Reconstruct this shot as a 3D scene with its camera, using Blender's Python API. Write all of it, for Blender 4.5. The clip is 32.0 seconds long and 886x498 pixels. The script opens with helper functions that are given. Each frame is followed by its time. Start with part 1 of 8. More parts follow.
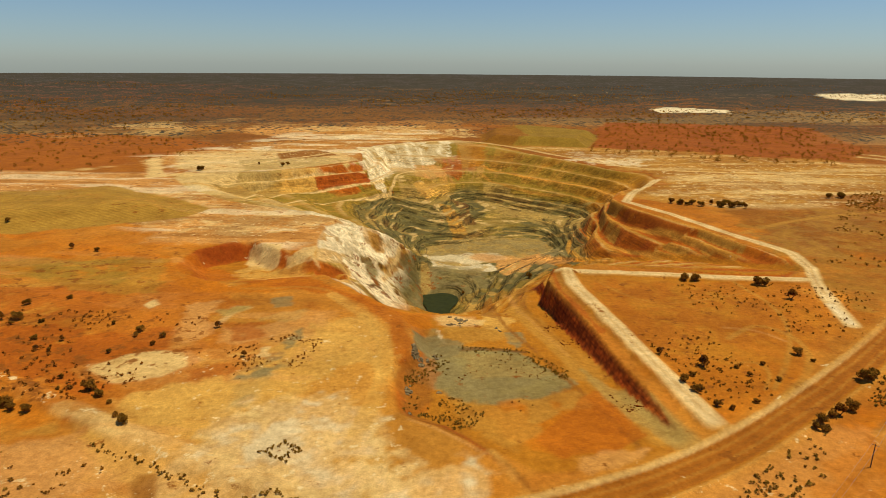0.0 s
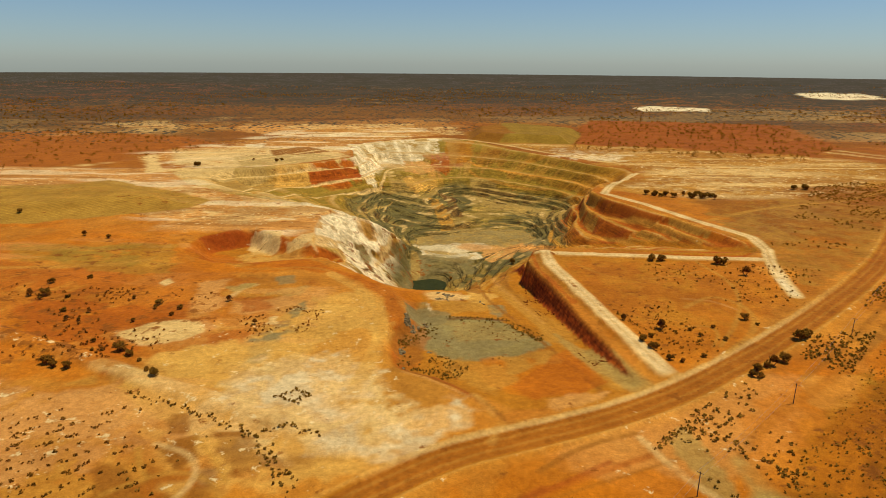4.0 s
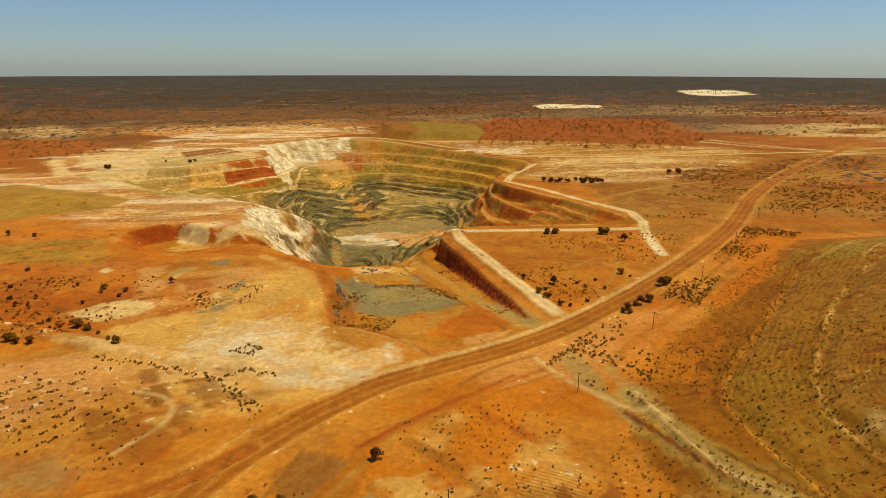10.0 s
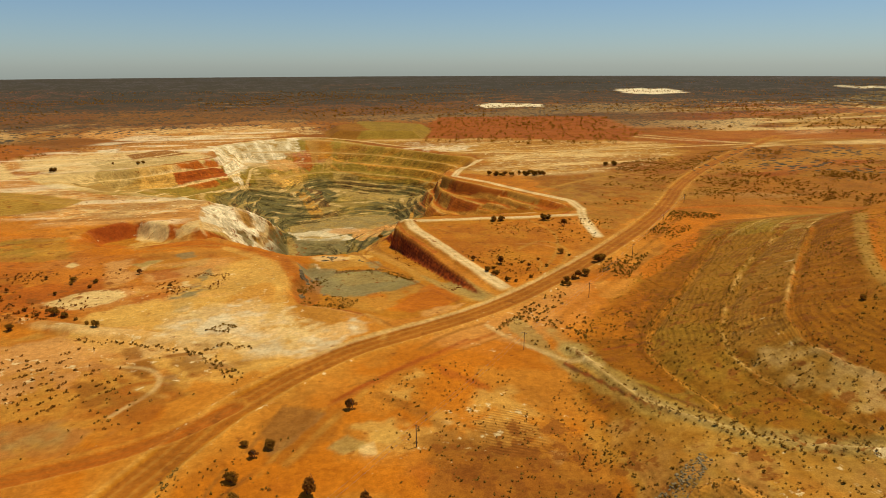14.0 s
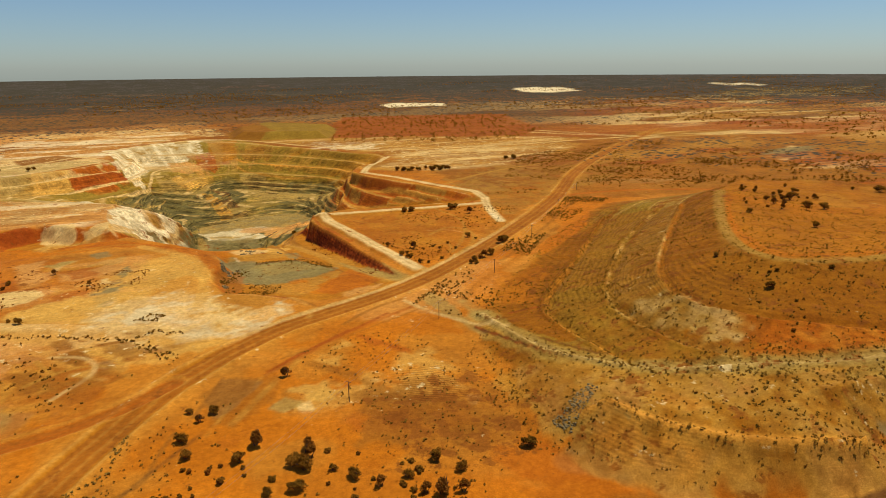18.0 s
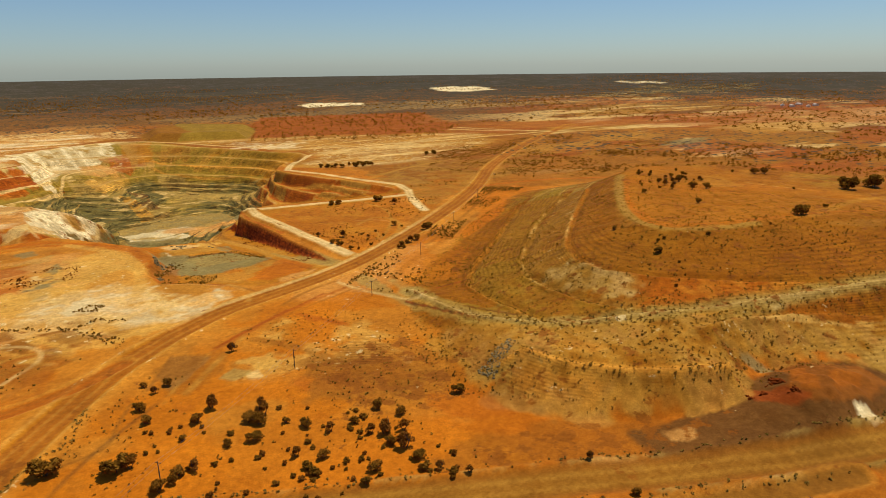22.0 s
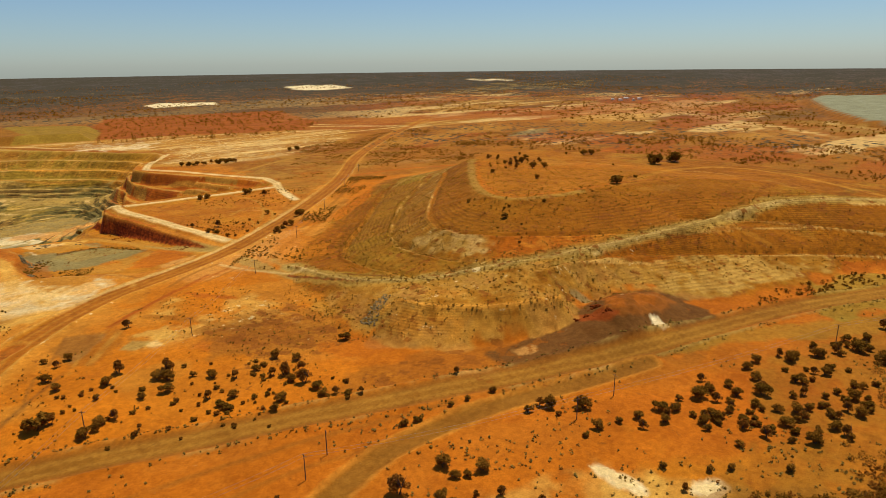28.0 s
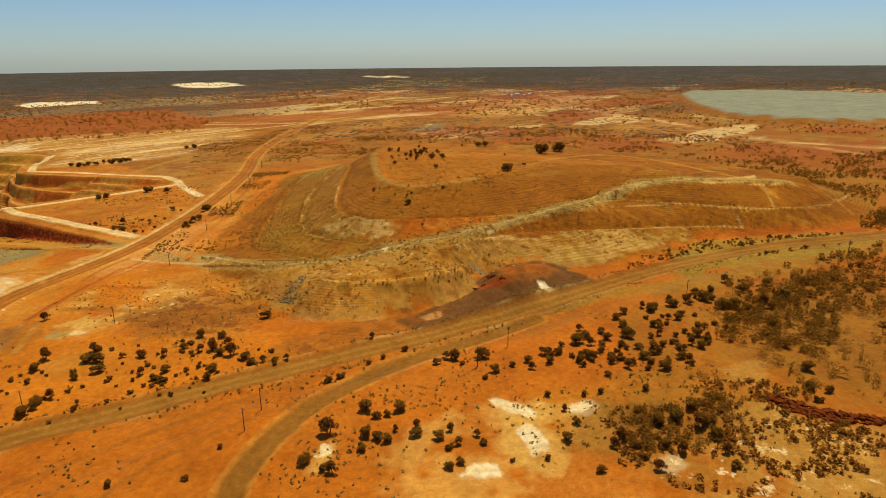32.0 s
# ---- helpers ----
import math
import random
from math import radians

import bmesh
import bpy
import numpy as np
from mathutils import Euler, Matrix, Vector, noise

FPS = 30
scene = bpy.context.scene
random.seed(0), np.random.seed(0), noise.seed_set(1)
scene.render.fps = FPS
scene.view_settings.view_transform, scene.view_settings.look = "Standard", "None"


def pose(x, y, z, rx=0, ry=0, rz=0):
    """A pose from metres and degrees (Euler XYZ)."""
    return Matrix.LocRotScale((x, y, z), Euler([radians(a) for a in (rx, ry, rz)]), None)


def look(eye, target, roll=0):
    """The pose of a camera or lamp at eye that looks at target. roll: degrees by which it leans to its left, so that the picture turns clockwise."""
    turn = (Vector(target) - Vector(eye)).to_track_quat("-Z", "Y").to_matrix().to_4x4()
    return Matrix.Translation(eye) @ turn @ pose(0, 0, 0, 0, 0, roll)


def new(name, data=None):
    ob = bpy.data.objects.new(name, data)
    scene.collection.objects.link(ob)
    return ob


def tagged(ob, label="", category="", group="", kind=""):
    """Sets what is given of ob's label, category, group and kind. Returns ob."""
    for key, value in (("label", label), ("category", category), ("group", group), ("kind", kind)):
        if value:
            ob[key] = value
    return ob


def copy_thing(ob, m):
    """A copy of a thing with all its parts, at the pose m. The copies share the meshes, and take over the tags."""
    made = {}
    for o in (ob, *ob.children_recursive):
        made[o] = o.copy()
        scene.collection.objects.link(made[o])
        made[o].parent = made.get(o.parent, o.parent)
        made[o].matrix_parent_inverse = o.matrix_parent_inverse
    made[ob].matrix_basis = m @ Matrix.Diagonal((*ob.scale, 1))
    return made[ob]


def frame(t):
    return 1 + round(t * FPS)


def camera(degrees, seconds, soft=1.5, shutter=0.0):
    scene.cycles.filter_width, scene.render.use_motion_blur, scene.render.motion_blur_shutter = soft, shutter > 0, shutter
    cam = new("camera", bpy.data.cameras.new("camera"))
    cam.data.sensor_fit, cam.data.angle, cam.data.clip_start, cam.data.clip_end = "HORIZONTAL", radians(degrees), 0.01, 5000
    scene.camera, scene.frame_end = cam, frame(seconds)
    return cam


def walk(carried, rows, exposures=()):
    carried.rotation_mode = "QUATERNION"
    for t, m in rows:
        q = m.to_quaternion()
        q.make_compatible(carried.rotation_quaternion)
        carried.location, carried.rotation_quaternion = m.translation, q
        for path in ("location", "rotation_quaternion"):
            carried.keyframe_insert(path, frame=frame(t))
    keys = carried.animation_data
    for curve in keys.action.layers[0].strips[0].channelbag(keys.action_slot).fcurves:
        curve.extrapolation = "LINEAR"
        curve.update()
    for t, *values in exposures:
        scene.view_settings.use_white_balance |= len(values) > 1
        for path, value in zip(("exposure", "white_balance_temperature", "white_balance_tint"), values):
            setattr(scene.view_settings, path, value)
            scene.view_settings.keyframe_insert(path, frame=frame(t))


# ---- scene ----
cam = camera(70.27, 32.0, 0.75)
# seconds, x, y, z, yaw, pitch, roll
PATH = [
    (0, 0.00, 0.00, 119.99, 0.039, -16.368, 0.414),
    (0.5, 0.28, -4.58, 120.03, 0.116, -16.384, 0.439),
    (1, 0.47, -9.12, 120.04, 0.180, -16.395, 0.458),
    (1.5, 0.58, -13.63, 120.04, 0.218, -16.402, 0.471),
    (2, 0.61, -18.11, 120.03, 0.221, -16.405, 0.478),
    (2.5, 0.56, -22.55, 120.01, 0.181, -16.405, 0.481),
    (4.5, -0.38, -40.00, 119.82, -1.788, -16.379, 0.445),
    (5, -0.79, -44.28, 119.76, -2.634, -16.368, 0.427),
    (5.5, -1.26, -48.53, 119.69, -3.360, -16.356, 0.405),
    (6, -1.81, -52.75, 119.63, -3.955, -16.343, 0.380),
    (6.5, -2.41, -56.94, 119.55, -4.573, -16.329, 0.353),
    (7, -3.08, -61.10, 119.48, -5.342, -16.315, 0.323),
    (7.5, -3.81, -65.22, 119.41, -6.230, -16.301, 0.291),
    (8, -4.59, -69.32, 119.33, -7.102, -16.288, 0.257),
    (8.5, -5.43, -73.38, 119.25, -7.817, -16.274, 0.221),
    (9, -6.33, -77.41, 119.17, -8.373, -16.260, 0.184),
    (9.5, -7.28, -81.40, 119.08, -8.861, -16.247, 0.146),
    (10, -8.28, -85.37, 119.00, -9.301, -16.235, 0.107),
    (10.5, -9.33, -89.30, 118.91, -9.705, -16.224, 0.067),
    (11, -10.44, -93.19, 118.82, -10.116, -16.213, 0.026),
    (11.5, -11.59, -97.05, 118.73, -10.577, -16.203, -0.015),
    (12, -12.78, -100.88, 118.63, -11.131, -16.194, -0.056),
    (12.5, -14.02, -104.67, 118.53, -11.697, -16.185, -0.097),
    (13, -15.31, -108.43, 118.42, -12.271, -16.178, -0.138),
    (13.5, -16.64, -112.15, 118.31, -13.084, -16.172, -0.179),
    (14, -18.02, -115.83, 118.20, -14.173, -16.167, -0.219),
    (14.5, -19.44, -119.48, 118.08, -15.346, -16.163, -0.258),
    (16.5, -25.53, -133.69, 117.53, -20.705, -16.157, -0.406),
    (17, -27.15, -137.14, 117.37, -21.689, -16.158, -0.440),
    (17.5, -28.82, -140.56, 117.21, -22.385, -16.160, -0.472),
    (18, -30.52, -143.93, 117.04, -22.770, -16.163, -0.503),
    (18.5, -32.27, -147.27, 116.87, -23.057, -16.167, -0.533),
    (19, -34.06, -150.57, 116.68, -23.539, -16.172, -0.560),
    (19.5, -35.89, -153.82, 116.49, -24.331, -16.178, -0.586),
    (20, -37.77, -157.04, 116.30, -25.306, -16.185, -0.609),
    (20.5, -39.68, -160.22, 116.10, -26.391, -16.193, -0.631),
    (21, -41.64, -163.36, 115.89, -27.615, -16.202, -0.651),
    (21.5, -43.65, -166.46, 115.68, -28.876, -16.212, -0.669),
    (22, -45.70, -169.52, 115.47, -30.005, -16.222, -0.684),
    (22.5, -47.80, -172.55, 115.26, -30.985, -16.234, -0.697),
    (23, -49.95, -175.53, 115.04, -31.890, -16.247, -0.709),
    (23.5, -52.15, -178.48, 114.83, -32.792, -16.261, -0.718),
    (24, -54.40, -181.39, 114.62, -33.784, -16.277, -0.724),
    (24.5, -56.71, -184.27, 114.42, -34.897, -16.293, -0.729),
    (25, -59.07, -187.12, 114.22, -36.086, -16.311, -0.731),
    (25.5, -61.49, -189.93, 114.03, -37.298, -16.331, -0.732),
    (27.5, -71.81, -200.87, 113.46, -41.412, -16.427, -0.710),
    (28, -74.56, -203.54, 113.37, -42.684, -16.456, -0.700),
    (28.5, -77.39, -206.19, 113.31, -43.940, -16.488, -0.687),
    (29, -80.30, -208.81, 113.30, -45.101, -16.523, -0.673),
    (29.5, -83.29, -211.42, 113.32, -46.169, -16.561, -0.657),
    (30, -86.37, -214.01, 113.38, -47.189, -16.602, -0.639),
    (30.5, -89.54, -216.59, 113.50, -48.215, -16.647, -0.619),
    (31, -92.80, -219.16, 113.68, -49.324, -16.696, -0.598),
    (31.5, -96.17, -221.72, 113.92, -50.553, -16.749, -0.575),
    (32, -99.64, -224.28, 114.23, -51.844, -16.808, -0.550),
]
walk(cam, [(t, look((x, y, z), (x - math.sin(radians(a)) * math.cos(radians(p)),
                                y + math.cos(radians(a)) * math.cos(radians(p)), z + math.sin(radians(p))), r))
           for t, x, y, z, a, p, r in PATH],
     [(0.0, 0.0), (14.0, 0.02), (24.0, 0.08), (32.0, 0.14)])

# ---- light ----
SUN_ELEV, SUN_AZ = radians(70), radians(78)          # the sun stands high in the east
world = bpy.data.worlds.new("world")
scene.world = world
world.use_nodes = True
wn, wl = world.node_tree.nodes, world.node_tree.links
sky = wn.new("ShaderNodeTexSky")
sky.sky_type, sky.sun_disc = "NISHITA", False
sky.sun_elevation, sky.sun_rotation = SUN_ELEV, SUN_AZ
sky.air_density, sky.dust_density, sky.ozone_density, sky.altitude = 1.0, 0.3, 3.4, 0
cool = wn.new("ShaderNodeMix")
cool.data_type, cool.blend_type = "RGBA", "MULTIPLY"
cool.inputs[0].default_value, cool.inputs[7].default_value = 1.0, (0.78, 0.91, 1.06, 1)
wl.new(sky.outputs[0], cool.inputs[6])
wl.new(cool.outputs[2], wn["Background"].inputs[0])
wn["Background"].inputs[1].default_value = 0.078
sun = new("sun", bpy.data.lights.new("sun", "SUN"))
sun.data.energy, sun.data.angle, sun.data.color = 3.55, radians(0.6), (1.0, 0.92, 0.8)
sun.matrix_world = look((math.sin(SUN_AZ) * math.cos(SUN_ELEV) * 900, math.cos(SUN_AZ) * math.cos(SUN_ELEV) * 900,
                         math.sin(SUN_ELEV) * 900), (0, 0, 0))


# ---- materials ----
def nodes_of(name, rough=0.9):
    m = bpy.data.materials.new(name)
    m.use_nodes = True
    n, l = m.node_tree.nodes, m.node_tree.links
    b = n["Principled BSDF"]
    b.inputs["Roughness"].default_value = rough
    b.inputs["Specular IOR Level"].default_value = 0.15
    return m, n, l, b


def noise_node(n, l, scale, detail=6, rough=0.6, coord=None):
    t = n.new("ShaderNodeTexNoise")
    t.inputs["Scale"].default_value, t.inputs["Detail"].default_value, t.inputs["Roughness"].default_value = scale, detail, rough
    if coord:
        l.new(coord, t.inputs["Vector"])
    return t


def ramp_node(n, l, src, a, b, ca, cb):
    r = n.new("ShaderNodeValToRGB")
    r.color_ramp.elements[0].position, r.color_ramp.elements[1].position = a, b
    r.color_ramp.elements[0].color, r.color_ramp.elements[1].color = (*ca, 1), (*cb, 1)
    l.new(src, r.inputs[0])
    return r


def mix_node(n, l, kind, fac, a, b):
    m = n.new("ShaderNodeMix")
    m.data_type, m.blend_type = "RGBA", kind
    if hasattr(fac, "links"):
        l.new(fac, m.inputs[0])
    else:
        m.inputs[0].default_value = fac
    for s, v in ((6, a), (7, b)):
        if hasattr(v, "links"):
            l.new(v, m.inputs[s])
        else:
            m.inputs[s].default_value = (*v, 1)
    return m.outputs[2]


def attr(n, name):
    a = n.new("ShaderNodeAttribute")
    a.attribute_name = name
    return a


def soil_material():
    """Bare desert soil and rock: the soil's own colour per place, broken up by crusts, gravel, rip lines and grain."""
    m, n, l, b = nodes_of("soil", 0.95)
    b.inputs["Specular IOR Level"].default_value = 0.08
    co = n.new("ShaderNodeTexCoord").outputs["Object"]
    soil, rock, rip, furrow = attr(n, "soil"), attr(n, "rock"), attr(n, "rip"), attr(n, "furrow")
    clay, stain, scrub = attr(n, "clay"), attr(n, "stain"), attr(n, "scrub")
    big = noise_node(n, l, 0.03, 10, 0.66, co)
    crust = noise_node(n, l, 0.085, 12, 0.7, co)
    mid = noise_node(n, l, 0.4, 9, 0.72, co)
    fine = noise_node(n, l, 2.6, 5, 0.75, co)
    # dark crusts and pale clay, each with a crisp ragged edge
    base = soil.outputs["Color"]
    for field, scale, colour in ((stain, 0.11, (0.27, 0.085, 0.008)), (clay, 0.16, (0.80, 0.60, 0.25))):
        ragged = noise_node(n, l, scale, 12, 0.68, co)
        add = n.new("ShaderNodeMath")
        add.operation = "ADD"
        l.new(ragged.outputs[0], add.inputs[0])
        l.new(field.outputs["Fac"], add.inputs[1])
        sharp = n.new("ShaderNodeMapRange")
        sharp.inputs[1].default_value, sharp.inputs[2].default_value = 0.985, 1.035
        sharp.inputs[4].default_value = 0.85
        l.new(add.outputs[0], sharp.inputs[0])
        base = mix_node(n, l, "MIX", sharp.outputs[0], base, colour)
    c = mix_node(n, l, "MULTIPLY", 1.0, base,
                 ramp_node(n, l, big.outputs[0], 0.36, 0.64, (0.84, 0.8, 0.74), (1.12, 1.1, 1.06)).outputs[0])
    # crusts with a crisp edge, darker and paler than the rest
    c = mix_node(n, l, "MULTIPLY", 1.0, c,
                 ramp_node(n, l, crust.outputs[0], 0.38, 0.45, (0.88, 0.83, 0.76), (1, 1, 1)).outputs[0])
    c = mix_node(n, l, "MULTIPLY", 1.0, c,
                 ramp_node(n, l, crust.outputs[0], 0.55, 0.61, (1, 1, 1), (1.07, 1.1, 1.15)).outputs[0])
    c = mix_node(n, l, "MULTIPLY", 1.0, c,
                 ramp_node(n, l, mid.outputs[0], 0.38, 0.62, (0.84, 0.8, 0.76), (1.13, 1.13, 1.13)).outputs[0])
    c = mix_node(n, l, "MULTIPLY", 0.9, c,
                 ramp_node(n, l, fine.outputs[0], 0.34, 0.66, (0.74, 0.71, 0.67), (1.18, 1.18, 1.18)).outputs[0])
    # stony ground: blocks with dark joints
    vor = n.new("ShaderNodeTexVoronoi")
    vor.inputs["Scale"].default_value = 0.34
    l.new(co, vor.inputs["Vector"])
    stone = mix_node(n, l, "MULTIPLY", 1.0, c,
                     ramp_node(n, l, vor.outputs["Distance"], 0.1, 0.75, (1.35, 1.3, 1.2), (0.42, 0.42, 0.42)).outputs[0])
    c = mix_node(n, l, "MIX", rock.outputs["Fac"], c, stone)
    # beds of rock along the contour, and stains washed down the faces
    for key, stretch, lo, hi, dark_c, pale_c in (("strata", (0.045, 0.045, 0.8), 0.4, 0.6, (0.42, 0.42, 0.4), (1.6, 1.55, 1.45)),
                                                 ("runs", (0.2, 0.2, 0.012), 0.38, 0.62, (0.72, 0.68, 0.6), (1.2, 1.2, 1.22))):
        wide = n.new("ShaderNodeVectorMath")
        wide.operation = "MULTIPLY"
        l.new(co, wide.inputs[0])
        wide.inputs[1].default_value = stretch
        beds = noise_node(n, l, 1.0, 7, 0.62, wide.outputs[0])
        beds.inputs["Distortion"].default_value = 0.5
        layer = mix_node(n, l, "MULTIPLY", 1.0, c, ramp_node(n, l, beds.outputs[0], lo, hi, dark_c, pale_c).outputs[0])
        c = mix_node(n, l, "MIX", attr(n, key).outputs["Fac"], c, layer)
    # rip lines along the contour
    wob = n.new("ShaderNodeMath")
    wob.operation = "MULTIPLY_ADD"
    wob.inputs[1].default_value = 1.1
    l.new(mid.outputs[0], wob.inputs[0])
    l.new(rip.outputs["Fac"], wob.inputs[2])
    wave = n.new("ShaderNodeMath")
    wave.operation = "PINGPONG"
    wave.inputs[1].default_value = 0.8
    l.new(wob.outputs[0], wave.inputs[0])
    lines = mix_node(n, l, "MULTIPLY", 1.0, c,
                     ramp_node(n, l, wave.outputs[0], 0.15, 0.6, (0.7, 0.68, 0.66), (1.06, 1.06, 1.06)).outputs[0])
    c = mix_node(n, l, "MIX", furrow.outputs["Fac"], c, lines)
    # far scrub: single trees and thickets on the earth between
    dots = n.new("ShaderNodeTexVoronoi")
    dots.inputs["Scale"].default_value = 0.085
    l.new(co, dots.inputs["Vector"])
    thick = noise_node(n, l, 0.012, 5, 0.6, co)
    dense = n.new("ShaderNodeMath")
    dense.operation = "MULTIPLY"
    l.new(scrub.outputs["Fac"], dense.inputs[0])
    l.new(ramp_node(n, l, thick.outputs[0], 0.35, 0.65, (0.55, 0.55, 0.55), (1.25, 1.25, 1.25)).outputs[0], dense.inputs[1])
    crown = n.new("ShaderNodeMath")
    crown.operation = "SUBTRACT"
    l.new(dense.outputs[0], crown.inputs[0])
    l.new(dots.outputs["Distance"], crown.inputs[1])
    edge = n.new("ShaderNodeMapRange")
    edge.inputs[1].default_value, edge.inputs[2].default_value = -0.04, 0.06
    l.new(crown.outputs[0], edge.inputs[0])
    c = mix_node(n, l, "MIX", edge.outputs[0], c, (0.06, 0.045, 0.02))
    l.new(c, b.inputs["Base Color"])
    bump = n.new("ShaderNodeBump")
    bump.inputs["Strength"].default_value, bump.inputs["Distance"].default_value = 0.5, 0.4
    l.new(mid.outputs[0], bump.inputs["Height"])
    bump2 = n.new("ShaderNodeBump")
    bump2.inputs["Strength"].default_value, bump2.inputs["Distance"].default_value = 0.5, 0.14
    l.new(fine.outputs[0], bump2.inputs["Height"])
    l.new(bump.outputs[0], bump2.inputs["Normal"])
    l.new(bump2.outputs[0], b.inputs["Normal"])
    return m


def leaf_material(name, a, c):
    m, n, l, b = nodes_of(name, 0.75)
    info = n.new("ShaderNodeNewGeometry")
    oi = n.new("ShaderNodeObjectInfo")
    mixv = n.new("ShaderNodeMath")
    mixv.operation = "ADD"
    l.new(info.outputs["Random Per Island"], mixv.inputs[0])
    l.new(oi.outputs["Random"], mixv.inputs[1])
    half = n.new("ShaderNodeMath")
    half.operation = "MULTIPLY"
    half.inputs[1].default_value = 0.5
    l.new(mixv.outputs[0], half.inputs[0])
    r = ramp_node(n, l, half.outputs[0], 0.1, 0.9, a, c)
    l.new(r.outputs[0], b.inputs["Base Color"])
    b.inputs["Specular IOR Level"].default_value = 0.0
    # thin leaves let some light through
    thin = n.new("ShaderNodeBsdfTranslucent")
    l.new(r.outputs[0], thin.inputs["Color"])
    both = n.new("ShaderNodeMixShader")
    both.inputs[0].default_value = 0.35
    l.new(b.outputs[0], both.inputs[1])
    l.new(thin.outputs[0], both.inputs[2])
    l.new(both.outputs[0], n["Material Output"].inputs[0])
    return m


def grain_material(name, a, c, scale, rough=0.85, metal=0.0):
    m, n, l, b = nodes_of(name, rough)
    b.inputs["Metallic"].default_value = metal
    co = n.new("ShaderNodeTexCoord").outputs["Object"]
    t = noise_node(n, l, scale, 6, 0.65, co)
    l.new(ramp_node(n, l, t.outputs[0], 0.3, 0.7, a, c).outputs[0], b.inputs["Base Color"])
    bump = n.new("ShaderNodeBump")
    bump.inputs["Strength"].default_value, bump.inputs["Distance"].default_value = 0.4, 0.05
    l.new(t.outputs[0], bump.inputs["Height"])
    l.new(bump.outputs[0], b.inputs["Normal"])
    return m


SOIL = soil_material()
LEAF = leaf_material("mulga_leaf", (0.2, 0.084, 0.009), (0.36, 0.158, 0.018))
LEAF_GREEN = leaf_material("green_leaf", (0.18, 0.082, 0.009), (0.34, 0.158, 0.018))
LEAF_DRY = leaf_material("dry_shrub", (0.2, 0.07, 0.008), (0.38, 0.145, 0.02))
LEAF_SAGE = leaf_material("saltbush", (0.2, 0.12, 0.018), (0.42, 0.27, 0.055))
LEAF_DARK = leaf_material("dark_shrub", (0.19, 0.095, 0.01), (0.36, 0.19, 0.025))
BARK = grain_material("bark", (0.05, 0.03, 0.018), (0.13, 0.085, 0.05), 6)
POLE_WOOD = grain_material("pole_wood", (0.07, 0.045, 0.03), (0.16, 0.11, 0.07), 4)
STEEL = grain_material("galvanised_steel", (0.25, 0.24, 0.22), (0.4, 0.39, 0.37), 5, 0.45, 0.7)
CERAMIC = grain_material("ceramic", (0.3, 0.2, 0.15), (0.42, 0.3, 0.22), 9, 0.3)
SHED_WALL = grain_material("painted_sheet", (0.75, 0.6, 0.4), (0.85, 0.7, 0.5), 0.4, 0.8)
ROOF = grain_material("sheet_metal", (0.75, 0.65, 0.5), (0.85, 0.76, 0.6), 0.5, 0.8)
WATER = grain_material("pit_water", (0.024, 0.028, 0.004), (0.045, 0.045, 0.008), 0.2, 0.6)
WATER.node_tree.nodes["Principled BSDF"].inputs["Specular IOR Level"].default_value = 0.05
STONE = grain_material("boulder_stone", (0.13, 0.09, 0.035), (0.34, 0.24, 0.1), 0.7)
STONE_RED = grain_material("ironstone", (0.075, 0.014, 0.002), (0.22, 0.045, 0.006), 0.7)
for stone in (STONE, STONE_RED):
    stone.node_tree.nodes["Principled BSDF"].inputs["Specular IOR Level"].default_value = 0.02

# ---- plan: outlines and lines on the ground, metres ----
RIM_EAST = [(84, 178), (83, 192), (80, 218), (76, 244), (72, 278), (66, 318), (62, 348), (70, 369), (96, 382), (129, 375),
            (161, 366), (208, 357), (225, 378), (230, 399), (215, 448), (195, 510), (171, 576), (167, 610), (186, 649),
            (221, 668), (252, 735), (252, 785), (225, 800), (209, 845), (176, 916), (130, 1006), (83, 1110)]
RIM_WEST = [(14, 1160), (-67, 1130), (-121, 1078), (-131, 1005), (-116, 886), (-166, 814), (-239, 765), (-326, 742),
            (-268, 647), (-207, 586), (-144, 549), (-87, 509), (-95, 488), (-92, 439), (-84, 388), (-73, 358), (-52, 334),
            (-27, 301), (-16, 279), (-12, 256), (-20, 245), (-20, 221), (-18, 202), (-4, 192), (12, 179), (30, 164), (60, 168)]
RIM = RIM_EAST + RIM_WEST
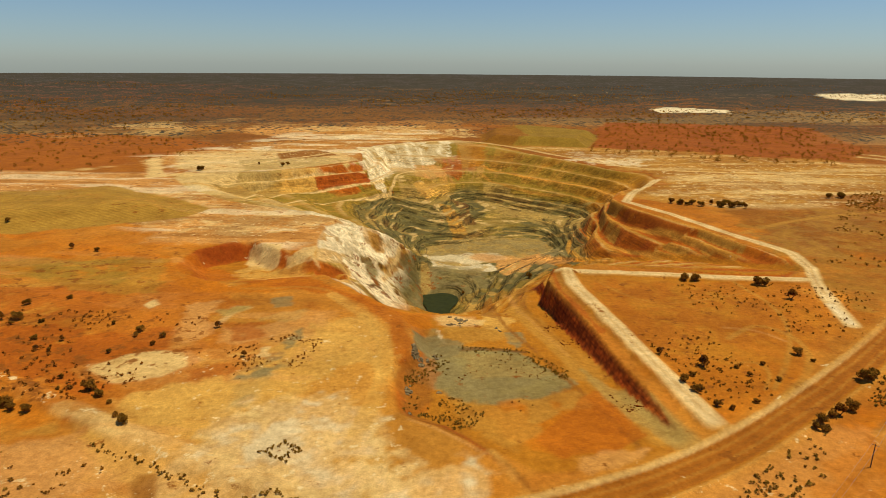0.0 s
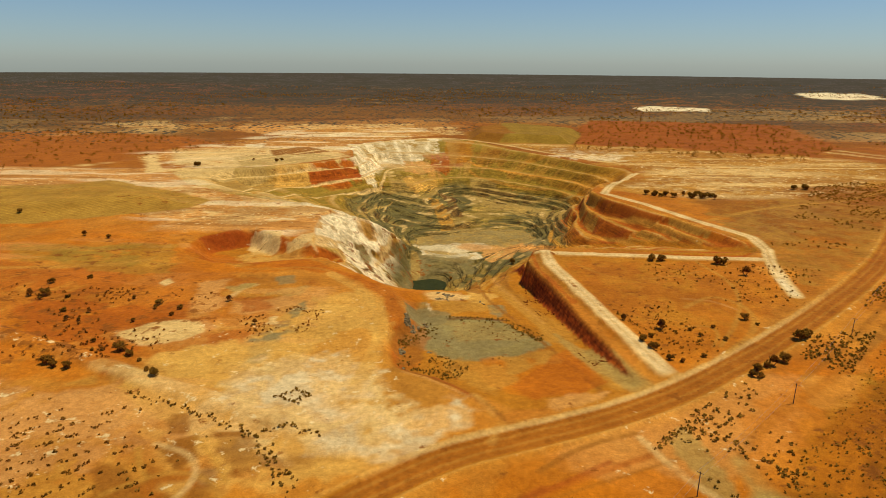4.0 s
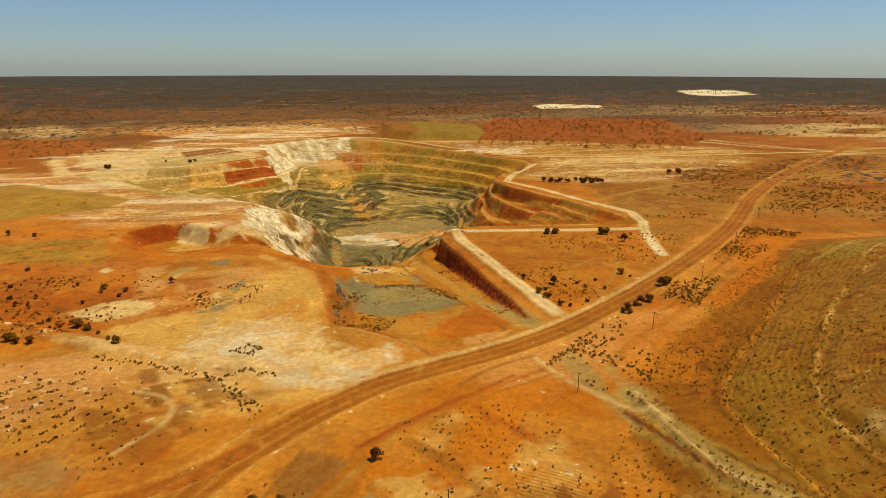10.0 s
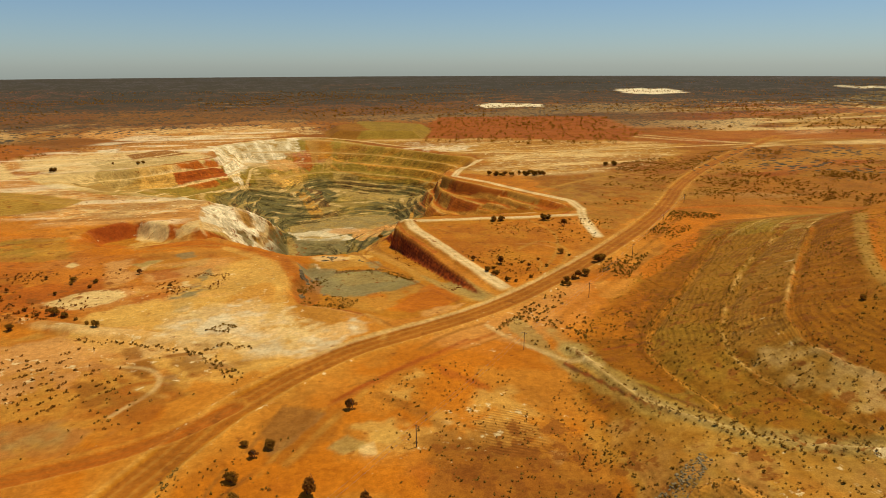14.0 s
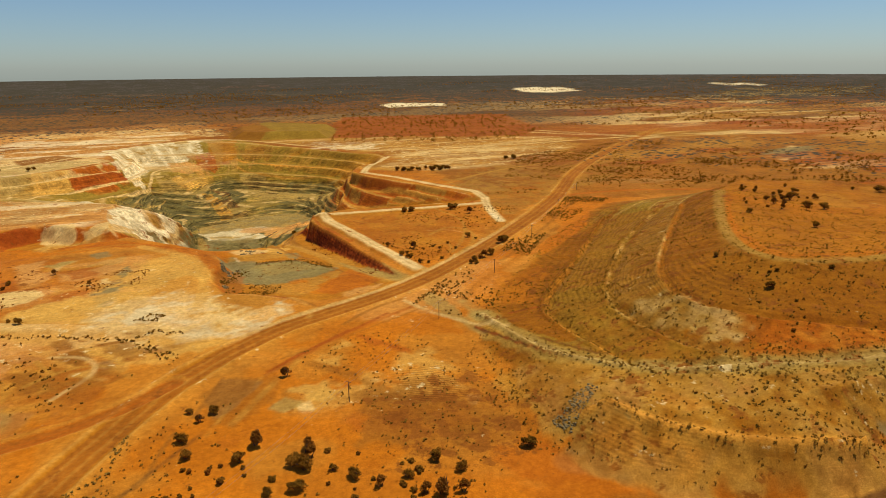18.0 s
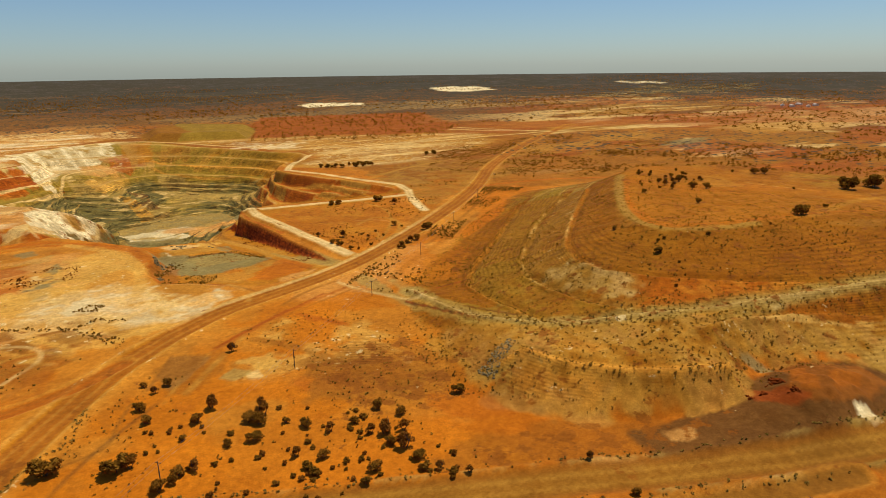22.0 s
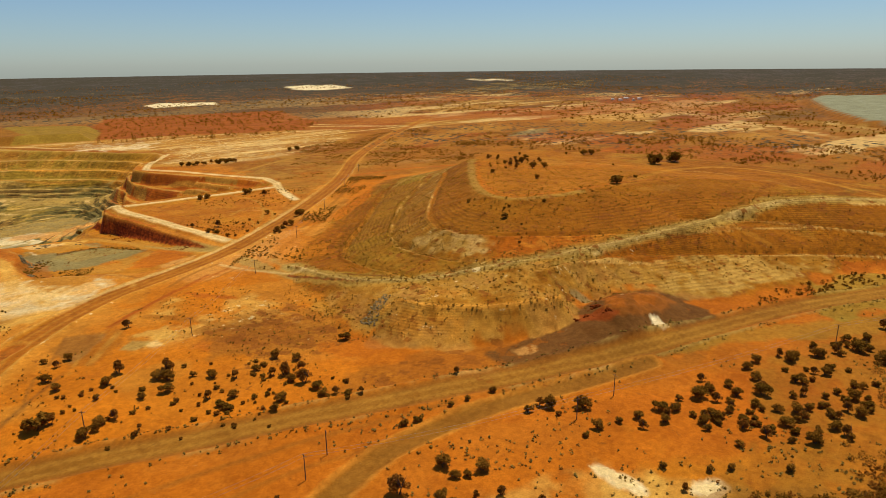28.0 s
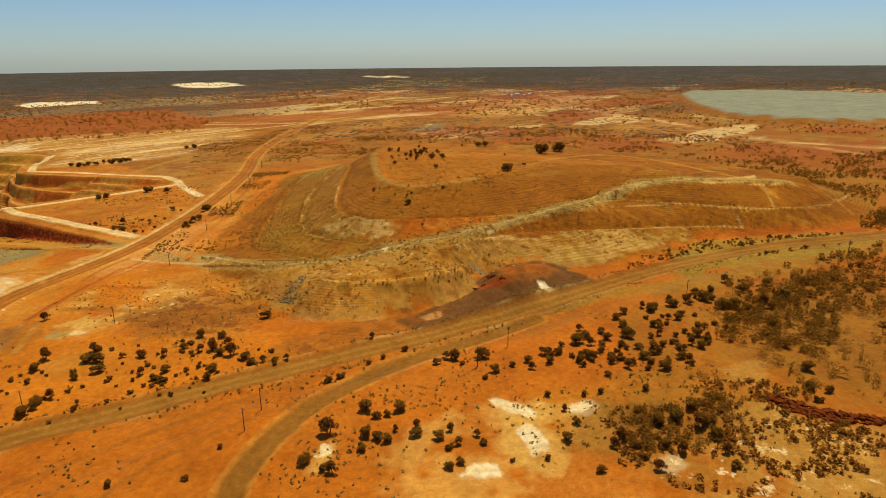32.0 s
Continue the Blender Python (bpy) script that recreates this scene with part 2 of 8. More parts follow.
# lines with their height over the plain
PIT_LINES = [
    [(-16, 462, -64), (-18, 489, -64), (-21, 524, -62), (-24, 559, -58)],
    [(-34, 372, -40), (-10, 376, -44), (12, 376, -44), (26, 384, -38)],
    [(-50, 680, -55), (-38, 700, -58)],
    [(40, 740, -56), (110, 735, -55)],
    [(20, 830, -50), (45, 850, -50), (87, 798, -52), (150, 750, -50), (172, 705, -44)],
    [(-28, 314, -4), (-10, 315, -7), (14, 312, -8), (27, 322, -10)],
    [(-25, 326, -19), (-9, 329, -24), (12, 327, -24), (28, 337, -23)],
    [(-22, 470, -64), (-12, 440, -66), (5, 438, -66), (30, 432, -58), (50, 450, -46)],
    [(-88, 512, -1), (-61, 523, -10), (-42, 537, -25), (-24, 556, -45)],
    [(81, 177, 0), (76, 203, -3), (69, 233, -6), (60, 272, -9), (51, 320, -13), (49, 362, -17), (57, 399, -20), (80, 446, -27),
     (104, 510, -40), (102, 557, -48), (80, 590, -57)],
    [(223, 377, -2), (202, 416, -11), (180, 460, -20), (146, 493, -30), (118, 530, -41), (104, 557, -48)],
    [(78, 187, -1), (74, 218, -4), (69, 250, -7), (62, 296, -11), (57, 350, -16), (60, 372, -18)],
    [(-8, 283, -8), (-4, 256, -8), (-14, 241, -7), (-14, 221, -5), (-11, 206, -4), (1, 197, -3), (14, 185, -1.5)],
    [(2, 267, -6), (38, 262, -6), (48, 225, -4), (31, 190, -2), (58, 180, -0.5), (72, 182, -0.5)],
    [(38, 262, -6), (52, 240, -6.5)],
    [(160, 640, -27), (146, 605, -40), (130, 590, -52)],
    [(-41, 890, -22), (-26, 820, -33), (-7, 758, -43), (13, 701, -51), (28, 667, -57)],
    [(-73, 841, -40), (-61, 777, -50), (-44, 724, -56)],
    [(-230, 738, -24), (-158, 772, -25), (-99, 810, -25), (-71, 915, -24), (-88, 1010, -20)],
]
RAMPS = [line for line in PIT_LINES if line[0] in ((81, 177, 0), (223, 377, -2))]
RED_FOOT = [line for line in PIT_LINES if line[0] == (78, 187, -1)][0]
FLOOR = [(-21, 645), (41, 670), (112, 690), (120, 634), (64, 590), (8, 574), (-14, 592)]
POOL = [(-19, 508), (10, 516), (12, 484), (4, 462), (-10, 462), (-18, 484)]
DUMP = [(312, 305), (212, 231), (147, 169), (99, 120), (79, 75), (67, 11), (76, -16), (95, -33), (120, -47), (142, -52),
        (170, -40), (200, -60), (225, -92), (260, -105), (311, -112), (366, -156), (428, -200), (492, -200), (570, -186),
        (580, -60), (575, 80), (510, 220), (420, 300)]
RAMP_ROAD = [(97, 113, 2), (97, 56, 7), (116, 18, 12), (136, 1, 17), (168, -14, 18.5), (205, -22, 19), (263, -40, 22), (351, -55, 26),
             (395, -90, 26), (431, -142, 24)]
BENCH_HIGH = [(295, 193, 23), (212, 118, 23), (174, 80, 23), (160, 57, 23), (158, 36, 23), (171, 13, 23.5), (187, 1, 23), (204, -10, 22), (226, -22, 21)]
BENCH_MID = [(296, 218, 13), (214, 156, 13), (157, 96, 13), (141, 70, 13), (137, 45, 14), (137, 22, 15.5), (141, 6, 17)]
BENCH_LOW = [(265, 240, 5), (184, 159, 5), (138, 117, 4), (122, 96, 4), (118, 68, 6), (116, 42, 9), (115, 26, 11)]
LOBE_BENCH = [(84, 8, 9), (92, 7, 11.5), (97, -11, 12), (110, -26, 12), (126, -36, 12), (144, -43, 12)]
CREST = [(309, 176, 34), (240, 108, 34), (204, 58, 34), (213, 35, 34), (258, 26, 34), (300, 20, 34), (350, 4, 33), (388, -26, 31),
         (386, -63, 29)]
EAST_BENCH = [(282, -31, 21), (334, -70, 17), (363, -120, 14), (386, -151, 12), (432, -169, 10), (484, -174, 8)]
LOBE_RIM = [(150, -22, 17.5), (174, -25, 17), (208, -33, 14), (281, -72, 8), (328, -105, 5)]
DUMP_LINES = [RAMP_ROAD, LOBE_RIM, LOBE_BENCH, CREST,
    [(309, 176, 34), (356, 200, 33), (440, 188, 29), (500, 95, 24), (490, -40, 25), (457, -149, 23)],
    [(400, 60, 30), (430, -30, 28), (330, 110, 34)],
    BENCH_HIGH, BENCH_MID, BENCH_LOW, EAST_BENCH,
]
RED_HOLE = [(-172, 413), (-154, 430), (-137, 438), (-110, 416), (-98, 402), (-84, 396), (-66, 408), (-58, 385), (-66, 356), (-98, 345),
            (-123, 336), (-151, 350), (-170, 384)]
FAR_HEAP = [(66, 1135), (116, 1092), (244, 1068), (300, 1230), (150, 1330), (70, 1240)]
TAN_HEAP = [(-620, 662), (-444, 622), (-396, 637), (-359, 666), (-256, 591), (-206, 548), (-215, 515), (-262, 485), (-327, 450), (-600, 430)]
TAILINGS = [(1841, 425), (1482, 275), (1214, 130), (1150, -32), (1210, -160), (1600, -400), (2160, -250), (2250, 276), (2073, 470)]
ROAD = [(-125, -50), (-99, 2), (-81, 37), (-65, 66), (-48, 91), (-30, 111), (-12, 126), (8, 140), (39, 151), (72, 165),
        (99, 181), (137, 209), (185, 248), (255, 311), (309, 368), (400, 480), (595, 655), (845, 842)]
ROAD_WEST = [(-160, 62), (-108, 72), (-91, 75), (-75, 79), (-58, 87), (-42, 100)]
ROAD_EAST = [(286, 352), (319, 353), (356, 351), (396, 339), (427, 324), (447, 310), (700, 250)]
TRACK_LOW = [(-140, 20), (-50, -6), (-21, -19), (5, -29), (34, -41), (67, -54), (100, -68), (132, -81), (169, -91), (214, -103),
             (260, -120), (320, -152), (398, -209), (520, -300)]
TRACK_BROWN = [(-40, -112), (-23, -87), (-7, -78), (9, -72), (26, -69), (50, -70), (77, -75), (103, -85), (136, -93)]
WHITE_ROADS = [[(72, 363), (108, 363), (147, 357), (183, 353), (213, 351)],
               [(75, 362), (74, 340), (81, 288), (89, 234), (95, 194)],
               [(252, 735), (195, 642), (176, 596), (200, 537), (222, 459), (238, 413), (231, 377), (218, 348), (207, 314), (198, 283)]]
BUND = [(-260, 262), (-173, 221), (-141, 204), (-112, 188), (-87, 176), (-75, 168), (-50, 157)]


# ---- terrain ----
def value_noise(x, y, size, seed):
    """Smooth lattice noise, -1 to 1, with cells of the given size in metres."""
    g = np.random.RandomState(seed).rand(256, 256)
    u, v = x / size + 91.3, y / size + 37.7
    i, j = np.floor(u).astype(int), np.floor(v).astype(int)
    a, b = u - i, v - j
    a, b = a * a * (3 - 2 * a), b * b * (3 - 2 * b)
    i0, j0, i1, j1 = i % 256, j % 256, (i + 1) % 256, (j + 1) % 256
    low = g[i0, j0] * (1 - a) + g[i1, j0] * a
    high = g[i0, j1] * (1 - a) + g[i1, j1] * a
    return 2 * (low * (1 - b) + high * b) - 1


def fbm(x, y, size, seed, octaves=4):
    total, gain = 0, 0.5
    for k in range(octaves):
        total = total + gain * value_noise(x, y, size / 2 ** k, seed + k)
        gain *= 0.55
    return total


def inside(x, y, poly):
    """Distance to the outline of a polygon: positive inside, negative outside."""
    near = np.full(x.shape, 1e9)
    hit = np.zeros(x.shape, bool)
    for (ax, ay), (bx, by) in zip(poly, poly[1:] + poly[:1]):
        dx, dy = bx - ax, by - ay
        t = (((x - ax) * dx + (y - ay) * dy) / (dx * dx + dy * dy)).clip(0, 1)
        near = np.minimum(near, (x - ax - t * dx) ** 2 + (y - ay - t * dy) ** 2)
        if dy:
            hit ^= ((ay > y) != (by > y)) & (x < dx * (y - ay) / dy + ax)
    return np.where(hit, 1, -1) * np.sqrt(near)


def along(x, y, line):
    """Distance to a line, and which side of it a place lies on."""
    near, side = np.full(x.shape, 1e9), np.zeros(x.shape)
    for a, b in zip(line, line[1:]):
        dx, dy = b[0] - a[0], b[1] - a[1]
        t = (((x - a[0]) * dx + (y - a[1]) * dy) / (dx * dx + dy * dy)).clip(0, 1)
        ex, ey = x - a[0] - t * dx, y - a[1] - t * dy
        d = ex * ex + ey * ey
        side = np.where(d < near, np.sign(dx * ey - dy * ex), side)
        near = np.minimum(near, d)
    return np.sqrt(near), side


def smooth(a, b, v):
    t = ((v - a) / (b - a)).clip(0, 1)
    return t * t * (3 - 2 * t)


def smooth_line(line, rounds=2):
    """Corners of a line cut round."""
    for _ in range(rounds):
        out = [line[0]]
        for a, b in zip(line, line[1:]):
            out += [tuple(0.75 * p + 0.25 * q for p, q in zip(a, b)), tuple(0.25 * p + 0.75 * q for p, q in zip(a, b))]
        line = out + [line[-1]]
    return line


ROAD, ROAD_WEST, ROAD_EAST, TRACK_LOW, TRACK_BROWN = (smooth_line(r) for r in (ROAD, ROAD_WEST, ROAD_EAST, TRACK_LOW, TRACK_BROWN))


def plain(x, y):
    """The natural plain: it sinks a little towards the pit's far end, and far off rises to the horizon."""
    g = np.interp(y, [300, 1000, 1150, 1350, 1800, 2500, 3200], [0, -14, -14, -7, -5, -8, -8])
    g = g * np.interp(x, [250, 700], [1, 0.35])
    r = np.hypot(x + 40, y + 100)
    rise = 119 - r * math.tan(radians(0.82))
    return np.where(r > 3100, g + (rise - g) * smooth(3000, 4700, r) ** 1.0, g)


def relax(x0, x1, y0, y1, fixed_outside, lines, areas, steps=(32, 16, 8, 4)):
    """Heights between lines of known height, as a stretched skin takes them."""
    prior = None
    for step in steps:
        xs, ys = np.arange(x0, x1 + 1, step), np.arange(y0, y1 + 1, step)
        gx, gy = np.meshgrid(xs, ys, indexing="ij")
        z = np.zeros(gx.shape) if prior is None else np.repeat(np.repeat(prior, 2, 0), 2, 1)[:len(xs), :len(ys)]
        if z.shape != gx.shape:
            z = np.pad(z, [(0, gx.shape[0] - z.shape[0]), (0, gx.shape[1] - z.shape[1])], mode="edge")
        fix = fixed_outside(gx, gy)
        z = np.where(fix, 0, z)
        for poly, level in areas:
            m = inside(gx, gy, poly) > 0
            z, fix = np.where(m, level, z), fix | m
        for line in lines:
            for a, b in zip(line, line[1:]):
                k = int(math.dist(a[:2], b[:2]) / step * 1.6) + 2
                for t in np.linspace(0, 1, k):
                    i = int(round((a[0] + t * (b[0] - a[0]) - x0) / step))
                    j = int(round((a[1] + t * (b[1] - a[1]) - y0) / step))
                    z[i, j], fix[i, j] = a[2] + t * (b[2] - a[2]), True
        free = ~fix
        for _ in range(260):
            p = np.pad(z, 1, mode="edge")
            z = np.where(free, 0.25 * (p[:-2, 1:-1] + p[2:, 1:-1] + p[1:-1, :-2] + p[1:-1, 2:]), z)
        prior = z
    return xs, ys, z


def sample(field, x, y):
    xs, ys, z = field
    cell = xs[1] - xs[0]
    u, v = ((x - xs[0]) / cell).clip(0, len(xs) - 1.001), ((y - ys[0]) / cell).clip(0, len(ys) - 1.001)
    i, j = u.astype(int), v.astype(int)
    a, b = u - i, v - j
    return (z[i, j] * (1 - a) + z[i + 1, j] * a) * (1 - b) + (z[i, j + 1] * (1 - a) + z[i + 1, j + 1] * a) * b


PIT_FIELD = relax(-340, 268, 152, 1172, lambda x, y: inside(x, y, RIM) < 0, PIT_LINES, [(FLOOR, -61), (POOL, -68)], (32, 16, 8, 4, 2))
DUMP_FIELD = relax(40, 600, -232, 320, lambda x, y: inside(x, y, DUMP) < 0, DUMP_LINES, [], (32, 16, 8, 4, 2))


def pit_shape(px, py):
    """Inside the pit: distance from the rim, depth, place on the bench (0 to 1) and how far benches are cut there."""
    rough = 2.5 - 2.0 * smooth(30, 45, px) * smooth(110, 95, px) * smooth(390, 370, py)
    wx, wy = px + rough * fbm(px, py, 26, 31), py + rough * fbm(px, py, 26, 41)
    rim = inside(wx, wy, RIM)
    raw = sample(PIT_FIELD, wx, wy)
    foot, foot_z, east_side = np.full(px.shape, 1e9), np.zeros(px.shape), np.zeros(px.shape)
    for a, b in zip(RED_FOOT, RED_FOOT[1:]):
        dx, dy = b[0] - a[0], b[1] - a[1]
        t = (((wx - a[0]) * dx + (wy - a[1]) * dy) / (dx * dx + dy * dy)).clip(0, 1)
        d = np.hypot(wx - a[0] - t * dx, wy - a[1] - t * dy)
        foot_z = np.where(d < foot, a[2] + t * (b[2] - a[2]), foot_z)
        east_side = np.where(d < foot, np.sign(dy * (wx - a[0]) - dx * (wy - a[1])), east_side)
        foot = np.minimum(foot, d)
    batter = (rim > 0) & (east_side > 0) & (rim + foot < 16) & (py < 372) & (px > 50)
    raw = np.where(batter, foot_z * smooth(0.05, 0.95, rim / (rim + foot + 1e-6)), raw)
    ramp = np.minimum(along(wx, wy, [p[:2] for p in RAMPS[0]])[0], along(wx, wy, [p[:2] for p in RAMPS[1]])[0])
    near = smooth(-2, 12, px) * smooth(312, 325, py) * smooth(500, 470, py)
    deep = raw < -40
    step = np.where(near > 0.5, 6.0, np.where(deep, 4.5, np.where((px > 118) & (py < 665), 13.5, 10.0)))
    off = np.where((near <= 0.5) & deep, 40, 0)
    u = (-raw - off + np.where(deep, 1.5, 1.2) * fbm(px, py, 120, 51, 3) + 0.35 * fbm(px, py, 14, 55, 3)) / step
    f = u - np.floor(u)
    stair = -(np.floor(u) + smooth(0.26, 0.92, f)) * step - off
    bluff = smooth(0, 1, (np.interp(py, [360, 440, 500], [-26, -14, 10]) - px) / 18) * smooth(330, 360, py) * smooth(580, 530, py)
    use = (1 - bluff) * smooth(5, 12, ramp) * np.maximum(smooth(340, 400, py), near) * (raw < -1) * smooth(-72, -60, raw)
    dig = raw + (stair - raw) * use
    crag = smooth(2, 14, rim) * (0.8 * np.abs(fbm(px, py, 16, 61)) + 0.6 * fbm(px, py, 6, 71, 2)) * smooth(3, 9, ramp)
    dig = dig + np.where(inside(px, py, POOL) > -3, 0, crag * smooth(-3, -14, raw))
    turn, out = np.arctan2(py - 560, px - 40), np.hypot(px - 40, py - 560)
    ribs = np.abs(fbm(turn * 170, out * 0.2, 24, 65, 3)) + 0.4 * np.abs(fbm(turn * 170, out * 0.4, 9, 68, 2))
    dig = dig + bluff * (9 * ribs - 2) * smooth(2, 14, rim) * smooth(-64, -52, raw)
    return rim, dig, f, use


def heights(x, y):
    """Height of the ground at places x, y (arrays)."""
    z = plain(x, y)
    low = fbm(x, y, 60, 5)
    z = z + 0.9 * low * smooth(20, 60, along(x, y, ROAD)[0]) + 0.25 * fbm(x, y, 9, 15, 3)
    # pit
    box = (x > -340) & (x < 268) & (y > 152) & (y < 1172)
    rim, dig, _, _ = pit_shape(x[box], y[box])
    z[box] += np.where(rim > 0, np.minimum(dig, 0), 0)
    # waste dump
    box = (x > 40) & (x < 600) & (y > -232) & (y < 320)
    bx, by = x[box], y[box]
    wx, wy = bx + 1.2 * fbm(bx, by, 18, 81), by + 1.2 * fbm(bx, by, 18, 91)
    lump = sample(DUMP_FIELD, wx, wy)
    z[box] += lump + 0.4 * fbm(bx, by, 8, 95, 3) * smooth(1, 6, lump)
    # benches: a shelf cut into the slope behind a low windrow
    for line in (BENCH_HIGH, BENCH_MID, BENCH_LOW, LOBE_BENCH, RAMP_ROAD, EAST_BENCH, LOBE_RIM):
        d, side = along(wx, wy, [p[:2] for p in line])
        d = d * side
        z[box] += smooth(1, 4, lump) * (0.8 * np.exp(-((d + 1.2) / 1.1) ** 2) - 1.1 * np.exp(-((d - 2.2) / 2.0) ** 2))
    # red hollow beside the pit, heaps, tailings dam, bund, iron-dark rise
    d = inside(x, y, RED_HOLE)
    z -= 12 * smooth(0, 15, d + 6 * fbm(x, y, 22, 101)) * np.interp(y, [345, 380, 420], [0.3, 0.85, 1.0]) * np.interp(x, [-100, -60], [1, 0.45])
    z += 13 * smooth(0, 30, inside(x, y, FAR_HEAP))
    z += 7 * smooth(0, 60, inside(x, y, TAN_HEAP))
    z += 9 * smooth(0, 26, inside(x, y, TAILINGS))
    z += 1.6 * smooth(7, 2, along(x, y, BUND)[0])
    for line in WHITE_ROADS[:2]:
        z += 1.3 * smooth(7, 3.5, along(x, y, line)[0])
    z += (12.5 * np.exp(-((x - 172) / 25) ** 2 - ((y + 63) / 15) ** 2) + 2 * np.exp(-((x - 135) / 30) ** 2 - ((y + 68) / 14) ** 2)) * (0.85 + 0.5 * fbm(x, y, 16, 111))
    # the roads are graded and slightly hollow, with windrows
    for line, half in ((ROAD, 7), (ROAD_WEST, 4.5), (TRACK_LOW, 7), (TRACK_BROWN, 4.5)):
        d = along(x, y, line)[0]
        z += 0.9 * np.exp(-((d - half - 1.2) / 1.1) ** 2) * (0.7 + 0.8 * fbm(x, y, 12, 121)) - 0.35 * smooth(half, half - 2, d)
    return z


def spaced(parts):
    """Coordinates from stretches of (start, end, step)."""
    out = []
    for a, b, s in parts:
        out.append(np.linspace(a, b, max(2, int(round((b - a) / s)) + 1))[:-1])
    return out


def outward(start, end, first, growth=1.13):
    out, s = [start], first
    while abs(out[-1] - start) + s < abs(end - start):
        out.append(out[-1] + math.copysign(s, end - start))
        s *= growth
    return out + [end]


XS = np.r_[np.array(outward(-345, -4760, 3))[::-1][:-1], *spaced([(-345, -215, 2.5), (-215, 240, 1.1), (240, 330, 1.4), (330, 520, 2.2)]), outward(520, 4760, 3, 1.032)]
YS = np.r_[np.array(outward(-225, -4760, 5, 1.5))[::-1][:-1], *spaced([(-225, 270, 1.1), (270, 560, 1.4), (560, 1180, 2.2)]), outward(1180, 4760, 4, 1.038)]
GX, GY = np.meshgrid(XS, YS, indexing="ij")
GZ = heights(GX.ravel(), GY.ravel()).reshape(GX.shape)


def ground_z(x, y):
    """Height of the built ground at one place."""
    i = int(np.searchsorted(XS, x).clip(1, len(XS) - 1)) - 1
    j = int(np.searchsorted(YS, y).clip(1, len(YS) - 1)) - 1
    a, b = (x - XS[i]) / (XS[i + 1] - XS[i]), (y - YS[j]) / (YS[j + 1] - YS[j])
    return float((GZ[i, j] * (1 - a) + GZ[i + 1, j] * a) * (1 - b) + (GZ[i, j + 1] * (1 - a) + GZ[i + 1, j + 1] * a) * b)


# ---- soil colours ----
COL = {k: np.array(v) for k, v in dict(
    orange=(0.54, 0.165, 0.006), red=(0.42, 0.105, 0.007), brown=(0.30, 0.11, 0.010), tan=(0.50, 0.245, 0.03),
    yellow=(0.64, 0.35, 0.06), cream=(0.73, 0.49, 0.16), white=(0.84, 0.69, 0.36), pink=(0.64, 0.31, 0.07),
    sage=(0.41, 0.262, 0.058), grey=(0.26, 0.195, 0.065), rock=(0.145, 0.115, 0.03), olive=(0.31, 0.195, 0.02),
    deepred=(0.34, 0.062, 0.006), iron=(0.155, 0.064, 0.012), wood=(0.085, 0.054, 0.02), ochre=(0.45, 0.17, 0.009),
    # mulga: grey-green foliage with distance haze put into its colour
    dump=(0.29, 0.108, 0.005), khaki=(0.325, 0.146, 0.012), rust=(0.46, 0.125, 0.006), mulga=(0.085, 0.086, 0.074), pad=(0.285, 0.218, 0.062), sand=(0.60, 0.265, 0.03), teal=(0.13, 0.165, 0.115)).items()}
x, y, z = GX.ravel(), GY.ravel(), GZ.ravel()
rel = z - plain(x, y)
n_big, n_mid, n_small, n_fine = fbm(x, y, 170, 201, 6), fbm(x, y, 45, 211, 6), fbm(x, y, 14, 221, 4), fbm(x, y, 5, 231, 2)
around, outw = np.arctan2(y - 720, x - 20), np.hypot(x - 20, y - 720)
streak = fbm(around * 260, outw * 0.12, 16, 241, 4)               # runs down the pit's walls
around_d, outw_d = np.arctan2(y - 50, x - 290), np.hypot(x - 290, y - 50)
streak_d = fbm(around_d * 200, outw_d * 0.15, 14, 251, 4)         # runs down the dump's slopes
soil = COL["orange"][None] * np.ones((len(x), 1))


def lay(mask, colour):
    """Lay a soil over the ground where mask is 1."""
    global soil
    m = mask.clip(0, 1)[:, None]
    soil = soil * (1 - m) + COL[colour] * m


def patch(poly, colour, strength=1.0, soft=8.0, ragged=10.0, holes=0.0):
    """A patch of soil with a ragged edge; holes: how much of it noise leaves open."""
    px, py = [p[0] for p in poly], [p[1] for p in poly]
    pad = soft + 2 * ragged
    box = np.flatnonzero((x > min(px) - pad) & (x < max(px) + pad) & (y > min(py) - pad) & (y < max(py) + pad))
    d = inside(x[box], y[box], poly) + ragged * (n_mid[box] + 0.7 * n_small[box] + 0.4 * n_fine[box])
    m = smooth(-0.35 * soft, 0.35 * soft, d) * strength
    if holes:
        m = m * smooth(holes - 0.2, holes + 0.16, 0.5 + 0.3 * n_mid[box] + 0.4 * n_small[box] + 0.45 * n_fine[box])
    m = m.clip(0, 1)[:, None]
    soil[box] = soil[box] * (1 - m) + COL[colour] * m


def stripe(line, half, colour, strength=1.0, soft=1.5, broken=0.0):
    px, py, pad = [p[0] for p in line], [p[1] for p in line], half + soft + 3
    box = np.flatnonzero((x > min(px) - pad) & (x < max(px) + pad) & (y > min(py) - pad) & (y < max(py) + pad))
    d = along(x[box], y[box], line)[0] + 0.9 * n_small[box] * min(1.5, half * 0.3)
    m = smooth(half + soft, half - soft, d) * strength
    if broken:
        m = m * smooth(broken - 0.3, broken + 0.3, 0.5 + 0.8 * n_small[box])
    m = m.clip(0, 1)[:, None]
    soil[box] = soil[box] * (1 - m) + COL[colour] * m


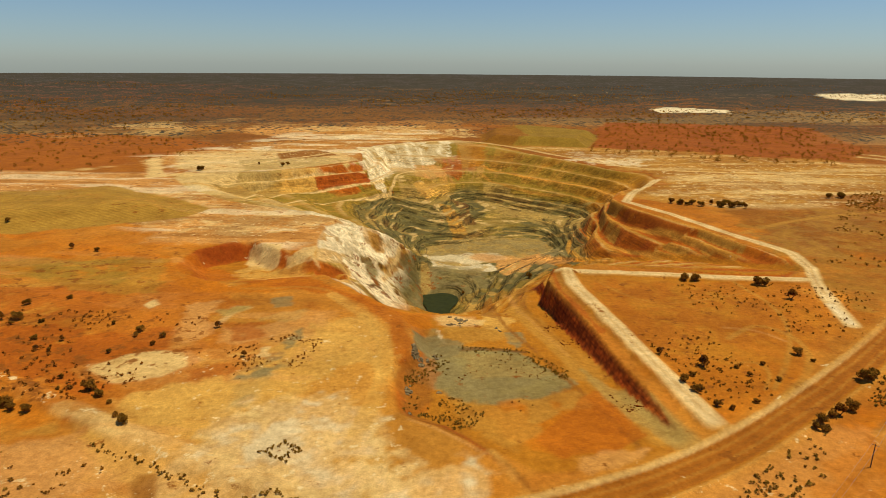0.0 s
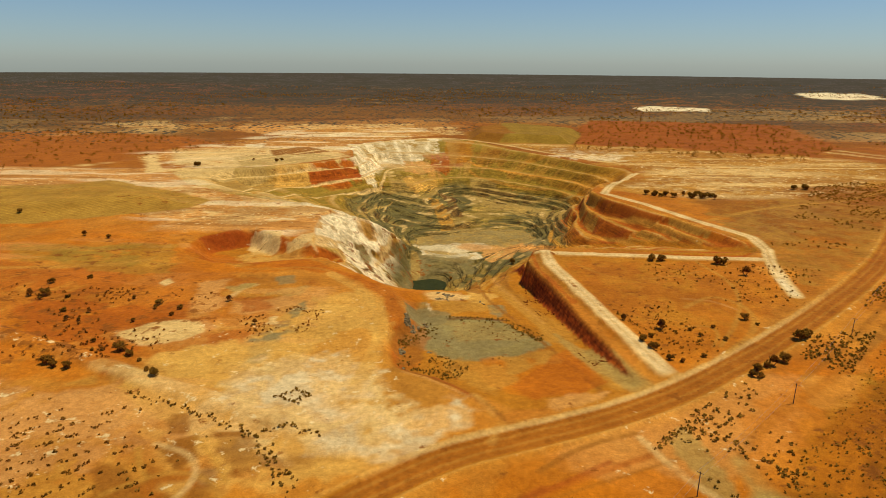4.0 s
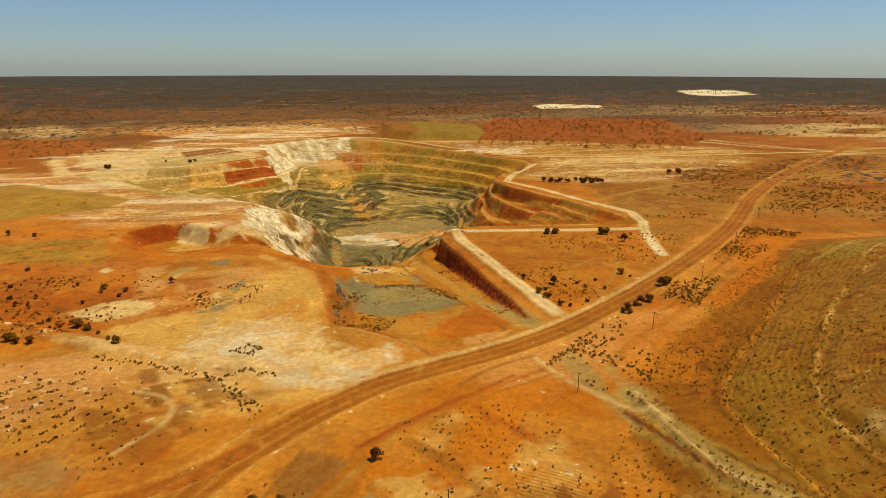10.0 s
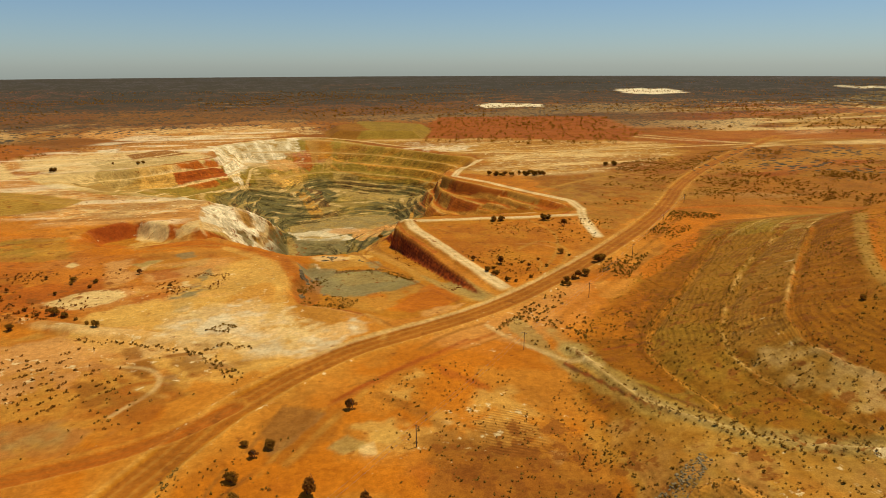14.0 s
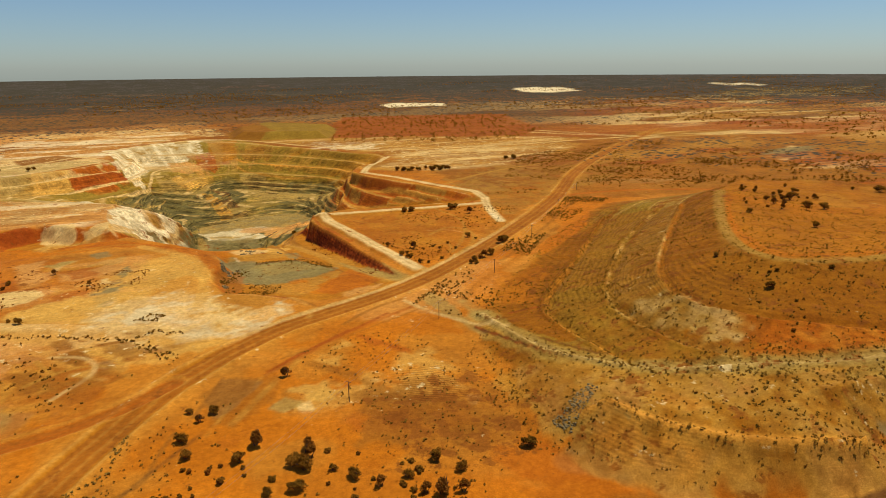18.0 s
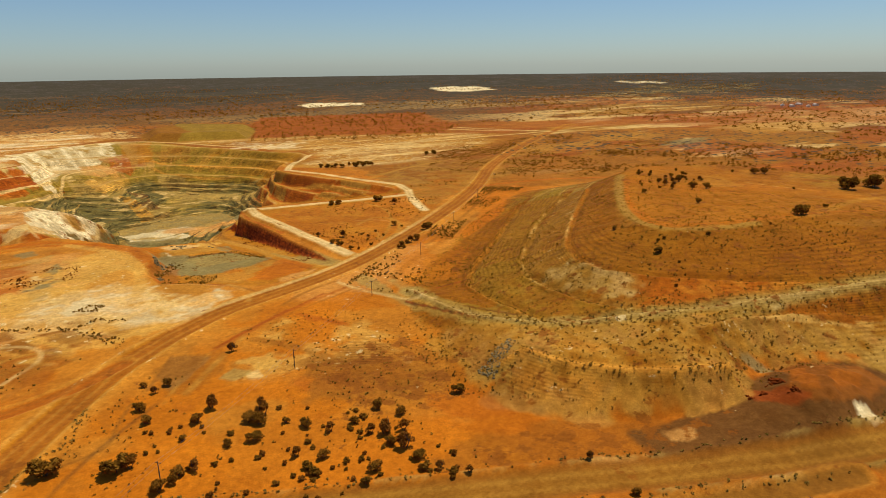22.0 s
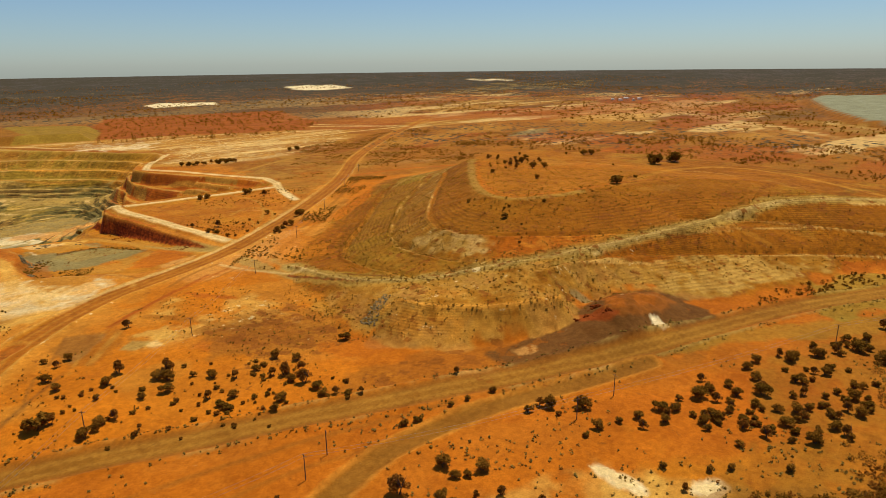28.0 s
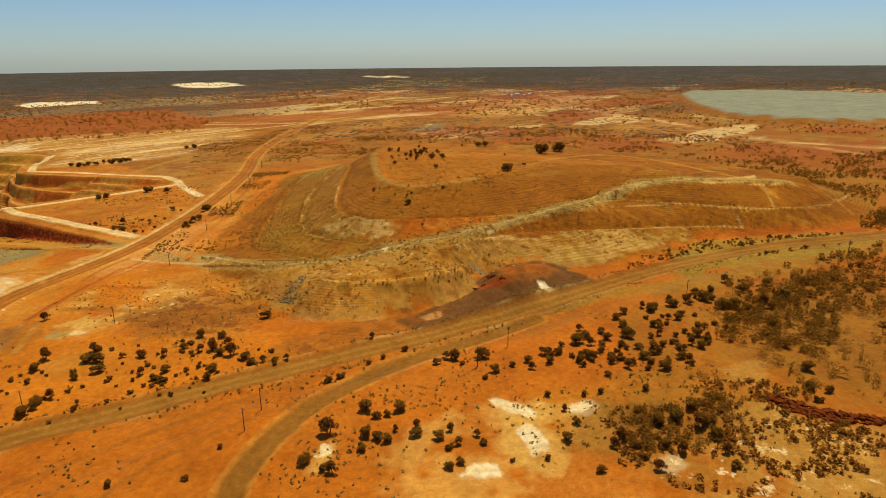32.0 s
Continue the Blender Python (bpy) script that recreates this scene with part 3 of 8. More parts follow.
far = np.hypot(x + 40, y + 100)
lay(smooth(900, 500, far) * smooth(-0.3, 0.1, n_big + 0.3 * n_mid) * smooth(0, 80, y) * 0.6, "sand")
lay(smooth(0.2, 0.4, n_big) * 0.4, "brown")
lay(smooth(0.15, 0.3, n_mid) * 0.3, "red")
lay(smooth(0.1, 0.3, -n_mid) * 0.35, "tan")
lay(smooth(0.25, 0.4, n_small + 0.5 * n_fine) * 0.3, "brown")
lay(smooth(30, -30, y) * smooth(900, 500, far) * 0.75, "rust")
# far plain: red earth under scrub, darker woods towards the horizon, painted haze farthest out
lay(smooth(600, 1100, far) * 0.6, "red")
lay(smooth(500, 1000, far) * 0.6, "brown")
lay(smooth(300, 700, x) * smooth(1600, 300, y) * 0.7, "brown")
lay(smooth(450, 700, x) * smooth(500, 200, y) * smooth(-0.1, 0.2, n_mid) * 0.5, "olive")
long_noise = fbm(x * 0.45, y, 260, 301, 6)
lay(smooth(0.05, 0.25, long_noise) * smooth(900, 1300, far) * 0.3, "tan")
lay(smooth(-0.15, 0.15, fbm(x * 0.4, y, 330, 311, 6)) * smooth(900, 1500, far) * 0.5, "wood")
east = smooth(0.35, 0.9, np.arctan2(x, y + 100))                     # the worked country lies to the north-east
lay(smooth(1330, 1650, far + 260 * fbm(x * 0.4, y, 150, 341, 5)) * (1 - 0.85 * east) * 0.55, "wood")
lay(smooth(2300, 2900, far) * 0.5, "wood")
# distance haze painted into the soil colour, a paler grey over the farthest woods
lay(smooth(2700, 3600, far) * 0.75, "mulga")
lay(smooth(0.12, 0.22, fbm(x * 0.4, y, 300, 321, 5)) * smooth(1400, 1800, far) * smooth(3700, 3200, far) * (0.2 + 0.5 * east), "brown")
lay(smooth(0.22, 0.3, fbm(x * 0.4, y, 210, 331, 5)) * smooth(1100, 1500, far) * smooth(3600, 3000, far) * (0.15 + 0.6 * east), "cream")
patch([(598, 1877), (682, 1979), (824, 1865), (772, 1729), (587, 1744)], "white", 1.0, 10, 8)
patch([(547, 2131), (957, 2654), (1092, 2343), (912, 1950), (631, 1981)], "brown", 0.7, 20, 60)
patch([(1571, 2772), (1744, 2861), (1877, 2726), (1803, 2483), (1587, 2431), (1532, 2571)], "white", 1.0, 10, 12)
patch([(112, 3537), (259, 3632), (484, 3613), (560, 3439), (304, 3421)], "orange", 0.2, 30, 60)
patch([(2175, 2034), (2508, 2152), (2893, 1845), (2656, 1663), (2210, 1578), (1935, 1694)], "sage", 0.8, 30, 40)
patch([(2626, 2473), (2735, 2273), (2662, 2208), (2552, 2364)], "white", 0.9, 20, 20)
patch([(1739, 668), (2258, 850), (2543, 853), (2254, 565), (1641, 334), (1547, 428)], "brown", 0.9, 20, 30)
patch([(1663, 695), (1748, 662), (1383, 395), (1198, 275), (1293, 381), (1407, 525)], "tan", 0.6, 16, 20)
patch([(-1986, 2901), (-1688, 3315), (-828, 3322), (-802, 2371), (-1009, 2146), (-1251, 1810)], "red", 0.45, 60, 120, 0.45)
patch([(-670, 1335), (-613, 1426), (-489, 1235), (-575, 1231)], "cream", 0.5, 12, 20, 0.4)
patch([(-417, 1323), (-173, 1337), (-93, 1218), (-193, 1169), (-360, 1204)], "pink", 0.8, 16, 30)
patch([(-200, 1212), (-73, 1249), (-59, 1197), (-171, 1156)], "white", 0.8, 8, 14, 0.3)
for line, half in (([(1914, 917), (1515, 642), (1192, 348), (1091, 187), (914, 9), (800, -160)], 9), ([(1708, 739), (1395, 596), (1200, 364), (971, 119), (879, -14), (886, -172)], 9),
                   ([(594, 651), (817, 800), (1028, 766), (1103, 521), (1054, 276), (787, -20)], 6), ([(592, 1037), (683, 819), (762, 671), (777, 621)], 6),
                   ([(432, 1174), (588, 950), (704, 751), (907, 689), (1230, 626)], 7), ([(-499, 700), (-450, 784), (-411, 870), (-311, 1036), (-143, 1101)], 5),
                   ([(540, 2700), (590, 2910), (760, 3000)], 14), ([(900, 900), (1300, 1200), (1900, 1500)], 9)):
    stripe(smooth_line(line), half, "cream", 0.75, 2.5)
# red scrub fields beyond the pit
RED_FIELD = [(232, 1000), (405, 873), (508, 818), (660, 980), (760, 1330), (532, 1420), (368, 1460), (300, 1275)]
patch(RED_FIELD, "red", 0.85, 14, 14)
patch(RED_FIELD, "brown", 0.7, 14, 14)
patch(RED_FIELD, "deepred", 0.35, 14, 14)
WEST_FIELD = [(-830, 1190), (-700, 1230), (-470, 1158), (-360, 1050), (-370, 905), (-433, 820), (-532, 748), (-900, 700)]
patch(WEST_FIELD, "red", 0.85, 12, 12)
patch(WEST_FIELD, "brown", 0.45, 12, 12)
# pale worked ground round the pit
patch([(-620, 640), (-330, 560), (-200, 440), (-100, 400), (-60, 520), (-200, 600), (-330, 760), (-600, 760)], "pink", 0.8, 30, 30)
patch([(-560, 560), (-300, 500), (-160, 470), (-90, 500), (-140, 560), (-260, 640), (-420, 640)], "cream", 0.7, 25, 30, 0.45)
patch([(-340, 770), (-120, 890), (-130, 1010), (-120, 1090), (-60, 1150), (20, 1190), (-40, 1330), (-260, 1200), (-420, 900)], "pink", 0.75, 30, 30)
patch([(-330, 760), (-230, 780), (-150, 850), (-140, 1000), (-260, 960), (-370, 820)], "white", 0.75, 20, 25, 0.4)
patch([(-260, 1200), (-100, 1150), (60, 1200), (80, 1290), (-100, 1360), (-300, 1330)], "cream", 0.7, 25, 40, 0.5)
patch([(-700, 1180), (-450, 1250), (-300, 1400), (-500, 1500), (-760, 1350)], "cream", 0.3, 30, 60, 0.6)
patch([(190, 640), (260, 730), (240, 860), (180, 960), (90, 1130), (330, 1040), (620, 820), (560, 700), (400, 560), (260, 560)], "tan", 0.8, 30, 30)
patch([(230, 640), (300, 780), (420, 760), (520, 690), (420, 600), (300, 560)], "cream", 0.7, 20, 30, 0.5)
patch([(190, 900), (260, 860), (300, 960), (200, 1020)], "white", 0.7, 20, 30, 0.45)
patch([(240, 560), (420, 640), (520, 600), (420, 500), (300, 400), (250, 420)], "brown", 0.8, 25, 25)
patch([(240, 390), (330, 480), (420, 560), (330, 560), (240, 470)], "grey", 0.45, 20, 25, 0.4)
patch(TAN_HEAP, "olive", 0.55, 12, 10)
patch(TAN_HEAP, "tan", 0.6, 12, 10)
patch(FAR_HEAP, "olive", 0.8, 8, 6)
patch([(66, 1135), (116, 1092), (150, 1140), (130, 1330), (60, 1240)], "brown", 0.8, 8, 6)
# foreground left of the road
patch([(-120, 240), (-30, 300), (-14, 256), (-24, 210), (0, 170), (-20, 130), (-70, 110), (-120, 170)], "yellow", 0.8, 14, 16)
patch([(-90, 205), (-30, 225), (-10, 180), (-10, 150), (-50, 135), (-90, 150)], "cream", 0.8, 12, 16, 0.3)
patch([(-150, 236), (-110, 250), (-98, 242), (-108, 228), (-140, 226)], "cream", 0.9, 5, 8)
patch([(-110, 270), (-60, 290), (-50, 260), (-90, 250)], "pink", 0.6, 10, 14)
patch([(-118, 268), (-108, 300), (-98, 300), (-104, 266)], "cream", 0.7, 5, 8)
patch([(-95, 290), (-70, 296), (-72, 284), (-96, 280)], "sage", 0.6, 5, 8)
patch([(-75, 250), (-55, 245), (-60, 225), (-85, 222)], "grey", 0.5, 6, 10, 0.4)
patch([(-260, 200), (-150, 190), (-60, 120), (-100, 60), (-260, 60)], "tan", 0.55, 20, 20)
patch([(-260, 190), (-160, 185), (-90, 150), (-120, 110), (-260, 130)], "cream", 0.6, 14, 18, 0.5)
patch([(-92, 138), (-62, 130), (-50, 112), (-70, 98), (-95, 105)], "brown", 0.85, 8, 12)
patch([(-150, 100), (-100, 112), (-80, 92), (-100, 82), (-150, 78)], "grey", 0.5, 10, 14)
stripe(BUND, 4.5, "cream", 0.7, 2, 0.3)
# plateau between the ramp and the arm
patch([(95, 200), (72, 340), (80, 360), (200, 350), (190, 290), (140, 230)], "ochre", 0.7, 10, 10)
patch([(90, 250), (90, 330), (150, 340), (170, 300), (130, 250)], "brown", 0.45, 14, 18, 0.4)
patch([(150, 200), (120, 190), (190, 280), (260, 370), (300, 380), (220, 280)], "brown", 0.4, 14, 14)
# right of the road
patch([(40, 140), (110, 190), (150, 190), (100, 130), (60, 110)], "pink", 0.4, 10, 12)
patch([(0, 70), (20, 80), (60, 90), (70, 60), (30, 40), (0, 50)], "yellow", 0.65, 10, 14, 0.3)
patch([(20, 60), (70, 70), (80, 20), (60, 0), (20, 10)], "brown", 0.5, 12, 14)
patch([(-36, 70), (-18, 90), (0, 92), (-8, 70), (-24, 56)], "brown", 0.5, 4, 5)
patch([(-60, -10), (0, 40), (40, 10), (60, -40), (0, -30)], "orange", 0.7, 12, 12)
patch([(60, -20), (110, -40), (140, -60), (80, -56), (40, -30)], "brown", 0.55, 10, 12)
patch([(120, -46), (170, -40), (205, -70), (190, -100), (140, -80), (104, -66)], "iron", 0.9, 7, 8)
patch([(140, -52), (178, -46), (196, -64), (165, -62)], "brown", 0.6, 5, 8)
# south-east: pale yellow and dark, scrubby rise
patch([(90, -120), (150, -150), (160, -200), (60, -200), (40, -150)], "ochre", 0.6, 14, 16)
patch([(10, -105), (60, -110), (80, -150), (40, -185), (0, -150)], "yellow", 0.55, 10, 14, 0.4)
patch([(60, -170), (110, -190), (110, -225), (50, -225)], "yellow", 0.7, 10, 14, 0.35)
patch([(140, -95), (320, -160), (420, -230), (300, -230), (160, -180)], "brown", 0.35, 20, 20)
# waste dump
dump = inside(x, y, DUMP)
on_dump = smooth(-1, 4, dump + 7 * n_small + 4 * n_fine - 2)
top = on_dump * smooth(29, 31.5, rel + 0.6 * n_fine)
lay(on_dump * 0.95, "dump")
lay(on_dump * smooth(0.1, 0.35, n_mid + 0.4 * n_small) * 0.5, "olive")
lay(on_dump * smooth(0.15, 0.35, streak_d) * 0.4, "ochre")
lay(on_dump * smooth(0.22, 0.35, -streak_d) * 0.3, "tan")
lay(top * 0.75, "ochre")
lay(top * smooth(0.1, 0.3, n_mid) * 0.5, "orange")
west_d = on_dump * smooth(320, 200, x - 0.9 * y) * smooth(30, 60, y)
lay(west_d * smooth(2, 4, rel) * smooth(7, 5, rel) * 0.3, "olive")
lay(west_d * smooth(5, 6, rel) * smooth(14, 12.5, rel) * 0.75, "olive")
lay(west_d * smooth(12, 14, rel) * smooth(24, 21, rel) * smooth(-0.25, 0.15, n_small + 0.4 * streak_d) * 0.75, "sage")
lay(west_d * smooth(6, 9, rel) * smooth(22, 19, rel) * smooth(0.2, 0.4, n_small) * 0.5, "grey")
south_d = on_dump * smooth(30, 5, y) * smooth(260, 180, x)
lay(south_d * smooth(1.5, 4, rel) * smooth(20, 16, rel) * smooth(-0.3, 0.1, n_mid + 0.5 * streak_d) * 0.65, "sage")
lay(south_d * smooth(0.15, 0.35, n_mid) * smooth(18, 10, rel) * 0.6, "ochre")
stripe([p[:2] for p in DUMP_LINES[0]], 6, "sage", 0.95, 2)
stripe([(98, 134), (97, 100), (97, 56), (116, 18), (136, 1)], 3.5, "sage", 0.7, 2)
for k, wide, c in ((1, 1.4, "cream"), (9, 1.2, "sage")):
    stripe(smooth_line([p[:2] for p in DUMP_LINES[k]]), wide, c, 0.7, 0.8, 0.25)
stripe(smooth_line([p[:2] for p in DUMP_LINES[3][:5]]), 3.2, "sage", 0.75, 1.5)
stripe(smooth_line([(256, 118), (216, 62), (222, 42), (262, 33), (304, 28)]), 1.8, "orange", 0.9, 1)
stripe([(236, 112), (212, 124)], 1.6, "grey", 0.8, 0.6)
stripe([(204, 62), (176, 76)], 1.6, "grey", 0.8, 0.6)
stripe(smooth_line([(300, 20), (340, 30), (400, 40), (470, 20), (440, -60), (400, -140)]), 3, "tan", 0.8, 1.5)
patch([(125, 62), (150, 90), (165, 60), (160, 10), (130, 20)], "sage", 0.6, 6, 10, 0.4)
patch([(128, 2), (134, 6), (142, 0), (138, -6), (130, -5)], "white", 0.9, 2, 2)
patch([(99, 22), (112, 8), (118, -14), (104, -10), (92, 6)], "pink", 0.5, 4, 5)
patch([(330, 110), (370, 150), (380, 140), (350, 100)], "tan", 0.6, 4, 5)
stripe([(96, 2), (82, -14), (70, -4)], 5, "grey", 0.9, 1.5)
stripe([(84, -6), (76, 0)], 2.5, "iron", 0.7, 1)
stripe([(160, -30), (170, -44)], 3.0, "grey", 0.85, 1)
# gullies at the dump's foot
stripe(smooth_line([(88, 100), (95, 84), (105, 63), (112, 40)]), 0.9, "iron", 0.85, 0.5, 0.3)
stripe(smooth_line([(101, 100), (112, 104), (126, 98)]), 1.2, "iron", 0.8, 0.6, 0.25)
# pit
pit = inside(x, y, RIM)
ip = smooth(0, 3, pit)
gz, gx2 = np.gradient(GZ, axis=0).ravel(), np.gradient(GZ, axis=1).ravel()
dxs, dys = np.gradient(XS), np.gradient(YS)
steep = np.hypot((np.gradient(GZ, axis=0) / dxs[:, None]).ravel(), (np.gradient(GZ, axis=1) / dys[None]).ravel())
phase, cut = np.zeros(len(x)), np.zeros(len(x))
box = (x > -340) & (x < 268) & (y > 152) & (y < 1172)
_, _, phase[box], cut[box] = pit_shape(x[box], y[box])
bench = ip * cut * (smooth(0.34, 0.26, phase) * smooth(0.02, 0.08, phase)).clip(0, 1)
face = ip * smooth(0.3, 0.7, steep)
lay(ip * 0.95, "ochre")
lay(ip * smooth(390, 470, y) * smooth(140, 60, x), "olive")
lay(ip * smooth(700, 850, y) * 0.85, "olive")
lay(ip * smooth(0.05, 0.25, streak) * smooth(420, 520, y) * 0.55, "tan")
lay(ip * smooth(0.1, 0.3, n_mid) * smooth(800, 900, y) * smooth(40, 120, x) * 0.5, "ochre")
west = smooth(-70, -120, x + 0.12 * (y - 600)) * smooth(560, 640, y)
lay(ip * west * smooth(-14, -9, rel) * 0.85, "cream")
lay(ip * west * smooth(0.05, 0.25, streak) * smooth(-26, -20, rel) * 0.6, "yellow")
lay(ip * smooth(-190, -160, x) * smooth(-95, -110, x) * smooth(760, 790, y) * smooth(920, 880, y) * smooth(-36, -30, rel) * smooth(-0.2, 0.0, streak), "red")
lay(ip * smooth(60, 0, x) * smooth(900, 950, y) * smooth(-42, -34, rel) * smooth(-0.35, -0.1, n_mid + 0.6 * streak), "white")
lay(ip * smooth(-150, -125, x) * smooth(-70, -90, x) * smooth(850, 890, y) * smooth(-46, -38, rel) * smooth(-0.4, -0.15, streak), "white")
lay(ip * smooth(-60, -10, x) * smooth(90, 40, x) * smooth(900, 960, y) * smooth(-44, -38, rel) * smooth(-12, -16, rel) * smooth(-0.2, 0.1, n_mid) * 0.75, "red")
lay(ip * smooth(0.15, 0.3, -streak) * smooth(880, 940, y) * smooth(-40, -30, rel) * 0.5, "pink")
dark = ip * smooth(-31, -41, rel + 6 * n_mid) * smooth(430, 480, y)
lay(dark, "rock")
lay(dark * smooth(0.05, 0.2, n_mid + 0.5 * streak) * 0.55, "olive")
lay(dark * smooth(0.25, 0.35, n_mid - 0.4 * streak) * 0.5, "sage")
# the pale buttress in the middle of the far wall
butt = ip * smooth(26, 12, along(x, y, [(-50, 880), (-26, 820), (-7, 758), (13, 701), (28, 667)])[0] + 6 * n_small)
lay(butt * smooth(-0.2, 0.1, streak) * 0.7, "sage")
lay(butt * smooth(0.15, 0.3, n_small) * 0.7, "cream")
stripe([(-4, 770), (18, 705), (30, 668)], 3, "iron", 0.7, 1.5, 0.3)
lay(ip * smooth(30, 10, np.hypot(x + 12, (y - 850) * 0.6) + 8 * n_small) * 0.7, "yellow")
# white cliff on the near west side
cliff = ip * smooth(0, 1, (np.interp(y, [360, 440, 500], [-26, -14, 10]) - x) / 18) * smooth(330, 362, y) * smooth(580, 530, y)
lay(cliff * smooth(-56, -36, rel + 8 * n_mid) * smooth(-0.6, -0.35, n_mid + 0.5 * streak), "white")
lay(cliff * smooth(0.12, 0.25, n_mid + 0.5 * n_small) * 0.8, "tan")
lay(cliff * smooth(0.2, 0.32, n_small + 0.4 * n_mid) * smooth(-8, -24, rel) * 0.85, "olive")
lay(cliff * smooth(0.3, 0.4, n_small) * smooth(-14, -26, rel) * 0.85, "iron")
lay(cliff * smooth(-50, -62, rel) * 0.7, "grey")
lay(cliff * smooth(12, 4, pit) * smooth(400, 360, y) * 0.8, "ochre")
# arm walls, red; benches and ramps paler
arm = ip * smooth(120, 150, x) * smooth(690, 640, y)
lay(arm * (1 - bench), "red")
lay(arm * face * smooth(0.05, 0.25, n_mid + 0.4 * n_small) * 0.5, "orange")
lay(arm * face * smooth(0.2, 0.3, n_mid - 0.3 * n_small) * 0.85, "tan")
lay(arm * face * smooth(0.15, 0.3, n_small) * smooth(0, -12, rel) * 0.6, "deepred")
# walls seen from the south: pale clay, red and yellow bands, olive rock
patch([(-416.3, 977.6), (-311.9, 1002.6), (-149.5, 981.4), (-126.4, 868.6), (-216.7, 795.5), (-293.5, 770.5), (-338.4, 789.0)], "cream", 0.7, 6, 8, 0.25)
patch([(-320.5, 1044.2), (-290.5, 1062.0), (-270.8, 973.8), (-287.6, 957.5)], "white", 0.8, 4, 6, 0.3)
patch([(-266.2, 997.9), (-221.6, 1013.3), (-201.2, 950.2), (-233.9, 912.2)], "brown", 0.6, 4, 5)
patch([(-285.4, 740.9), (-209.8, 780.0), (-208.9, 760.8), (-246.6, 689.5)], "sage", 0.8, 5, 5)
patch([(-285.4, 740.9), (-209.8, 780.0), (-209.5, 764.6), (-252.2, 706.1)], "cream", 0.8, 5, 6, 0.4)
patch([(-213.8, 795.5), (-165.4, 820.8), (-157.1, 772.4), (-193.6, 744.7)], "yellow", 0.75, 12, 12, 0.25)
patch([(-165.4, 820.8), (-119.7, 866.5), (-105.6, 853.7), (-100.6, 809.5), (-151.7, 774.0)], "red", 0.6, 5, 8, 0.25)
patch([(-196.9, 643.3), (-111.1, 797.5), (-100.2, 780.1), (-156.7, 727.6)], "tan", 0.8, 6, 8, 0.3)
patch([(-140.2, 1053.5), (11.9, 1127.7), (14.9, 1035.1), (-18.4, 977.1), (-43.4, 969.3), (-72.8, 929.2), (-81.9, 876.7), (-98.6, 882.3), (-127.7, 985.3)], "white", 0.9, 6, 8, 0.3)
patch([(-134.6, 1010.6), (-109.0, 1013.2), (-81.9, 876.7), (-80.2, 821.1), (-99.5, 830.8)], "white", 0.9, 4, 6, 0.2)
patch([(-44.0, 982.5), (-3.9, 975.7), (3.3, 915.2), (-16.7, 889.1), (-39.4, 877.1)], "pink", 0.9, 5, 6)
patch([(-15.2, 1004.6), (34.0, 1034.7), (32.2, 911.4), (20.1, 900.5), (6.7, 920.2)], "red", 0.85, 6, 8, 0.3)
patch([(19.9, 1111.1), (77.3, 1114.1), (60.3, 959.9), (31.9, 959.5), (18.8, 1035.1)], "ochre", 0.8, 8, 8)
patch([(28.1, 1111.6), (132.3, 970.5), (102.8, 890.3), (67.2, 956.4)], "brown", 0.5, 6, 8, 0.4)
patch([(64.5, 912.2), (90.3, 897.5), (141.1, 837.2), (186.6, 763.3), (183.1, 745.9), (123.1, 816.8), (80.9, 863.2)], "olive", 0.9, 6, 8)
patch([(50.6, 904.6), (87.1, 860.1), (96.3, 822.6), (77.8, 822.6), (61.1, 853.1)], "sage", 0.85, 4, 6)
patch([(-41.8, 859.2), (-29.0, 860.8), (-12.3, 825.7), (-20.8, 793.2), (-33.7, 816.8)], "yellow", 0.9, 3, 4)
patch([(-65.2, 870.8), (-44.9, 856.6), (-22.9, 763.7), (-30.6, 739.6), (-43.1, 762.8)], "sage", 0.85, 4, 6)
patch([(-11.6, 776.4), (-1.3, 767.2), (-5.4, 749.5), (-14.7, 758.1)], "cream", 0.8, 3, 4)
patch([(-5.1, 775.0), (9.1, 785.9), (27.4, 669.7), (10.7, 667.9), (5.2, 710.2)], "tan", 0.9, 3, 4)
patch([(9.6, 840.7), (33.8, 809.0), (36.0, 720.4), (25.1, 722.3), (17.8, 774.8)], "iron", 0.8, 5, 6, 0.25)
patch([(36.1, 873.3), (84.6, 829.9), (133.4, 783.0), (161.2, 652.4), (152.9, 626.1), (100.4, 752.6), (57.4, 794.7)], "sage", 0.8, 6, 8, 0.35)
patch([(-108.6, 737.6), (-46.0, 816.2), (-5.1, 714.2), (-29.4, 646.8), (-62.8, 661.0), (-91.8, 691.2)], "rock", 0.7, 5, 6, 0.3)
patch([(-24.5, 648.5), (8.1, 659.2), (28.8, 673.1), (64.0, 661.7), (75.2, 624.0), (26.1, 600.9), (-11.2, 605.4)], "sage", 0.9, 5, 6)
patch([(-24.5, 648.5), (8.1, 659.2), (28.8, 673.1), (64.0, 661.7), (75.2, 624.0), (26.1, 600.9), (-11.2, 605.4)], "grey", 0.5, 4, 6, 0.45)
patch([(-13.1, 586.9), (16.7, 596.0), (47.7, 579.0), (49.7, 548.0), (15.7, 556.3), (-10.4, 563.7)], "white", 0.8, 3, 4)
patch([(48.8, 592.7), (85.2, 627.2), (114.0, 655.9), (94.4, 563.4), (71.3, 519.1), (51.7, 524.0)], "pink", 0.85, 4, 5)
patch([(102.3, 644.9), (127.5, 649.3), (116.1, 553.7), (87.6, 497.1), (84.2, 524.8)], "grey", 0.85, 5, 6)
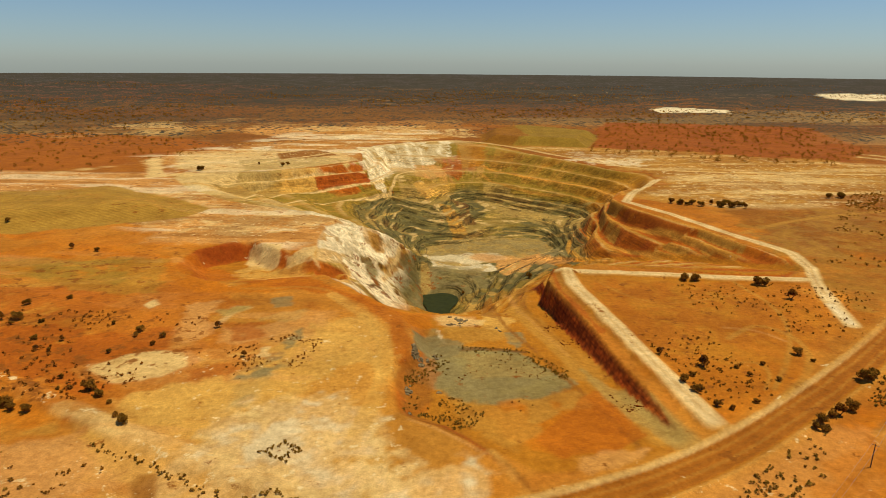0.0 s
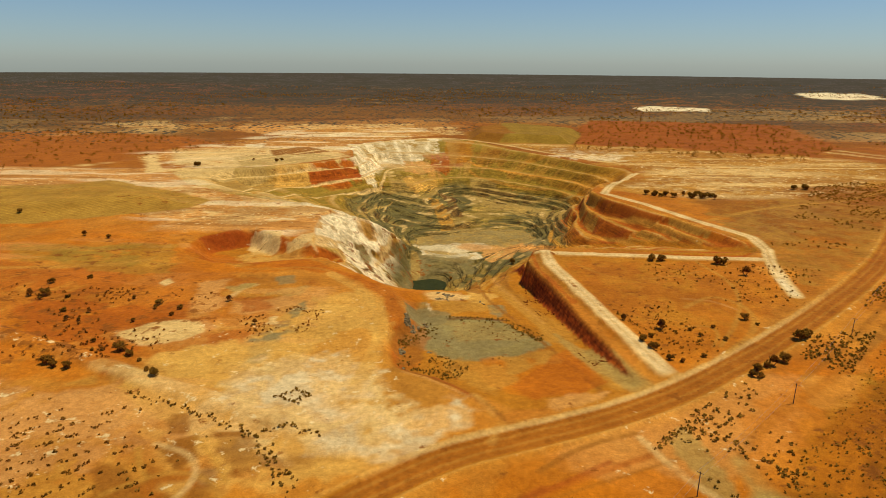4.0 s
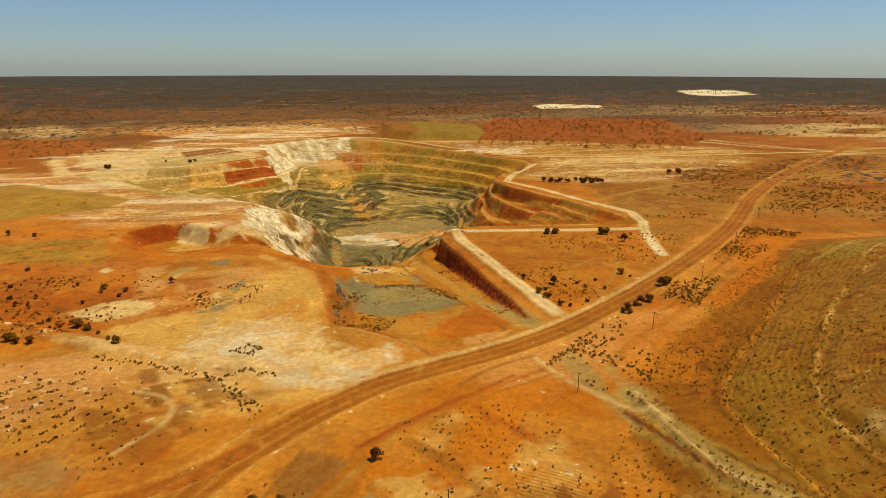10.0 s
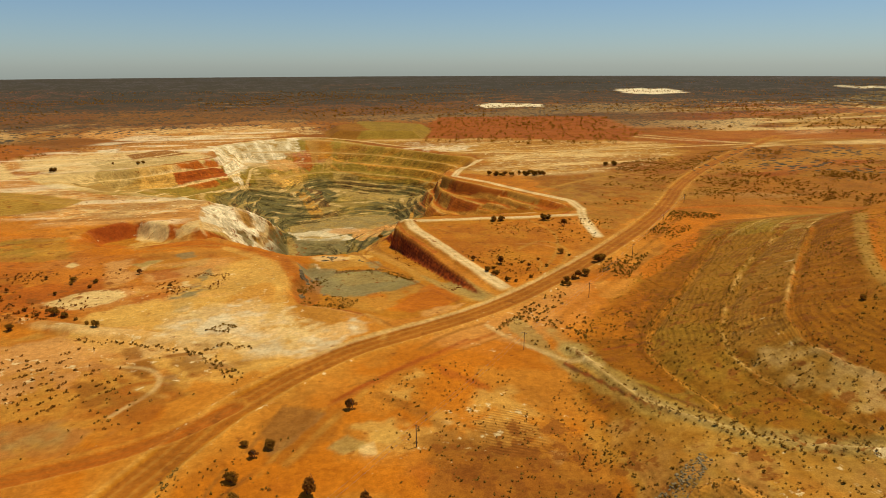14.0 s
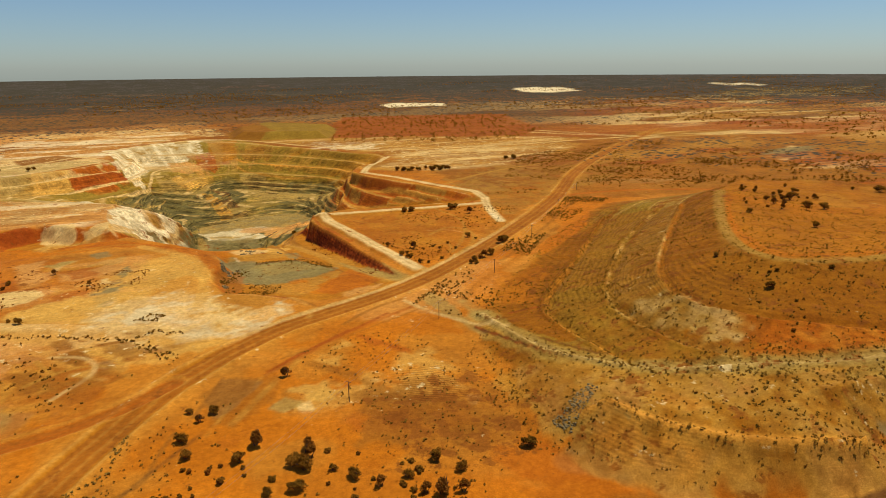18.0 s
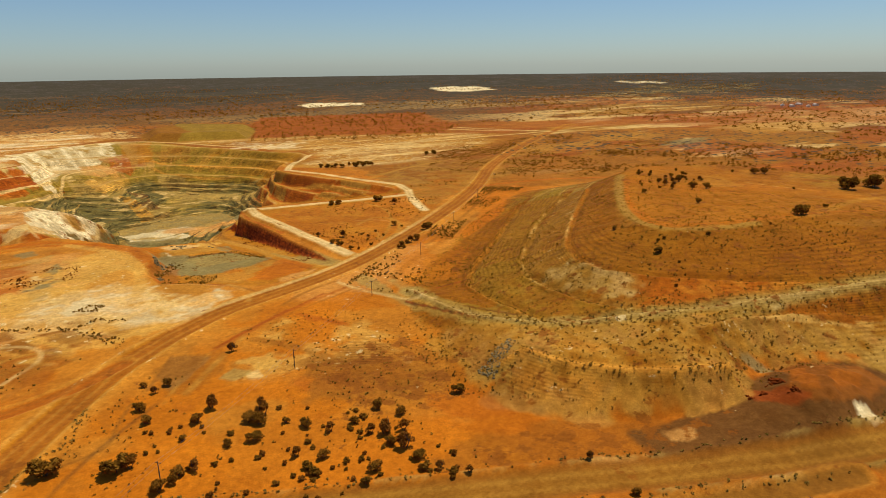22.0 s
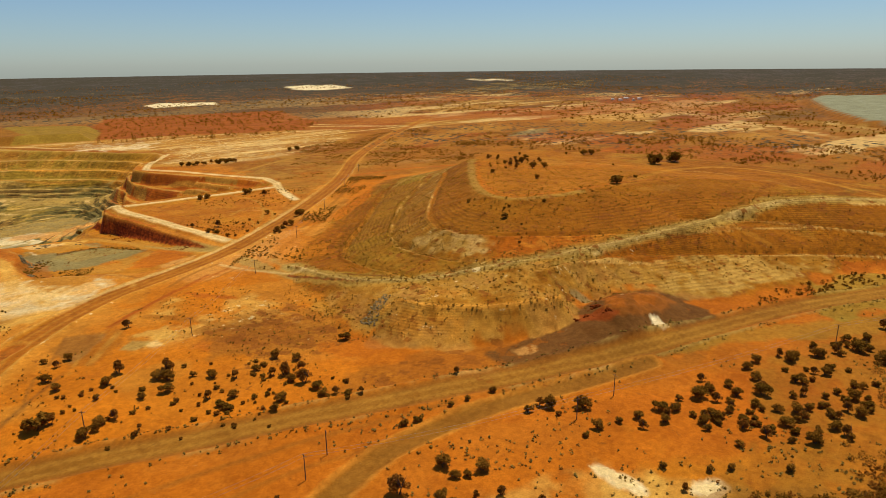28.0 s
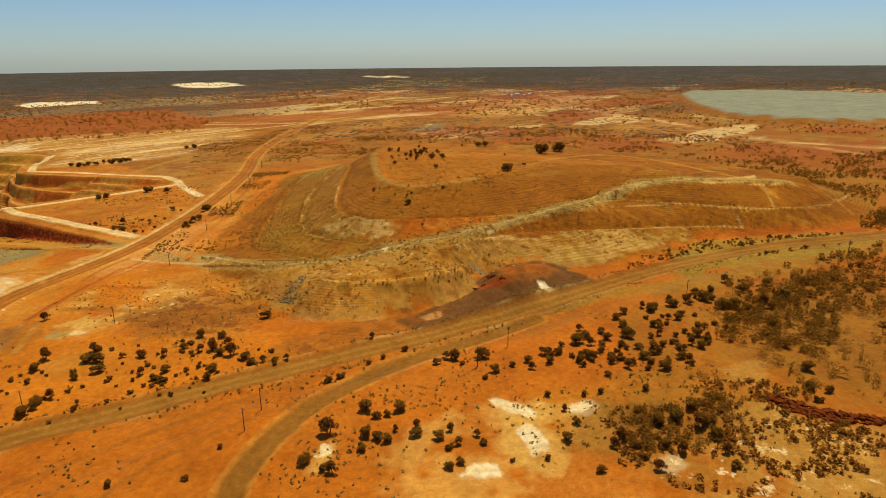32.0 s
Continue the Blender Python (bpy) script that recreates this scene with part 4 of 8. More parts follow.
patch([(-65.1, 518.2), (-48.5, 529.5), (-41.0, 538.2), (-48.3, 503.7), (-61.1, 498.5)], "tan", 0.8, 4, 5, 0.15)
patch([(-59.5, 520.9), (-47.5, 529.4), (-49.5, 506.6), (-59.7, 502.5)], "iron", 0.7, 3, 4, 0.3)
patch([(-60.9, 464.8), (-54.4, 470.4), (-48.6, 451.9), (-55.5, 434.0)], "grey", 0.85, 3, 3)
patch([(-74.5, 429.1), (-64.5, 427.2), (-59.7, 374.0), (-59.8, 341.3)], "yellow", 0.85, 4, 5)
patch([(-48.5, 506.4), (-31.5, 551.9), (-26.9, 591.6), (-35.9, 490.7), (-46.1, 478.0)], "tan", 0.85, 4, 5)
patch([(-43.1, 524.7), (-31.0, 541.9), (-37.2, 495.9), (-45.6, 482.6)], "iron", 0.8, 3, 4, 0.25)
stripe(smooth_line([(-38.1, 539.9), (-41.2, 512.1), (-45.8, 455.2)]), 1.5, "cream", 0.8, 1)
patch([(-88.2, 424.2), (-72.7, 447.6), (-66.9, 420.2), (-77.6, 390.4), (-86.8, 393.3)], "yellow", 0.7, 4, 6, 0.2)
patch([(-102.0, 406.1), (-88.2, 424.2), (-85.8, 386.9), (-98.7, 390.2)], "cream", 0.8, 4, 5, 0.1)
patch([(-71.2, 517.4), (-59.0, 615.7), (-52.8, 507.3), (-64.8, 495.5)], "tan", 0.6, 4, 6, 0.3)
patch([(-60.3, 464.6), (-56.5, 471.1), (-49.7, 465.9), (-49.6, 439.2), (-56.7, 434.8)], "grey", 0.8, 3, 3)
patch([(-77.7, 409.2), (-69.8, 464.0), (-62.7, 436.5), (-72.0, 392.7)], "olive", 0.5, 4, 6, 0.35)
far_white = ip * smooth(870, 900, y) * smooth(60, 20, x) * smooth(-34, -28, rel)
lay(far_white * smooth(0.1, 0.3, streak) * 0.45, "pink")
lay(far_white * smooth(0.15, 0.3, -streak) * 0.5, "sage")
# bench floors and crests
lay(bench * smooth(-2, -6, rel) * smooth(-43, -38, rel) * smooth(370, 400, y) * (0.45 + 0.4 * n_small), "tan")
lay(bench * smooth(-43, -38, rel) * smooth(0.1, 0.2, phase) * smooth(370, 400, y) * (0.25 + 0.4 * n_small), "cream")
low = ip * smooth(-36, -42, rel) * smooth(480, 540, y)
lay(low * smooth(0.25, 0.45, steep) * 0.8, "rock")
lay(low * smooth(0.25, 0.45, steep) * smooth(0.1, 0.25, n_mid) * 0.5, "iron")
lay(bench * low * smooth(-0.25, 0.1, n_small + 0.5 * n_mid) * 0.75, "sage")
lay(bench * low * smooth(0.1, 0.3, n_small + 0.5 * streak) * 0.6, "cream")
nearside = ip * smooth(-2, 12, x) * smooth(312, 325, y) * smooth(500, 470, y) * smooth(130, 100, x)
lay(nearside * smooth(-40, -26, rel), "ochre")
lay(nearside * smooth(-44, -30, rel) * bench * 0.8, "tan")
lay(nearside * smooth(0.2, 0.35, n_small) * 0.6, "yellow")
patch(FLOOR, "sage", 0.85, 10, 10)
patch(FLOOR, "grey", 0.6, 10, 10, 0.5)
patch([(-20, 600), (40, 625), (70, 604), (20, 578)], "white", 0.6, 6, 6)
patch([(-16, 590), (10, 592), (30, 580), (8, 570)], "sage", 0.8, 4, 5)
patch([(-20, 560), (20, 572), (40, 540), (10, 520), (-16, 520)], "grey", 0.7, 8, 10)
stripe([p[:2] for p in RAMPS[0]], 5.5, "ochre", 0.9, 1.5)
stripe([(83, 178), (77, 203), (72, 222)], 5, "sage", 0.85, 2)
stripe([p[:2] for p in RAMPS[1]], 6, "ochre", 0.9, 1.5)
stripe([(104, 540), (80, 590), (40, 606)], 13, "pink", 0.75, 4)
wall_red = ip * smooth(15, 10, along(x, y, [p[:2] for p in RED_FOOT])[0]) * smooth(0.3, 0.6, steep)
lay(wall_red, "deepred")
lay(wall_red * smooth(0.2, 0.3, n_fine - n_small) * 0.4, "red")
scarp = ip * smooth(320, 300, y) * smooth(20, 0, x) * smooth(0.3, 0.6, steep)
lay(scarp * 0.9, "red")
lay(scarp * smooth(0.0, 0.2, n_small) * 0.6, "iron")
patch([(-2, 268), (36, 264), (50, 232), (40, 212), (8, 215), (-8, 240)], "pad", 0.95, 6, 8)
patch([(-2, 268), (36, 264), (50, 232), (40, 212), (8, 215), (-8, 240)], "grey", 0.6, 5, 8, 0.5)
patch([(8, 262), (34, 260), (44, 240), (14, 240)], "sage", 0.5, 6, 8, 0.45)
patch([(12, 205), (50, 222), (68, 205), (60, 183), (30, 180)], "orange", 0.85, 6, 6)
patch([(32, 215), (52, 222), (54, 212), (34, 200)], "tan", 0.8, 4, 6, 0.3)
patch([(-16, 250), (-6, 256), (-4, 205), (-16, 203)], "red", 0.5, 3, 5)
lay(smooth(0, 6, inside(x, y, RED_HOLE)) * 0.85, "ochre")
lay(smooth(0, 4, inside(x, y, RED_HOLE)) * smooth(0.2, 0.5, steep), "red")
lay(smooth(0, 4, inside(x, y, RED_HOLE)) * smooth(0.3, 0.6, steep) * smooth(395, 408, y + 6 * n_mid) * 0.6, "deepred")
patch([(-138, 425), (-124, 428), (-118, 405), (-130, 395)], "cream", 0.85, 4, 5)
patch([(-128, 400), (-90, 398), (-84, 372), (-110, 368)], "yellow", 0.6, 8, 8)
# the near end of the pit
patch([(-16.6, 571.5), (7.5, 546.2), (48.5, 528.0), (38.7, 503.3), (11.1, 504.6), (-14.9, 509.3)], "grey", 0.9, 4, 5)
patch([(-5.4, 554.7), (46.3, 526.5), (38.7, 503.3), (11.1, 504.6), (-8.9, 512.9)], "rock", 0.6, 4, 5, 0.4)
patch([(-20.8, 564.6), (-14.3, 568.1), (-10.6, 518.9), (-18.2, 502.9)], "sage", 0.9, 2, 3)
patch([(-6.5, 307.2), (16.8, 309.0), (17.6, 295.2), (-2.7, 293.0)], "pink", 0.8, 3, 5, 0.3)
patch([(-14.4, 281.9), (-2.7, 290.0), (1.1, 270.0), (-11.8, 259.2)], "grey", 0.95, 2, 3)
stripe(smooth_line([(-2.3, 286.5), (1.2, 272.7)]), 0.8, "white", 0.9, 0.5)
patch([(-22.0, 301.2), (-6.6, 310.2), (-5.0, 291.5), (-15.8, 276.3)], "orange", 0.8, 4, 5)
patch([(-0.3, 290.5), (31.8, 297.6), (30.9, 276.3), (1.9, 271.0)], "tan", 0.7, 5, 6)
patch([(30.2, 290.4), (39.4, 291.1), (40.0, 277.6), (35.2, 265.7), (29.6, 274.4)], "grey", 0.85, 2, 4, 0.2)
patch([(24.2, 389.5), (28.8, 319.2), (36.9, 311.3), (27.8, 291.9), (19.7, 294.6)], "yellow", 0.85, 3, 4)
patch([(30.1, 451.0), (38.2, 470.2), (31.4, 322.5), (28.3, 312.7), (20.5, 313.1)], "brown", 0.75, 2, 2)
patch([(42.4, 476.1), (68.8, 422.9), (52.7, 376.1), (48.5, 343.6), (57.8, 289.0), (68.6, 239.4), (56.6, 238.4), (43.0, 300.9), (39.8, 363.1)], "tan", 0.55, 5, 5)
stripe(smooth_line([(48.0, 458.0), (41.7, 355.3), (48.7, 306.9), (57.4, 263.1)]), 1.2, "pink", 0.5, 0.6)
stripe(smooth_line([(52.1, 371.4), (47.4, 350.6), (50.3, 317.8), (57.1, 285.1)]), 1.0, "brown", 0.6, 0.6, 0.2)
patch([(67.0, 384.5), (66.8, 329.3), (71.0, 300.2), (76.4, 273.5), (73.7, 271.2), (68.8, 300.2), (63.8, 333.2)], "red", 0.8, 2, 2)
edge = smooth_line([(66, 176), (60, 205), (52, 236), (42, 268), (32, 300), (30, 320)])
stripe(edge, 1.3, "brown", 0.8, 0.7, 0.25)
stripe(smooth_line([(73, 184), (67, 214), (60, 246), (51, 284), (44, 318), (42, 350)]), 3.5, "tan", 0.6, 1.5)
stripe(smooth_line([(8, 265), (20, 266), (37, 263)]), 1.6, "iron", 0.75, 0.8)
stripe(smooth_line([(-6, 285), (10, 292), (26, 290), (34, 280)]), 3, "tan", 0.6, 1.5, 0.3)
patch([(-6, 300), (2, 308), (22, 306), (18, 296), (0, 294)], "cream", 0.6, 2, 4, 0.4)
patch([(-12, 270), (0, 278), (10, 272), (6, 262), (-8, 262)], "grey", 0.8, 2, 4)
scrape = fbm(x * 0.22 + 0.1 * y, y, 22, 261, 5)
worked = smooth(-10, 20, inside(x, y, [(-620, 640), (-330, 540), (-200, 430), (-100, 400), (-70, 510), (-200, 600), (-330, 760), (-600, 760)]))
lay(worked * smooth(0.1, 0.2, scrape) * 0.5, "white")
lay(worked * smooth(0.14, 0.24, -scrape) * 0.55, "brown")
behind = smooth(-10, 20, inside(x, y, [(-340, 770), (-120, 890), (-130, 1010), (-120, 1090), (-60, 1150), (20, 1190), (-40, 1340), (-300, 1250), (-460, 900)]))
lay(behind * smooth(0.1, 0.2, scrape) * 0.6, "white")
lay(behind * smooth(0.14, 0.22, -scrape) * 0.6, "ochre")
beside = smooth(-10, 20, inside(x, y, [(190, 640), (260, 730), (240, 860), (180, 960), (110, 1100), (330, 1040), (620, 820), (560, 700), (400, 560), (260, 560)]))
lay(beside * smooth(0.1, 0.2, scrape) * 0.5, "cream")
lay(beside * smooth(0.14, 0.24, -scrape) * 0.5, "brown")
lay(smooth(0.2, 0.3, scrape) * smooth(120, 160, y) * smooth(420, 380, y) * smooth(-20, -60, x) * 0.4, "pink")
lay(smooth(0.16, 0.26, -scrape) * smooth(120, 160, y) * smooth(420, 380, y) * smooth(-20, -60, x) * 0.35, "brown")
patch([(-300, 330), (-130, 335), (-100, 290), (-60, 250), (-100, 200), (-180, 200), (-300, 230)], "rust", 0.6, 14, 20, 0.25)
patch([(-300, 200), (-150, 190), (-90, 160), (-50, 130), (-70, 70), (-160, 50), (-300, 60)], "rust", 0.5, 14, 24, 0.4)
patch([(100, 205), (82, 345), (200, 348), (195, 300), (150, 240)], "rust", 0.45, 10, 18, 0.35)
# worked ground in front of the pit
patch([(-130.8, 307.2), (-118.2, 309.5), (-106.7, 266.1), (-113.4, 248.6), (-122.5, 257.3)], "pink", 0.8, 5, 7, 0.2)
patch([(-114.5, 297.3), (-97.8, 299.8), (-102.9, 286.8), (-111.0, 285.6)], "sage", 0.8, 3, 5, 0.3)
patch([(-90.5, 313.9), (-81.8, 316.2), (-78.2, 302.7), (-85.7, 300.4)], "grey", 0.7, 3, 5, 0.3)
patch([(-108.5, 277.4), (-79.7, 281.3), (-67.8, 271.4), (-91.3, 255.9), (-101.2, 258.0)], "pink", 0.75, 5, 6)
patch([(-144.1, 230.9), (-133.5, 243.0), (-113.4, 248.6), (-106.7, 237.5), (-111.0, 225.1), (-128.6, 221.0)], "cream", 0.85, 4, 5, 0.15)
patch([(-86.7, 228.2), (-70.2, 258.9), (-62.6, 269.2), (-61.2, 252.4), (-67.1, 229.6), (-74.7, 203.7)], "grey", 0.55, 5, 8, 0.45)
patch([(-82.5, 245.4), (-75.7, 255.5), (-71.9, 244.9), (-78.6, 241.8)], "cream", 0.8, 2, 4, 0.2)
patch([(-104.3, 230.1), (-89.9, 239.8), (-81.1, 233.9), (-90.3, 221.3), (-99.9, 221.1)], "red", 0.6, 5, 6, 0.2)
patch([(-122.8, 207.2), (-98.0, 219.4), (-69.2, 226.0), (-50.4, 233.1), (-39.2, 263.8), (-29.8, 202.3), (-58.9, 203.2), (-81.0, 189.8), (-96.7, 185.8), (-111.6, 195.6)], "yellow", 0.6, 6, 12, 0.15)
patch([(-95.0, 181.3), (-75.9, 198.4), (-70.0, 195.2), (-80.7, 184.7), (-88.6, 176.4)], "brown", 0.6, 8, 9)
patch([(-72.5, 195.2), (-66.4, 201.9), (-62.9, 197.6), (-65.9, 188.5)], "cream", 0.8, 3, 5, 0.25)
patch([(-55.2, 197.4), (-47.9, 200.2), (-45.4, 192.8), (-52.7, 191.3)], "cream", 0.75, 3, 5, 0.3)
patch([(-82.7, 187.2), (-55.7, 200.1), (-24.1, 196.6), (-20.8, 156.7), (-49.4, 156.9), (-66.5, 163.8)], "cream", 0.55, 8, 12, 0.2)
patch([(-66.1, 175.0), (-62.2, 178.2), (-57.0, 173.6), (-57.7, 169.3), (-63.6, 169.7)], "pink", 0.7, 2, 2)
patch([(-217.5, 273.3), (-156.8, 258.6), (-129.0, 275.2), (-113.4, 248.6), (-144.2, 234.2), (-177.5, 235.6), (-189.7, 228.5)], "red", 0.75, 8, 10)
patch([(-201.2, 246.9), (-158.7, 234.9), (-126.7, 210.3), (-149.9, 220.1), (-188.5, 226.5)], "brown", 0.5, 8, 10, 0.3)
patch([(-143.5, 185.5), (-134.4, 191.2), (-130.4, 185.4), (-140.8, 182.8)], "tan", 0.7, 3, 4)
patch([(-153.6, 169.1), (-125.5, 180.2), (-108.1, 172.6), (-101.7, 147.8), (-141.7, 149.7)], "pink", 0.45, 10, 14, 0.35)
patch([(-126.6, 182.7), (-108.1, 172.6), (-90.2, 167.4), (-96.3, 154.7), (-112.2, 159.2)], "pink", 0.6, 6, 8, 0.35)
patch([(-97.1, 167.6), (-84.9, 165.0), (-79.8, 150.0), (-88.3, 150.5)], "brown", 0.8, 4, 5)
patch([(-76.7, 153.7), (-63.8, 153.4), (-58.1, 147.6), (-68.2, 146.7), (-74.6, 147.0)], "brown", 0.85, 4, 5)
patch([(-169.7, 376.3), (-152.2, 361.7), (-118.9, 330.8), (-78.7, 349.6), (-66.4, 335.1), (-101.9, 323.1), (-138.1, 331.7)], "orange", 0.9, 6, 8, 0.3)
stripe(smooth_line([(-181.0, 392.5), (-160.8, 352.4), (-136.0, 325.3), (-110.3, 326.7), (-96.3, 383.9), (-68.7, 349.4)]), 2.5, "orange", 0.7, 1, 0.2)
patch([(-286.5, 385.7), (-202.6, 385.2), (-186.4, 339.2), (-262.4, 346.5)], "olive", 0.5, 8, 10, 0.3)
patch([(-89.7, 142.9), (-78.1, 151.5), (-72.2, 137.5), (-78.6, 129.9)], "brown", 0.95, 3, 4)
patch([(-77.5, 153.9), (-63.0, 154.5), (-47.5, 133.9), (-60.3, 125.1), (-73.7, 142.2)], "brown", 0.6, 5, 9, 0.15)
patch([(-71.4, 142.0), (-62.3, 148.4), (-51.9, 135.6), (-62.6, 130.1)], "iron", 0.25, 5, 8, 0.3)
patch([(-105.0, 135.7), (-91.8, 135.2), (-83.8, 119.9), (-85.3, 108.9), (-99.5, 113.1)], "brown", 0.8, 5, 7, 0.1)
patch([(-71.6, 131.8), (-64.2, 133.0), (-63.4, 121.8), (-68.9, 123.4)], "grey", 0.4, 4, 5, 0.3)
stripe(smooth_line([(-78.3, 149.0), (-73.2, 142.1), (-67.7, 135.9), (-61.3, 125.8)]), 0.8, "tan", 0.7, 0.6)
stripe(smooth_line([(-95.6, 143.1), (-91.8, 135.2), (-86.1, 127.5)]), 0.5, "tan", 0.8, 0.4)
stripe(smooth_line([(-94.3, 143.2), (-90.8, 135.2), (-85.2, 127.3)]), 0.5, "tan", 0.8, 0.4)
patch([(-81.0, 125.2), (-72.7, 125.1), (-65.2, 112.5), (-74.6, 112.7)], "yellow", 0.7, 5, 6, 0.2)
patch([(-47.5, 140.1), (-35.1, 141.3), (-37.2, 132.3), (-45.9, 132.5)], "brown", 0.5, 6, 8, 0.3)
patch([(2.3, 218.0), (27.5, 204.1), (33.6, 191.7), (22.6, 179.3), (6.9, 196.6)], "tan", 0.6, 5, 6)
patch([(36.0, 191.9), (61.1, 223.7), (69.7, 189.1), (55.1, 178.3), (38.5, 176.8), (31.3, 184.0)], "rust", 0.7, 2, 3)
patch([(46.0, 173.5), (67.1, 179.6), (63.2, 173.3), (45.7, 166.1)], "pink", 0.7, 3, 4, 0.2)
patch([(-20.3, 229.3), (-12.0, 249.3), (-3.1, 218.7), (-8.1, 208.4), (-15.7, 206.5)], "brown", 0.7, 3, 4, 0.2)
patch([(60.4, 248.6), (65.3, 236.3), (75.1, 209.1), (83.6, 179.3), (77.2, 177.7), (68.3, 202.7)], "sage", 0.7, 3, 3)
stripe(smooth_line([(-12.9, 200.9), (-0.5, 193.5), (13.3, 179.5), (21.6, 169.0), (26.8, 156.3)]), 0.8, "brown", 0.8, 0.5)
stripe(smooth_line([(-12.1, 196.5), (0.7, 188.5), (12.1, 177.3)]), 0.7, "pink", 0.7, 0.4)
patch([(46.6, 123.1), (68.8, 130.6), (86.5, 115.9), (82.5, 94.1), (61.7, 102.0), (48.5, 110.6)], "orange", 0.85, 5, 6, 0.15)
patch([(33.4, 119.1), (53.7, 93.7), (52.2, 89.2), (38.5, 102.7)], "red", 0.8, 3, 4)
patch([(22.3, 96.6), (45.8, 101.2), (41.6, 71.1), (35.2, 64.7), (26.6, 84.0)], "orange", 0.9, 6, 8)
patch([(-1.4, 75.9), (12.0, 78.9), (15.4, 67.9), (14.7, 58.6), (3.8, 67.1)], "yellow", 0.8, 4, 6)
patch([(-0.7, 64.3), (3.5, 65.4), (4.9, 57.7), (0.4, 57.2)], "cream", 0.8, 2, 3)
patch([(11.9, 106.7), (28.8, 116.0), (34.3, 106.3), (20.9, 90.0), (8.9, 95.2)], "yellow", 0.7, 4, 6, 0.25)
patch([(26.8, 75.0), (38.7, 80.9), (36.2, 68.3), (30.1, 66.2)], "cream", 0.7, 3, 5, 0.35)
patch([(-15.0, 56.1), (14.7, 58.6), (31.2, 50.8), (55.9, 39.5), (66.2, 23.2), (68.1, 19.6), (-15.9, 41.7)], "orange", 0.8, 6, 8)
patch([(12.7, 49.1), (51.0, 42.5), (64.1, 26.7), (39.4, 28.1), (12.7, 39.7)], "red", 0.6, 6, 8, 0.2)
patch([(19.7, 63.0), (29.1, 66.4), (32.2, 54.4), (25.4, 52.1)], "brown", 0.5, 4, 5)
patch([(58.1, 45.6), (62.4, 44.6), (59.8, 36.7), (55.2, 37.9)], "pink", 0.7, 2, 3)
patch([(77.4, 82.7), (77.0, 65.8), (71.4, 49.6), (72.6, 31.5), (69.6, 18.9), (75.9, 13.7), (81.9, 61.5), (85.9, 79.2)], "tan", 0.7, 6, 8, 0.15)
patch([(82.9, 73.1), (97.4, 67.9), (93.3, 31.3), (83.3, 16.3), (75.5, 29.4)], "brown", 0.5, 6, 8, 0.3)
patch([(86.0, 152.7), (91.8, 114.6), (93.4, 83.9), (103.6, 46.4), (95.2, 33.6), (87.2, 71.9), (83.3, 102.0), (77.9, 131.2)], "sage", 0.75, 4, 6, 0.1)
patch([(86.5, 115.9), (98.8, 99.8), (104.1, 58.7), (95.2, 56.0), (91.3, 90.2)], "tan", 0.8, 3, 4)
stripe(smooth_line([(-6.0, 95.3), (9.3, 106.0), (32.7, 122.1)]), 1.2, "red", 0.8, 0.8)
stripe(smooth_line([(33.1, 130.2), (49.0, 143.1), (69.5, 150.9)]), 1.2, "brown", 0.7, 0.6, 0.2)
stripe(smooth_line([(89.1, 100.9), (90.8, 89.1), (92.3, 76.8), (94.1, 64.4), (95.9, 53.1)]), 0.8, "iron", 0.9, 0.4, 0.15)
patch([(-270.4, 344.8), (-204.8, 328.6), (-172.8, 307.6), (-177.8, 278.9), (-230.4, 286.4)], "red", 0.5, 8, 10, 0.2)
patch([(-208.8, 254.8), (-175.2, 238.1), (-136.2, 208.9), (-138.3, 184.9), (-163.7, 188.9)], "orange", 0.7, 8, 10, 0.2)
patch([(-53.5, 207.0), (-29.7, 195.2), (-11.1, 186.7), (-0.6, 165.5), (-18.5, 144.6), (-41.3, 140.1)], "cream", 0.6, 8, 10, 0.25)
patch([(-63.5, 279.7), (-33.4, 260.7), (-22.2, 228.4), (-30.2, 200.5), (-54.0, 210.0)], "yellow", 0.7, 6, 8, 0.15)
patch([(-40.7, 173.1), (-26.2, 184.3), (-10.8, 177.0), (-13.2, 157.6), (-31.6, 154.3)], "cream", 0.8, 4, 6, 0.35)
# the dump's western slopes, striped along the contour
patch([(262.4, 284.1), (289.2, 295.3), (246.2, 235.4), (176.5, 182.3), (185.8, 206.3)], "orange", 0.8, 5, 6, 0.2)
patch([(150.1, 190.3), (169.6, 188.2), (154.4, 167.6), (140.9, 169.7)], "yellow", 0.6, 4, 6, 0.2)
patch([(176.5, 182.3), (250.2, 229.5), (294.9, 259.6), (243.8, 215.5), (216.6, 194.1), (137.0, 111.6), (127.9, 103.5), (108.1, 112.7), (140.3, 148.6)], "dump", 1.0, 4, 4)
patch([(171.1, 173.6), (239.8, 220.8), (137.0, 111.6), (113.7, 113.2)], "brown", 0.4, 6, 8, 0.4)
stripe(smooth_line([(137.0, 111.6), (176.6, 147.2), (207.0, 178.2), (255.1, 225.0), (288.5, 246.1), (338.9, 272.3)]), 1.6, "sage", 0.77, 1.2, 0.1)
stripe(smooth_line([(135.6, 110.5), (174.8, 145.8), (205.5, 177.4), (253.7, 224.5), (292.3, 250.7), (350.6, 285.2)]), 0.6, "cream", 0.72, 0.6, 0.35)
patch([(138.3, 109.5), (171.6, 137.9), (212.1, 178.0), (283.6, 234.8), (322.3, 253.9), (263.7, 201.0), (208.3, 151.1), (176.7, 120.5), (142.7, 77.6), (131.4, 89.2)], "olive", 0.8, 4, 5, 0.1)
